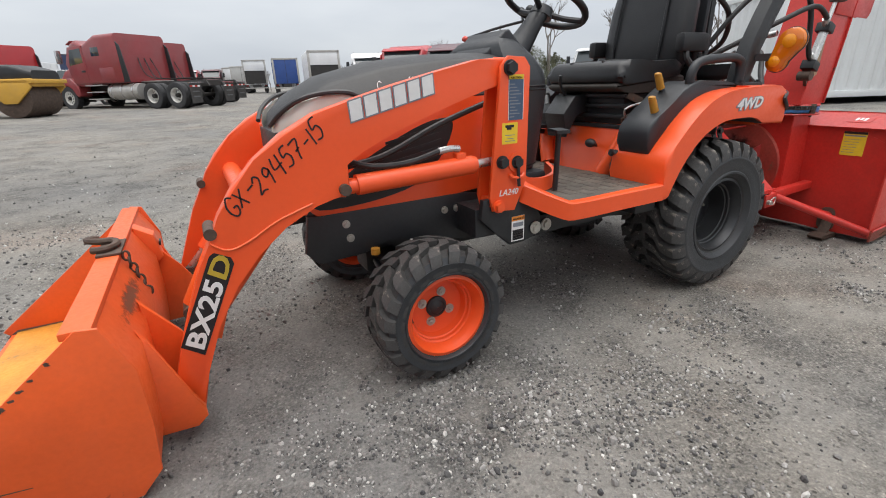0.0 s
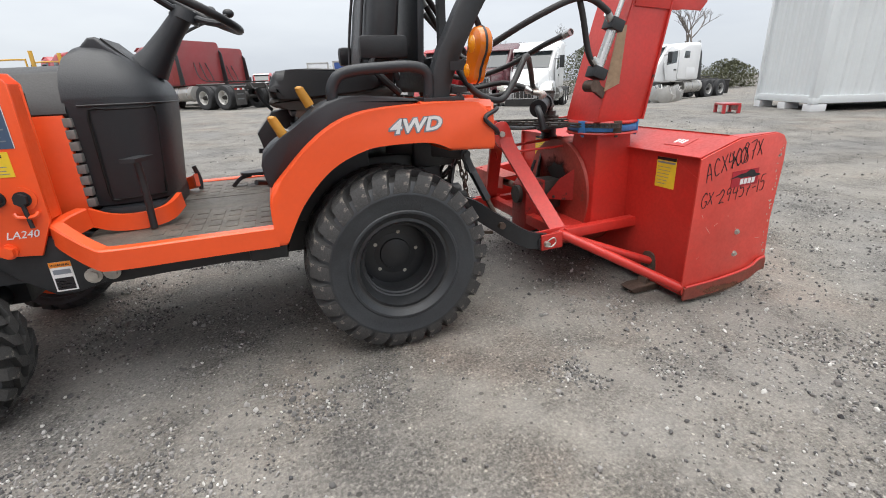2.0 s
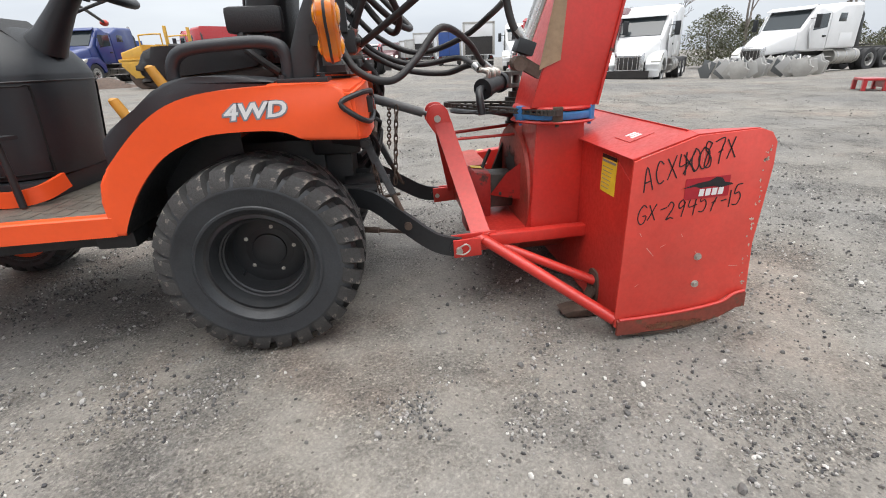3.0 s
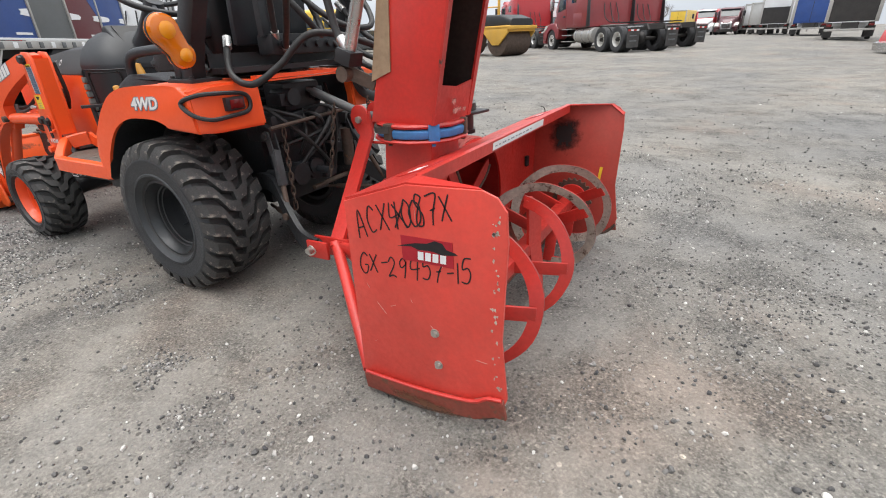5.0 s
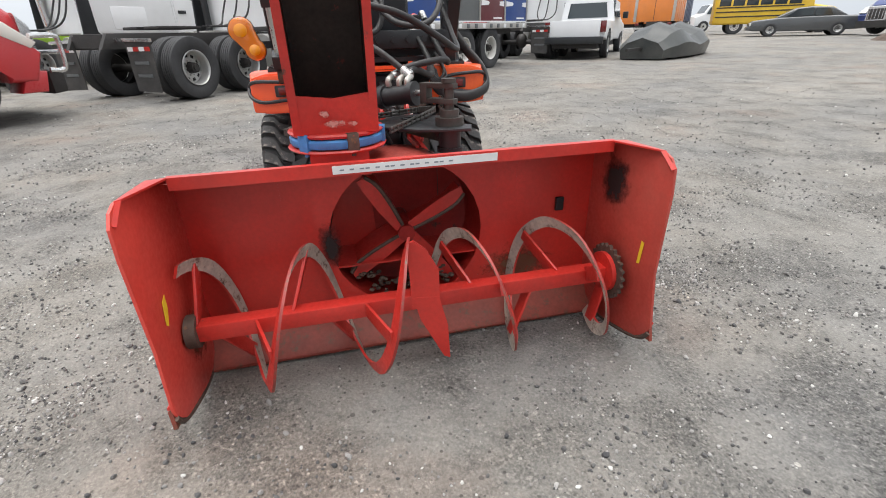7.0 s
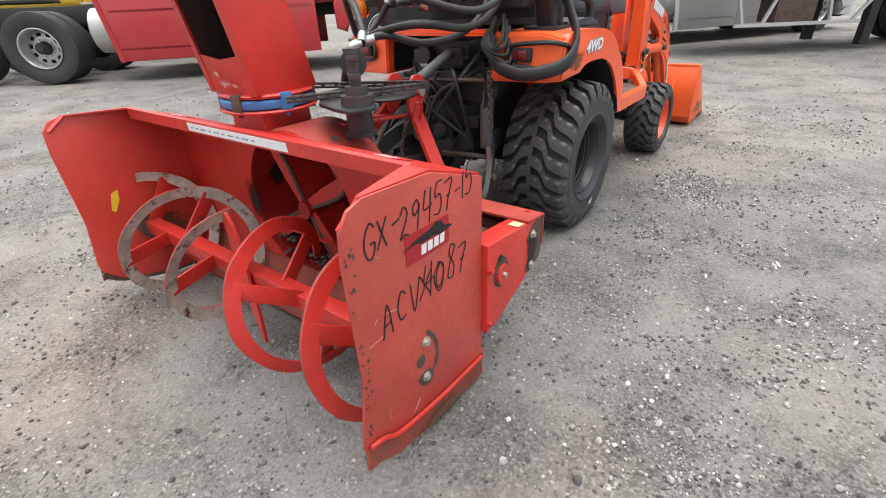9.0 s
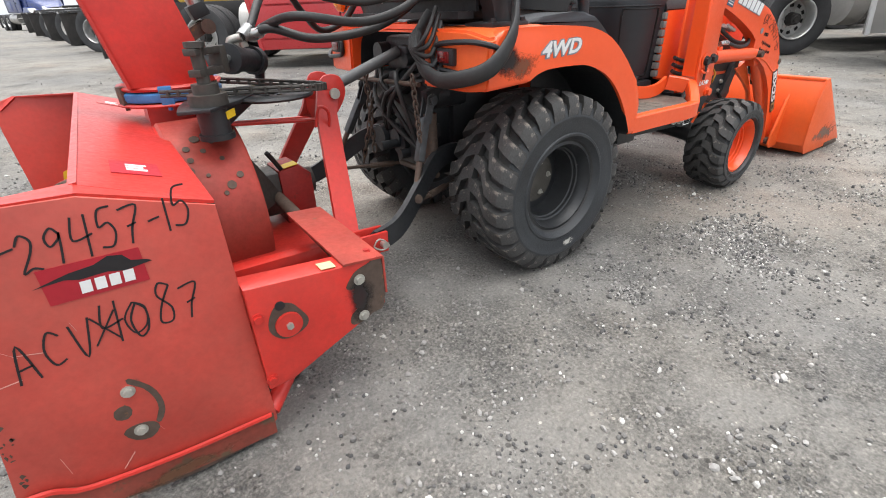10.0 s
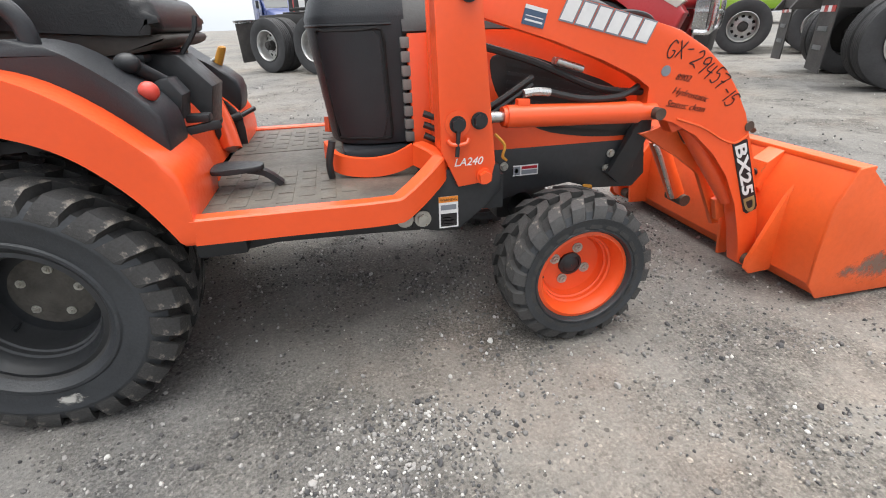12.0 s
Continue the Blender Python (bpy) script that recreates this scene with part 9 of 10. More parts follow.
        shaped("side_extender", prism(B(), [(1.72, 1.1), (2.1, 1.1), (2.1, roof - 0.3), (1.88, roof - 0.5)], s * 1.16, s * 1.2, 0.01), BLACK, sleeper)
        mir = shaped("mirror", block(B(), 5.22, 5.32, s * 1.36, s * 1.58, 1.95, 2.5, 0.03), BLACK if far else CHROME, cab)
        shaped("mirror_arm", bar(B(), (5.25, s * 1.1, 2.35), (5.27, s * 1.4, 2.35), 0.03, 0.03), BLACK, mir)
        if stacks:
            shaped("exhaust_stack", rod(B(), (1.92, s * 0.98, 1.1), (1.92, s * 0.98, roof + 0.1), 0.075, 12), BLACK if skirt else CHROME, T)
        # front guard over the steer wheel
        c = (wb, 0.5)
        arch = [(c[0] + 0.63 * math.cos(radians(a)), c[1] + 0.63 * math.sin(radians(a))) for a in range(176, -1, -16)]
        if square:
            outer = [(wb + 0.78, 0.62), (wb + 0.6, 1.0), (wb + 0.2, 1.2), (wb - 0.35, 1.2), (wb - 0.78, 0.8)]
        else:
            outer = [(wb + 0.95, 0.5), (wb + 1.08, 0.85), (wb + 0.8, 1.2), (wb + 0.25, 1.36), (wb - 0.4, 1.36), (wb - 0.82, 1.0), (wb - 0.8, 0.6)]
        if not (damaged and s > 0):
            shaped("front_guard", prism(B(), arch + outer, s * 0.62, s * 1.2, 0.05, segments=3), hood_mat, T)
            shaped("headlight", loft_lamp(wb, s, square), LAMP_CLEAR, T)
        shaped("bumper_end", prism(B(), [(wb + 0.72, 0.36), (wb + 1.02, 0.36), (wb + 1.08, 0.62), (wb + 0.85, 0.66)], s * 0.7, s * 1.18, 0.03), hood_mat if not square else CHROME, T)
    fx = wb + 1.3
    if square:
        rows = [(5.5, 0.86, 1.0, 1.86, 0.16), (fx - 0.5, 0.62, 0.95, 1.72, 0.12), (fx - 0.06, 0.56, 0.95, 1.66, 0.1)]
    else:
        rows = [(5.5, 0.95, 1.0, 1.9, 0.2), (fx - 0.9, 0.82, 0.95, 1.76, 0.25), (fx - 0.3, 0.62, 0.9, 1.5, 0.25), (fx - 0.05, 0.5, 0.9, 1.3, 0.2)]
    shaped("bonnet", loft(B(), rows), hood_mat, T)
    g = shaped("grille", loft(B(), [(fx - 0.16, 0.55 if square else 0.6, 0.6, 1.6 if square else 1.36, 0.08), (fx, 0.5 if square else 0.5, 0.58, 1.56 if square else 1.22, 0.08)]), CHROME, T)
    shaped("grille_mesh", block(B(), fx - 0.02, fx + 0.008, -0.44, 0.44, 0.66, 1.48 if square else 1.14, 0.01), CHASSIS, g)
    for i in range(5):
        yy = -0.36 + 0.18 * i
        shaped("grille_bar", block(B(), fx + 0.006, fx + 0.016, yy - 0.012, yy + 0.012, 0.66, 1.48 if square else 1.14), CHROME, g)
    shaped("bumper", prism(B(), [(fx - 0.1, 0.30), (fx + 0.08, 0.32), (fx + 0.1, 0.62), (fx - 0.1, 0.62)], -0.85, 0.85, 0.03), CHROME if square else CHASSIS, T)
    if guard:
        bm = B()
        for s in (1, -1):
            tube(bm, [(fx - 0.10, s * 0.95, 0.62), (fx + 0.06, s * 0.96, 0.62), (fx + 0.10, s * 0.98, 0.72), (fx + 0.10, s * 0.98, 0.98), (fx + 0.05, s * 1.0, 1.06), (fx - 0.25, s * 1.05, 1.06)], 0.035, 8, 4)
        tube(bm, [(fx + 0.10, -0.95, 0.85), (fx + 0.10, 0.95, 0.85)], 0.03, 8)
        shaped("chrome_bumper_guard", bm, CHROME, T)
    return T


def loft_lamp(wb, s, square):
    bm = B()
    if square:
        block(bm, wb + 0.55, wb + 0.8, s * 0.72, s * 1.02, 0.95, 1.12, 0.03)
    else:
        prism(bm, [(wb + 0.5, 1.17), (wb + 0.98, 0.9), (wb + 1.06, 0.98), (wb + 0.75, 1.25), (wb + 0.5, 1.3)], s * 0.82, s * 1.215, 0.03)
    return bm


def turned_x(bm, x, y, z, r, w, n=24):
    """A band round a lying cylinder."""
    ring = lambda xx, rr: [(xx, y + rr * math.cos(2 * math.pi * i / n), z + rr * math.sin(2 * math.pi * i / n)) for i in range(n)]
    return tapered(bm, [ring(x - w / 2, r - 0.01), ring(x - w / 2, r + 0.006), ring(x + w / 2, r + 0.006), ring(x + w / 2, r - 0.01)], False)


def container_trailer():
    """A narrow flatbed carrying painted steel panels along one edge: origin between its axles, +x to its nose, +y the loaded edge."""
    T = parked("flatbed_trailer", "flatbed trailer carrying navy and wine red steel panels", "trailer", -11.07, 3.08, (0.638, -0.766), "parked trucks")
    nose, tail, hw = 5.6, -2.6, 1.22
    deck = shaped("deck", block(B(), tail, nose, -0.45, hw, 1.05, 1.13, 0.01), CHASSIS, T)
    shaped("side_rail", block(B(), tail, nose, hw - 0.02, hw + 0.03, 1.00, 1.14, 0.006), TANK, deck)
    shaped("top_rail", block(B(), tail, nose, hw - 0.02, hw + 0.02, 1.155, 1.19, 0.006), TRUCK_WHITE, deck)
    for i in range(22):
        x = tail + 0.15 + i * 0.37
        shaped("stake_pocket", block(B(), x, x + 0.12, hw + 0.03, hw + 0.045, 1.02, 1.12, 0.004), SLATE if i % 3 else TRUCK_WHITE, deck)
    edges = ((5.6, 4.95, NAVY), (4.95, 4.55, SLATE), (4.55, 3.1, WINE), (3.1, 1.25, COBALT), (1.25, 0.0, SLATE), (0.0, -1.3, WINE), (-1.3, -2.6, COBALT))
    for a, b, mat in edges:
        pn = shaped("side_panel", block(B(), b + 0.01, a - 0.01, hw - 0.12, hw, 1.19, 3.6, 0.006), mat, T)
        shaped("post", block(B(), b - 0.03, b + 0.03, hw - 0.03, hw + 0.025, 1.19, 3.6, 0.006), TANK, pn)
        if mat is not SLATE:
            shaped("white_plate", prism(B(), [(a - 0.08, 1.55), (a - 0.42, 1.57), (a - 0.48, 1.62), (a - 0.42, 1.66), (a - 0.08, 1.68)], hw, hw + 0.012), TRUCK_WHITE, pn)
            shaped("white_plate", prism(B(), [(b + 0.06, 1.55), (b + 0.30, 1.57), (b + 0.26, 1.62), (b + 0.30, 1.66), (b + 0.06, 1.68)], hw, hw + 0.012), TRUCK_WHITE, pn)
            shaped("white_strip", block(B(), b + 0.15, b + 0.6, hw, hw + 0.008, 1.24, 1.28), TRUCK_WHITE, pn)
        if mat is WINE:
            shaped("blue_corner", prism(B(), [(b + 0.02, 1.6), (b + 0.5, 2.2), (b + 0.3, 3.5), (b + 0.02, 3.5)], hw + 0.001, hw + 0.006), COBALT, pn)
    # hanging pale guard frame with open braces
    gd = shaped("guard_rail", bar(B(), (4.75, 1.2, 0.40), (2.7, 1.2, 0.40), 0.05, 0.05), TRUCK_SILVER, T)
    for a, b in ((4.85, 4.62), (4.05, 4.3), (3.35, 3.2), (2.35, 2.85)):
        shaped("brace", bar(B(), (a, 1.2, 1.04), (b, 1.2, 0.40), 0.04, 0.045, up=(0, 1, 0)), TRUCK_SILVER, gd)
    shaped("cross_brace", bar(B(), (3.3, 1.2, 0.82), (2.55, 1.2, 0.82), 0.04, 0.05), TRUCK_SILVER, gd)
    for y in (0.9, -0.3):
        shaped("leg", block(B(), 2.2, 2.35, y - 0.07, y + 0.07, 0.02, 1.05, 0.01), CHASSIS, T)
    for y, s in ((1.06, 1), (-0.29, -1)):
        for ax in (-0.65, 0.65):
            truck_wheel(T, ax, y, s, WHITE_RIM, True)
    for y in (0.05, 0.75):
        shaped("beam", block(B(), tail + 0.2, nose - 0.2, y - 0.06, y + 0.06, 0.86, 1.05), CHASSIS, T)
    shaped("toolbox", block(B(), 3.45, 4.1, 0.75, 1.18, 0.42, 0.76, 0.03), RUSTY, T, "rusty brown toolbox")


def shipping_container():
    """Origin at the nearest base corner, +x along the long side, +y along the end."""
    ax = Vector((0.88, -0.47)).normalized()
    C = parked("shipping_container", "white corrugated steel shipping container on the gravel", "container", 10.3, 4.8, ax)
    L, W, H0, H1 = 12.0, 2.44, 0.16, 2.62
    def corrugated(u0, u1, fixed, axis):
        pts = []
        u = u0
        k = 0
        while u < u1:
            pts += [(u, 0.0), (min(u + 0.07, u1), 0.0), (min(u + 0.14, u1), 0.036), (min(u + 0.21, u1), 0.036)]
            u += 0.28
            k += 1
        pts.append((u1, 0.0))
        bm = B()
        lo, hi = [], []
        for u, v in pts:
            p = (u, fixed[0] + v * fixed[1]) if axis == "x" else (fixed[0] + v * fixed[1], u)
            lo.append(bm.verts.new((*p, H0 + 0.14)))
            hi.append(bm.verts.new((*p, H1 - 0.08)))
        for i in range(len(lo) - 1):
            bm.faces.new((lo[i], lo[i + 1], hi[i + 1], hi[i]))
        return bm
    shaped("side_panel", corrugated(0.12, L - 0.12, (0.03, 1), "x"), CONTAINER_WHITE, C, smooth=0)
    shaped("side_panel", corrugated(0.12, L - 0.12, (W - 0.03, -1), "x"), CONTAINER_WHITE, C, smooth=0)
    shaped("end_panel", corrugated(0.12, W - 0.12, (0.03, 1), "y"), CONTAINER_WHITE, C, smooth=0)
    shaped("end_panel", corrugated(0.12, W - 0.12, (L - 0.03, -1), "y"), CONTAINER_WHITE, C, smooth=0)
    shaped("roof", block(B(), 0.05, L - 0.05, 0.05, W - 0.05, H1 - 0.06, H1 - 0.02), CONTAINER_WHITE, C)
    shaped("floor", block(B(), 0.05, L - 0.05, 0.05, W - 0.05, H0 + 0.02, H0 + 0.12), CHASSIS, C)
    for x0 in (0, L - 0.13):
        for y0 in (0, W - 0.13):
            post = shaped("corner_post", block(B(), x0, x0 + 0.13, y0, y0 + 0.13, H0, H1, 0.01), CONTAINER_WHITE, C)
            for z in (H0 - 0.02, H1 - 0.1):
                shaped("corner_casting", block(B(), x0 - 0.008, x0 + 0.138, y0 - 0.008, y0 + 0.138, z, z + 0.118, 0.012), CONTAINER_WHITE, post)
    for y0 in (0.0, W - 0.08):
        shaped("bottom_rail", block(B(), 0.1, L - 0.1, y0, y0 + 0.08, H0, H0 + 0.15, 0.01), CONTAINER_WHITE, C)
        shaped("top_rail", block(B(), 0.1, L - 0.1, y0, y0 + 0.08, H1 - 0.09, H1, 0.01), CONTAINER_WHITE, C)
    for x0 in (0.0, L - 0.08):
        shaped("end_sill", block(B(), x0, x0 + 0.08, 0.1, W - 0.1, H0, H0 + 0.15, 0.01), CONTAINER_WHITE, C)
        shaped("end_header", block(B(), x0, x0 + 0.08, 0.1, W - 0.1, H1 - 0.12, H1, 0.01), CONTAINER_WHITE, C)
    for x0, y0 in ((0.0, 0.0), (0.0, W - 0.3), (4, 0.0), (4, W - 0.3), (8, 0), (8, W - 0.3), (L - 0.3, 0.0), (L - 0.3, W - 0.3), (0.0, 1.0)):
        shaped("timber_foot", block(B(), x0, x0 + 0.3, y0, y0 + 0.3, -0.03, H0 - 0.02, 0.01), TRUCK_WHITE, C)
    # small vent and scuffs
    shaped("vent", block(B(), 0.5, 0.8, -0.012, 0.03, H1 - 0.4, H1 - 0.3, 0.008), CONTAINER_WHITE, C)
    T = parked("steel_truss", "rusty dark red steel truss lying on the white container", "steel truss", 10.3, 4.8, ax, lift=H1)
    def tr(bm, x0, y0, x1, y1, z0, z1, w):
        return bar(bm, (x0, y0, z0), (x1, y1, z1), w, w)
    for y0 in (0.75, 1.7):
        shaped("chord", tr(B(), 0.6, y0, 6.6, y0, 0.03, 0.03, 0.10), TRUCK_DARKRED, T)
        shaped("chord", tr(B(), 0.2, y0, 6.2, y0, 0.42, 0.42, 0.10), TRUCK_DARKRED, T)
        for i in range(6):
            shaped("web", tr(B(), 0.7 + i, y0, 1.2 + i, y0, 0.05, 0.4, 0.06), TRUCK_DARKRED, T)
            shaped("web", tr(B(), 1.2 + i, y0, 1.7 + i, y0, 0.4, 0.05, 0.06), TRUCK_DARKRED, T)
    shaped("deck_plate", block(B(), 0.1, 6.3, 0.65, 1.8, 0.47, 0.5, 0.005), RUSTY, T)
    R = parked("red_stand", "small low red steel stand on the gravel", "stand", 9.2, 5.85, (0.5, 0.87))
    shaped("top_plate", block(B(), -0.26, 0.26, -0.18, 0.18, 0.17, 0.21, 0.01), TRUCK_RED, R)
    for sx in (-1, 1):
        for sy in (-1, 1):
            shaped("leg", block(B(), sx * 0.24 - 0.03, sx * 0.24 + 0.03, sy * 0.15 - 0.03, sy * 0.15 + 0.03, 0, 0.17), TRUCK_RED, R)
    shaped("side_plate", block(B(), -0.2, 0.2, -0.16, -0.14, 0.05, 0.17), TRUCK_RED, R)


def steel_rack(x, y):
    K = parked("steel_rack", "brown leaning steel rack with open shelves", "rack", x, y, (0.88, -0.47))
    for sx in (0, 0.9):
        for sy in (0, 0.45):
            shaped("post", bar(B(), (sx, sy, 0), (sx + 0.25, sy, 1.15), 0.06, 0.06, up=(0, 1, 0)), RUSTY, K)
    for z in (0.12, 0.5, 0.85, 1.12):
        o = z * 0.22
        shaped("shelf", block(B(), o, o + 0.95, 0, 0.45, z, z + 0.04, 0.005), RUSTY, K)


def pickup():
    P = parked("pickup_truck", "white pickup truck seen from its tailgate", "truck", -12.67, 8.2, (-0.78, 0.63), "parked cars")
    # origin at the rear axle
    bed = shaped("bed", prism(B(), [(-1.0, 0.62), (-1.05, 1.12), (1.05, 1.12), (1.05, 0.5), (0.47, 0.5), (0.42, 0.75), (0.2, 0.92), (-0.2, 0.92), (-0.42, 0.75), (-0.5, 0.55)], -0.93, 0.93, 0.04), TRUCK_WHITE, P)
    shaped("tailgate", block(B(), -1.1, -1.04, -0.78, 0.78, 0.62, 1.13, 0.02), TRUCK_WHITE, bed)
    cab = shaped("cab", loft(B(), [(1.05, 0.92, 0.5, 1.2, 0.1), (1.06, 0.82, 0.5, 1.80, 0.16), (1.5, 0.80, 0.5, 1.86, 0.16), (2.5, 0.80, 0.5, 1.84, 0.16), (3.3, 0.88, 0.5, 1.25, 0.1), (3.5, 0.92, 0.5, 1.16, 0.1), (4.4, 0.9, 0.5, 1.08, 0.12), (4.6, 0.85, 0.5, 0.95, 0.12)]), TRUCK_WHITE, P)
    shaped("rear_window", prism(B(), [(-0.68, 1.22), (0.68, 1.22), (0.60, 1.68), (-0.60, 1.68)], 1.03, 1.065, axis="x"), GLASS, cab)
    for s in (1, -1):
        shaped("side_window", prism(B(), [(1.2, 1.24), (2.95, 1.24), (2.45, 1.72), (1.25, 1.74)], s * 0.80, s * 0.87), GLASS, cab)
        shaped("tail_lamp", block(B(), -1.08, -0.98, s * 0.78, s * 0.945, 0.78, 1.1, 0.02), REDLENS, bed)
        shaped("mirror", block(B(), 2.75, 2.9, s * 0.98, s * 1.16, 1.2, 1.42, 0.03), BLACK, cab)
        for ax in (0.0, 3.6):
            w = placed("wheel", WHEELSETS[("alloy_rim", False)][0], P, Matrix.Translation((ax, s * 0.82, 0.385)) @ Matrix.Diagonal((0.74, 0.85, 0.74, 1)) @ (Matrix.Identity(4) if s > 0 else Matrix.Rotation(math.pi, 4, "Z")))
            placed("rim", WHEELSETS[("alloy_rim", False)][1], w, Matrix.Identity(4))
    shaped("bumper", block(B(), -1.2, -1.0, -0.9, 0.9, 0.45, 0.66, 0.03), BLACK, P)
    shaped("underbody", block(B(), -0.9, 4.3, -0.7, 0.7, 0.32, 0.56), CHASSIS, P)


def tarped_heap():
    """A covered boat: ridged tarpaulin over struts."""
    Hh = parked("covered_boat", "boat under a ridged dark grey tarpaulin", "boat", -11.5, 10.7, (-0.55, 0.83), "parked cars")
    bm = B()
    rows = []
    rnd = random.Random(4)
    for i in range(15):
        u = i / 14
        x = -2.1 + 4.2 * u
        w = 0.95 * (1 - 0.35 * abs(2 * u - 1) ** 2.5)
        ridge = 0.92 + 0.14 * math.cos((u - 0.25) * 4 * math.pi) - 0.2 * abs(2 * u - 1) ** 2
        pts = []
        for j, (a, b) in enumerate(((-1, 0.05), (-1.05, 0.45), (-0.72, 0.78), (0, 1.0), (0.72, 0.78), (1.05, 0.45), (1, 0.05))):
            pts.append((x, a * w + rnd.uniform(-0.02, 0.02), b * ridge + rnd.uniform(-0.02, 0.02)))
        rows.append(pts)
    tapered(bm, rows)
    shaped("tarpaulin", bm, TARP, Hh, smooth=20)
    shaped("drawbar", bar(B(), (-2.0, 0, 0.3), (-2.9, 0.1, 0.28), 0.08, 0.08), CHASSIS, Hh)


def sedan(x, y, heading):
    S = parked("sedan", "grey saloon car with a light roof line", "car", x, y, heading, "parked cars")
    bodyshell = shaped("body", loft(B(), [(-2.6, 0.72, 0.42, 0.82, 0.1), (-2.5, 0.88, 0.3, 0.96, 0.1), (-1.3, 0.93, 0.25, 0.98, 0.1), (0, 0.94, 0.25, 0.97, 0.1), (1.2, 0.93, 0.25, 0.94, 0.1), (2.4, 0.88, 0.28, 0.82, 0.1), (2.62, 0.72, 0.36, 0.68, 0.1)]), SEDAN_GREY, S)
    cabin = shaped("cabin", loft(B(), [(-1.75, 0.84, 0.9, 1.0, 0.04), (-1.1, 0.72, 0.9, 1.40, 0.1), (-0.2, 0.72, 0.9, 1.45, 0.1), (0.45, 0.72, 0.9, 1.40, 0.1), (1.3, 0.85, 0.9, 0.96, 0.03)]), SEDAN_GREY, S)
    for s in (1, -1):
        for pts in ([(-1.15, 1.0), (-0.35, 1.0), (-0.35, 1.36), (-0.95, 1.35)], [(-0.27, 1.0), (0.9, 1.0), (0.4, 1.34), (-0.27, 1.37)]):
            shaped("side_window", prism(B(), pts, s * 0.74, s * 0.845), GLASS, cabin)
        for ax in (-1.5, 1.55):
            w = placed("wheel", WHEELSETS[("alloy_rim", False)][0], S, Matrix.Translation((ax, s * 0.84, 0.335)) @ Matrix.Diagonal((0.645, 0.8, 0.645, 1)) @ (Matrix.Identity(4) if s > 0 else Matrix.Rotation(math.pi, 4, "Z")))
            placed("rim", WHEELSETS[("alloy_rim", False)][1], w, Matrix.Identity(4))
        shaped("tail_lamp", block(B(), -2.62, -2.45, s * 0.5, s * 0.84, 0.68, 0.86, 0.02), REDLENS, bodyshell)
        shaped("headlight", block(B(), 2.42, 2.6, s * 0.45, s * 0.8, 0.56, 0.72, 0.03), LAMP_CLEAR, bodyshell)
    shaped("bumper", block(B(), 2.5, 2.7, -0.8, 0.8, 0.32, 0.52, 0.05), SEDAN_GREY, S)


def school_bus(x, y, heading):
    S = parked("school_bus", "yellow school bus with a row of dark windows", "bus", x, y, heading)
    shell = shaped("body", loft(B(), [(-1.9, 1.15, 0.7, 2.9, 0.25), (-1.8, 1.2, 0.6, 3.05, 0.3), (3.2, 1.2, 0.6, 3.05, 0.3), (3.4, 1.15, 0.6, 2.95, 0.3), (3.75, 1.1, 0.6, 1.9, 0.2)]), TRUCK_YELLOW, S)
    shaped("bonnet", loft(B(), [(3.6, 1.0, 0.7, 1.75, 0.2), (5.0, 0.85, 0.7, 1.5, 0.2), (5.3, 0.7, 0.7, 1.3, 0.2)]), TRUCK_YELLOW, S)
    for s in (1, -1):
        for i in range(6):
            shaped("window", block(B(), -1.65 + 0.80 * i, -0.97 + 0.80 * i, s * 1.17, s * 1.215, 1.75, 2.5, 0.01), GLASS, shell)
        for z in (1.05, 1.35, 1.62):
            shaped("black_rail", block(B(), -1.8, 3.2, s * 1.19, s * 1.225, z, z + 0.07), BLACK, shell)
        for ax in (-0.5, 4.4):
            truck_wheel(S, ax, s * 1.0, s, WHITE_RIM, False, False)
    shaped("windshield", prism(B(), [(-0.95, 1.8), (0.95, 1.8), (0.9, 2.6), (-0.9, 2.6)], 3.4, 3.62, axis="x"), GLASS, shell)


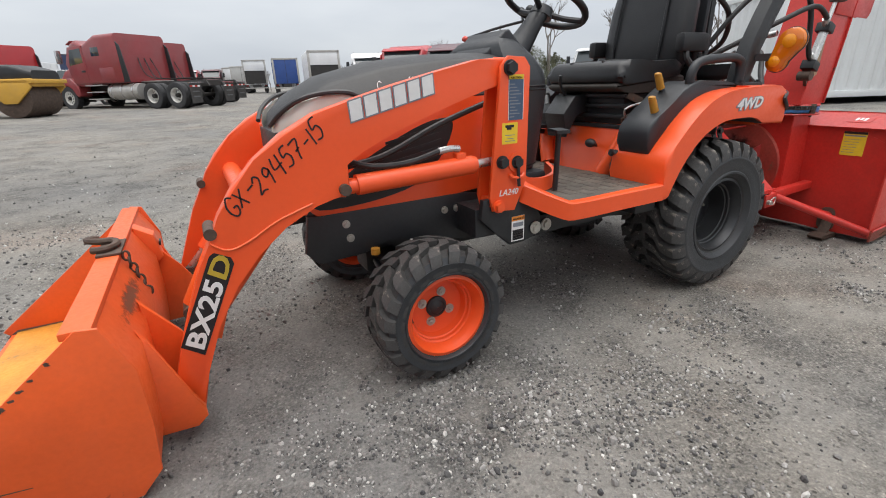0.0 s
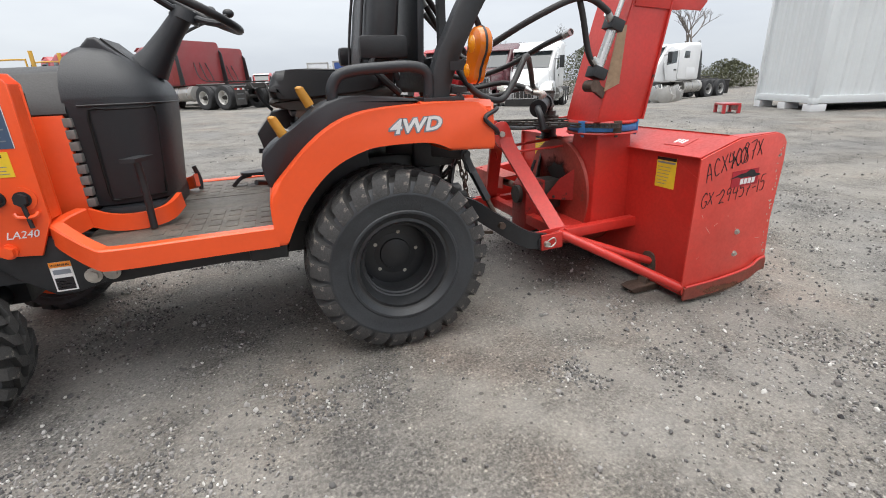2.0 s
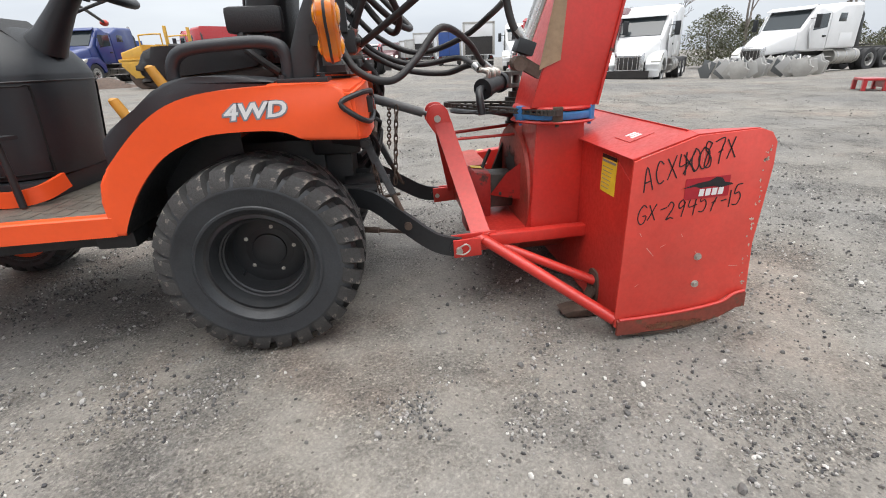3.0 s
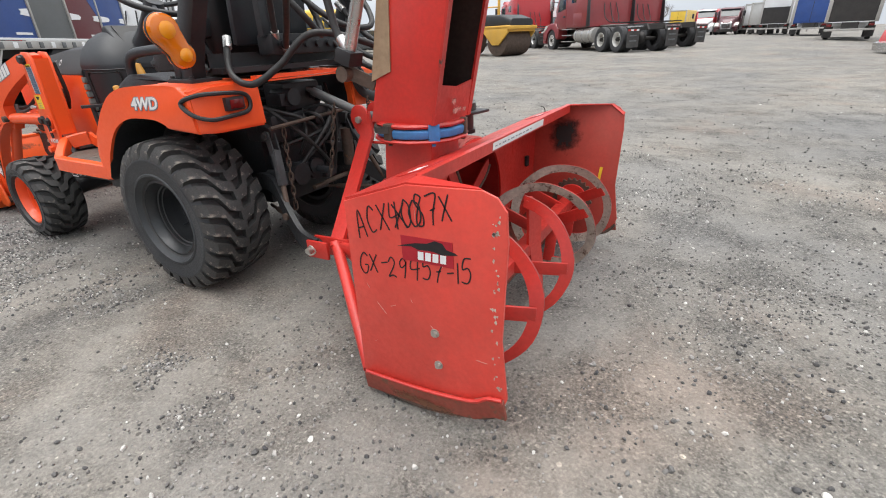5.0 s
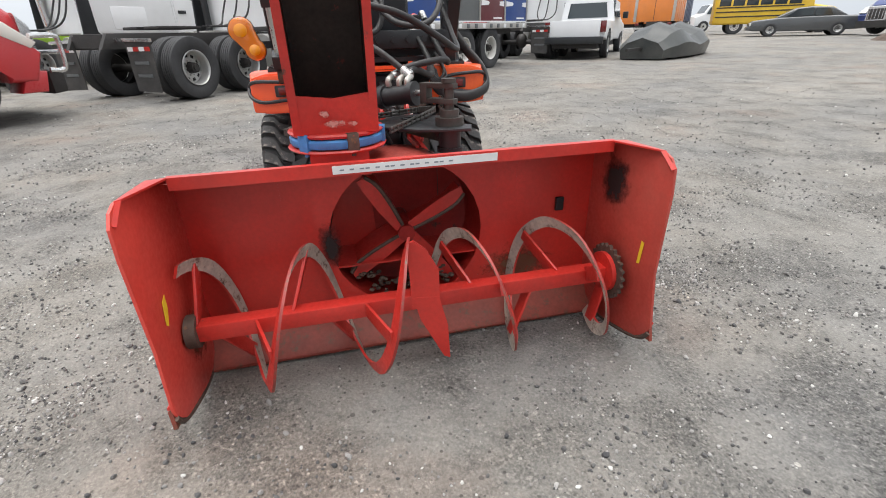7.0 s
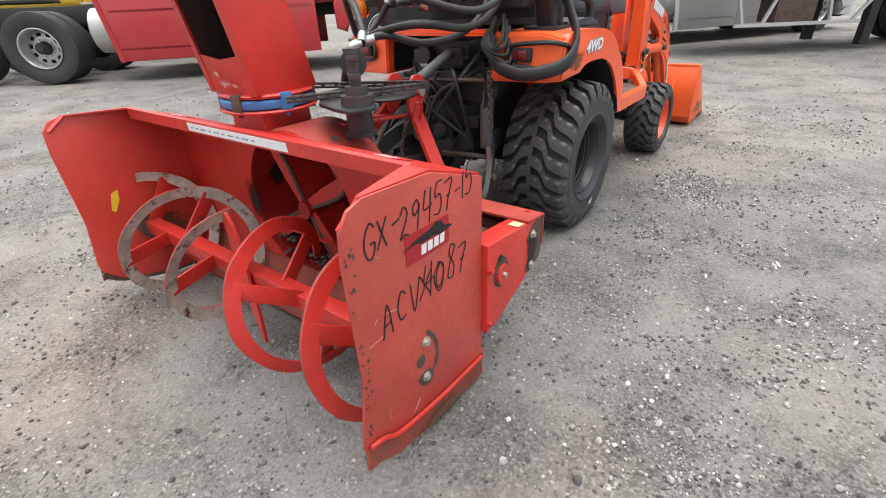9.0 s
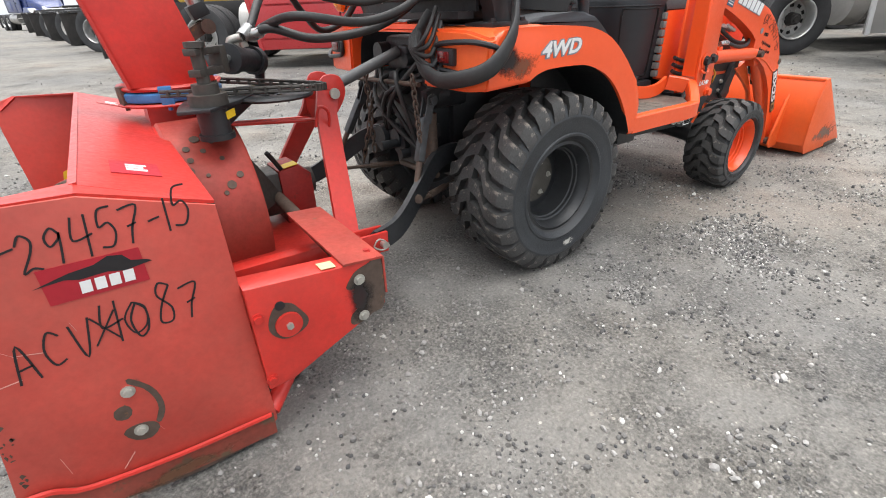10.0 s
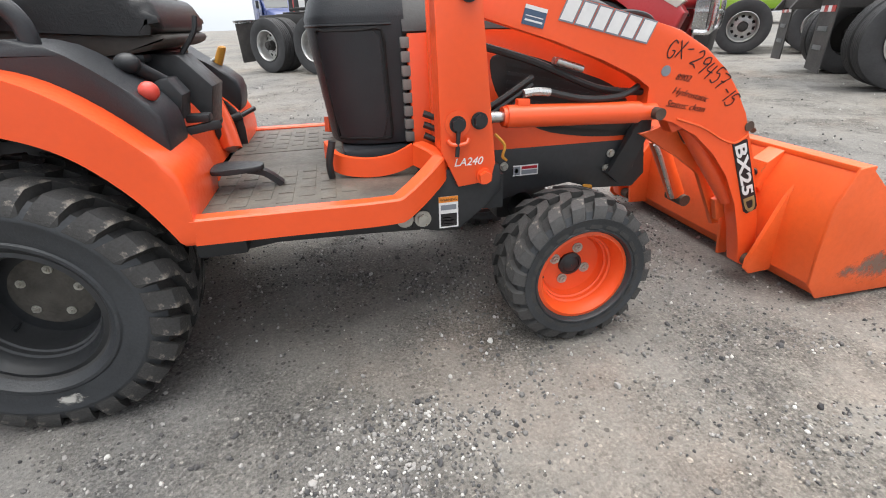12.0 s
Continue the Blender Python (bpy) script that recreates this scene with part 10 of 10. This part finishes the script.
def road_roller():
    R = parked("road_roller", "yellow double drum road roller with a black engine cover", "roller", -8.2, 20.5, (0.94, -0.35))
    for dx in (-1.45, 1.45):
        drum = shaped("drum", turned(B(), [(0.02, -0.82), (0.5, -0.82), (0.6, -0.8), (0.61, -0.7), (0.61, 0.7), (0.6, 0.8), (0.5, 0.82), (0.02, 0.82)], 36, True), RUSTY, R)
        drum.location = (dx, 0, 0.60)
        fr = B()
        for s in (1, -1):
            prism(fr, [(dx - 0.75, 0.95), (dx - 0.2, 0.45), (dx + 0.2, 0.45), (dx + 0.75, 0.95), (dx + 0.7, 1.2), (dx - 0.7, 1.2)], s * 0.84, s * 0.93, 0.02)
        block(fr, dx - 0.85, dx + 0.85, -0.93, 0.93, 1.08, 1.22, 0.03)
        shaped("yoke", fr, MACHINE_YELLOW, R)
    shaped("engine_cover", loft(B(), [(0.25, 0.78, 1.2, 1.72, 0.1), (1.6, 0.76, 1.2, 1.68, 0.12), (2.2, 0.72, 1.2, 1.5, 0.15)]), BLACK, R)
    shaped("engine_frame", block(B(), 0.2, 2.2, -0.85, 0.85, 0.98, 1.24, 0.03), MACHINE_YELLOW, R)
    shaped("platform", block(B(), -1.2, 0.35, -0.8, 0.8, 1.0, 1.12, 0.02), MACHINE_YELLOW, R)
    shaped("console", prism(B(), [(-1.0, 1.1), (-0.7, 1.1), (-0.75, 1.75), (-1.0, 1.7)], -0.4, 0.4, 0.03), MACHINE_YELLOW, R)
    shaped("seat", block(B(), -0.35, 0.1, -0.28, 0.28, 1.3, 1.72, 0.05), BLACK, R)
    for s in (1, -1):
        shaped("handrail", tube(B(), [(-1.1, s * 0.78, 1.1), (-1.1, s * 0.78, 2.0), (-1.0, s * 0.78, 2.1), (-0.1, s * 0.78, 2.1), (0.0, s * 0.78, 2.0), (0.0, s * 0.78, 1.1)], 0.03, 8, 4), MACHINE_YELLOW, R)
        shaped("roll_post", block(B(), 0.1, 0.2, s * 0.6, s * 0.7, 1.1, 2.4, 0.01), MACHINE_YELLOW, R)
    shaped("water_tank", loft(B(), [(-2.2, 0.8, 1.2, 1.5, 0.1), (-1.1, 0.8, 1.2, 1.75, 0.1)]), MACHINE_YELLOW, R)


def box_truck(label, x, y, heading, mat, cab_mat, length=6.5, high=3.6, open_back=False):
    T = parked("box_truck", label, "truck", x, y, heading, "parked trucks")
    bx = shaped("box", loft(B(), [(-2.0, 1.22, 0.95, high, 0.05), (length - 2.0, 1.22, 0.95, high, 0.05)]), mat, T)
    for i in range(int(length / 1.2)):
        for s in (1, -1):
            shaped("box_rib", block(B(), -1.8 + 1.2 * i, -1.74 + 1.2 * i, s * 1.21, s * 1.24, 1.0, high - 0.06), mat, bx)
    dr = shaped("rear_door", block(B(), -2.02, -1.99, -1.06, 1.06, 1.0 + 0.55 * open_back * (high - 1), high - 0.14, 0.004), TRUCK_WHITE if open_back else mat, bx)
    if open_back:
        # flat dark sheet on the closed box: the unlit inside put into colour
        shaped("interior_shade_sheet", block(B(), -2.006, -1.99, -1.06, 1.06, 1.0, 1.0 + 0.55 * (high - 1)), CHASSIS, bx)
    else:
        shaped("door_seam", block(B(), -2.03, -2.019, -0.015, 0.015, 1.0, high - 0.16), CHASSIS, dr)
    for s in (1, -1):
        shaped("corner_post", block(B(), -2.05, -1.98, s * 1.05, s * 1.225, 0.95, high - 0.01, 0.01), TANK, bx)
        shaped("mudflap", block(B(), -1.2, -1.17, s * 0.75, s * 1.2, 0.15, 0.75), FLAP, bx)
        shaped("tail_lamp", block(B(), -2.06, -2.0, s * 0.85, s * 1.1, 0.74, 0.88, 0.01), REDLENS, bx)
    shaped("header", block(B(), -2.05, -1.98, -1.2, 1.2, high - 0.15, high + 0.01, 0.01), TANK, bx)
    shaped("rear_bumper", block(B(), -2.1, -1.98, -1.15, 1.15, 0.5, 0.62, 0.01), TANK, bx)
    e = length - 2.0
    cab = shaped("cab", loft(B(), [(e + 0.2, 1.1, 0.6, 2.5, 0.15), (e + 1.2, 1.1, 0.6, 2.55, 0.18), (e + 1.7, 1.05, 0.6, 1.75, 0.14), (e + 2.5, 0.95, 0.55, 1.45, 0.15)]), cab_mat, T)
    shaped("windshield", sheet(B(), [(e + 1.25, 0.9, 2.5), (e + 1.25, -0.9, 2.5), (e + 1.7, -0.85, 1.8), (e + 1.7, 0.85, 1.8)], 0.04), GLASS, cab)
    for s in (1, -1):
        shaped("door_window", prism(B(), [(e + 0.4, 1.65), (e + 1.5, 1.65), (e + 1.2, 2.3), (e + 0.4, 2.35)], s * 1.06, s * 1.13), GLASS, cab)
        for ax in (-0.2, e + 1.6):
            truck_wheel(T, ax, s * 1.0, s, WHITE_RIM, False, False)
    shaped("frame_rail", block(B(), -2, e + 1.5, -0.4, 0.4, 0.6, 0.96), CHASSIS, T)
    return T


def bare_tree(x, y, h, seed):
    T = parked("bare_tree", "leafless grey tree beyond the parked trucks", "tree", x, y, (1, 0), "bare trees")
    rnd = random.Random(seed)
    trunk, twigs = B(), B()
    def grow(bm, p, dirn, length, r, depth):
        q = p + dirn * length
        mid = p + dirn * length * 0.5 + Vector((rnd.uniform(-1, 1), rnd.uniform(-1, 1), 0)) * length * 0.06
        rod(bm, p, mid, r, 6 if r > 0.03 else 4, r * 0.85)
        rod(bm, mid, q, r * 0.85, 6 if r > 0.03 else 4, r * 0.65)
        if depth == 0:
            return
        for _ in range(3 if depth < 4 else 2 + (rnd.random() < 0.5)):
            nd = (dirn + Vector((rnd.uniform(-1, 1), rnd.uniform(-1, 1), rnd.uniform(-0.2, 0.7))) * 0.75).normalized()
            grow(twigs, q - dirn * length * rnd.uniform(0, 0.3), nd, length * rnd.uniform(0.55, 0.78), r * 0.6, depth - 1)
    grow(trunk, Vector((0, 0, -0.3)), Vector((0.03, 0.02, 1)).normalized(), h * 0.33, h * 0.016, 5)
    shaped("trunk", trunk, BARK, T)
    shaped("crown", twigs, BARK, T)


def evergreen_bush(x, y, h, w, seed):
    T = parked("evergreen_bush", "brownish green unkempt bush beyond the trucks", "bush", x, y, (1, 0), "bushes")
    rnd = random.Random(seed)
    stems, leaves = B(), B()
    for _ in range(9):
        a, rr = rnd.uniform(0, 6.28), rnd.uniform(0.1, 0.42) * w
        rod(stems, (0.1 * math.cos(a), 0.1 * math.sin(a), 0), (rr * math.cos(a), rr * math.sin(a), h * rnd.uniform(0.5, 0.85)), 0.05, 5, 0.02)
    verts, faces = [], []
    for _ in range(9000):
        a, u = rnd.uniform(0, 6.28), rnd.random() ** 0.6
        z = rnd.uniform(0.05, 1.0)
        rad = w * 0.5 * u * math.sqrt(max(0.05, 1 - (z * 1.6 - 0.6) ** 2 if z > 0.375 else 0.9)) * (1 + 0.3 * noise.noise((a * 1.5, z * 3, seed)))
        c = Vector((rad * math.cos(a), rad * math.sin(a), z * h * (1 + 0.2 * noise.noise((a, 2, seed)))))
        s = rnd.uniform(0.05, 0.11)
        p, q = Vector((rnd.uniform(-1, 1), rnd.uniform(-1, 1), rnd.uniform(-1, 1))) * s, Vector((rnd.uniform(-1, 1), rnd.uniform(-1, 1), rnd.uniform(-1, 1))) * s
        k = len(verts)
        verts += [c - p, c + q * 0.5, c + p, c - q * 0.5]
        faces.append((k, k + 1, k + 2, k + 3))
    me = bpy.data.meshes.new("foliage")
    me.from_pydata([tuple(v) for v in verts], [], faces)
    me.materials.append(LEAF)
    shaped("stems", stems, BARK, T)
    ob = new("foliage", me)
    ob.parent = T


def stop_sign(x, y):
    S = parked("stop_sign", "red octagonal road sign on a post", "sign", x, y, (1, -0.75))
    shaped("post", rod(B(), (0, 0, 0), (0, 0, 3.1), 0.04, 8), TANK, S)
    oct_ = [(0.42 * math.cos(radians(22.5 + 45 * i)), 2.8 + 0.42 * math.sin(radians(22.5 + 45 * i))) for i in range(8)]
    face = shaped("sign_face", prism(B(), oct_, 0.05, 0.07, axis="x"), TRUCK_RED, S)
    shaped("white_band", block(B(), 0.071, 0.078, -0.3, 0.3, 2.72, 2.88), TRUCK_WHITE, face)


def rubble(name, label, x, y, w, h, mat, seed, n=60):
    T = parked(name, label, "rubble", x, y, (1, 0), "rubble")
    rnd = random.Random(seed)
    bm = B()
    rows = []
    for i in range(9):
        u = i / 8
        r = w * (1 - u) + 0.02
        rows.append([(r * math.cos(2 * math.pi * j / 18) * (1 + 0.25 * noise.noise((j * 0.9, u * 3, seed))), r * 0.7 * math.sin(2 * math.pi * j / 18), h * (1 - (1 - u) ** 1.6) - 0.04 + 0.12 * h * noise.noise((j, u * 4, seed))) for j in range(18)])
    tapered(bm, rows)
    shaped("heap", bm, mat, T, smooth=0)
    return T


def wreckage(x, y):
    """Torn pale bodywork leaning together on the gravel."""
    T = parked("scrap_bodywork", "torn pale truck bodywork panels lying in a heap", "scrap", x, y, (-0.6, -0.8))
    rnd = random.Random(8)
    for i in range(26):
        m = Matrix.Translation((rnd.uniform(-1.6, 1.6), rnd.uniform(-0.9, 0.9), 0)) @ Matrix.Rotation(rnd.uniform(0, 6.28), 4, "Z") @ Matrix.Rotation(radians(rnd.uniform(15, 70)), 4, "Y")
        bm = B()
        prism(bm, [(-0.3, 0), (0.3, 0.0), (0.42, 0.3), (0.15, 0.6), (0.0, 0.45), (-0.25, 0.5)], -0.02, 0.02, 0.01)
        bmesh.ops.transform(bm, matrix=m, verts=bm.verts[:])
        low = min(v.co.z for v in bm.verts)
        bmesh.ops.translate(bm, vec=(0, 0, -low), verts=bm.verts[:])
        shaped("panel", bm, (TRUCK_SILVER, TANK, SLATE, TRUCK_SILVER)[i % 4], T)


AHEAD = (-0.72, 0.69)
semi_truck("red sleeper truck with red side skirts and alloy rims", -0.81, -9.66, AHEAD, TRUCK_RED, TRUCK_RED, guard=True, wb=6.0)
semi_truck("white sleeper truck with pale silver side fairing", -8.13, -3.06, (-0.82, 0.57), TRUCK_WHITE, TRUCK_SILVER, front_rim=ALLOY)
semi_truck("white sleeper truck with lime green chassis", -10.57, -7.76, AHEAD, TRUCK_WHITE, None, chassis=TRUCK_LIME)
semi_truck("yellow sleeper truck with steel rims", -0.25, -15.2, AHEAD, TRUCK_YELLOW, None)
semi_truck("dark green sleeper truck in the row", 0.3, -19.2, AHEAD, TRUCK_DARK, None, rim=WHITE_RIM)
semi_truck("white sleeper truck in the row", 0.9, -23.4, AHEAD, TRUCK_WHITE, None)
semi_truck("red sleeper truck in the row", 1.4, -28.0, AHEAD, TRUCK_RED, None)
semi_truck("blue road truck at the end of the row", 4.5, -47.0, (-0.3, 0.95), TRUCK_BLUE, None, far=True)
container_trailer()
semi_truck("white road truck beyond the boxed trailer", -14.2, 7.0, AHEAD, TRUCK_WHITE, None, rim=WHITE_RIM)
pickup()
tarped_heap()
semi_truck("dark red sleeper truck with white rims and bare rear frame", -1.9, 22.4, (-0.68, 0.73), TRUCK_DARKRED, None, rim=WHITE_RIM, roof=3.05, stacks=False)
semi_truck("second dark red sleeper truck beyond the first", -1.0, 26.2, (-0.68, 0.73), TRUCK_DARKRED, None, rim=ALLOY, roof=3.0, stacks=False)
road_roller()
semi_truck("red sleeper truck behind the roller", -8.0, 29.0, (-0.68, 0.73), TRUCK_RED, None, far=True, roof=3.0, stacks=False)
school_bus(-27.3, 28.6, (0.6, 0.8))
sedan(-20.4, 26.1, (-0.66, -0.75))
stop_sign(-31.0, 26.5)
box_truck("orange box truck behind the pickup", -27.5, 22.0, (-0.72, 0.69), TRUCK_ORANGE, TRUCK_ORANGE, 6.0, 2.6)
box_truck("dark blue box truck in the distance", -33.0, 27.0, (-0.72, 0.69), NAVY, TRUCK_WHITE, 7.0, 3.4)
semi_truck("blue day truck with its bonnet lowered", -15.5, 33.0, (-0.15, -0.99), TRUCK_BLUE, None, far=True, roof=3.0)
rubble("dirt_heap", "small heap of dark dirt and stone", -12.6, 22.6, 1.3, 0.5, RUSTY, 2)
semi_truck("red sleeper truck with chrome bumper and missing guard", 11.6, 26.2, (-0.62, -0.78), TRUCK_RED, None, square=True, damaged=True, far=True, roof=3.1)
semi_truck("maroon truck with tall chrome grille", 13.3, 24.2, (-0.62, -0.78), TRUCK_MAROON, None, square=True, far=True, roof=3.2)
semi_truck("white aerodynamic truck with dark bumper", 15.2, 23.1, (-0.64, -0.77), TRUCK_WHITE, None, far=True, roof=3.3)
semi_truck("white wrecked truck with a torn bonnet", 24.2, 20.6, (-0.97, -0.22), TRUCK_WHITE, None, far=True, damaged=True, roof=3.0)
wreckage(13.3, 14.9)
wreckage(15.4, 14.6)
shipping_container()
steel_rack(12.9, 2.3)
semi_truck("dark red truck behind the container", 14.6, -3.2, (-0.05, 1.0), TRUCK_MAROON, None, far=True)
for i, (bx_, by_, m_, c_, hh) in enumerate(((-9, 58, NAVY, TRUCK_WHITE, 3.9),
                                          (-15, 62, TRUCK_WHITE, TRUCK_RED, 3.6), (-24, 66, TRUCK_RED, TRUCK_WHITE, 3.2), (-36, 70, TRUCK_YELLOW, TRUCK_YELLOW, 3.6), (-26, 52, COBALT, TRUCK_BLUE, 3.5),
                                          (-31, 55, TRUCK_WHITE, TRUCK_WHITE, 3.5), (-42, 45, TRUCK_WHITE, TRUCK_WHITE, 3.8), (-48, 36, TRUCK_ORANGE, TRUCK_WHITE, 3.5), (-44, 20, TRUCK_WHITE, TRUCK_RED, 3.6),
                                          (-34, 8, TRUCK_WHITE, TRUCK_WHITE, 3.6), (-30, -6, TRUCK_WHITE, TRUCK_BLUE, 3.8), (-24, -18, TRUCK_WHITE, TRUCK_WHITE, 3.8), (-12, -32, TRUCK_RED, TRUCK_WHITE, 3.7))):
    box_truck(("navy", "white", "red", "yellow", "blue", "white", "white", "orange", "white", "white", "white", "white", "red")[i] + " box truck far across the yard", bx_, by_, (-0.3 + 0.1 * (i % 3), -0.95), m_, c_, 6.5, hh)
# the row of parked trucks, their tails to the yard
ROW = (("white open-backed", 7.9, 36.0, TRUCK_WHITE, TRUCK_WHITE, 3.3, True), ("blue", 7.2, 48.0, COBALT, TRUCK_WHITE, 3.3, False), ("white open-backed", 5.3, 56.0, TRUCK_WHITE, TRUCK_WHITE, 3.5, True),
       ("pale grey", 4.6, 63.0, TRUCK_SILVER, TRUCK_WHITE, 3.1, False), ("white", 4.1, 69.0, TRUCK_WHITE, TRUCK_WHITE, 3.2, False), ("navy", 3.3, 78.0, NAVY, NAVY, 3.3, False), ("yellow", -5.5, 84.0, TRUCK_YELLOW, TRUCK_YELLOW, 3.4, False))
for word, bx_, by_, m_, c_, hh, gap in ROW:
    box_truck(word + " box truck parked in the far row", bx_ + 0.3, by_ + 1.98, (0.15, 0.99), m_, c_, 6.5, hh, gap)
semi_truck("white road tractor with a rounded roof in the far row", 11.8, 37.5, (-0.30, -0.95), TRUCK_WHITE, None, far=True, roof=3.2)
semi_truck("dark red road tractor in the far row", 2.0, 73.0, (-0.10, -0.99), TRUCK_MAROON, None, far=True, roof=3.0)
semi_truck("red road tractor with a white bonnet in the far row", -0.6, 76.0, (-0.10, -0.99), TRUCK_RED, None, far=True, roof=3.0, hood_mat=TRUCK_WHITE)
for i, (tx, ty, th) in enumerate(((-14, 88, 7.5), (-9, 92, 6.5), (-30, 92, 7), (-4, 95, 5), (2, 98, 4.6), (22, 44, 7), (26, 40, 8), (30, 36, 11), (34, 30, 10), (17, 62, 4.6), (11, 84, 4.6), (38, 24, 9))):
    bare_tree(tx, ty, th, 30 + i)
for i, (tx, ty, th, tw) in enumerate(((38, 30, 2.2, 5.0), (42, 26, 2.0, 5.5), (28.3, 37.2, 4.3, 5.5), (31.5, 37.0, 3.6, 5.0), (36.5, 34.0, 3.2, 4.5))):
    evergreen_bush(tx, ty, th, tw, 5 + i)
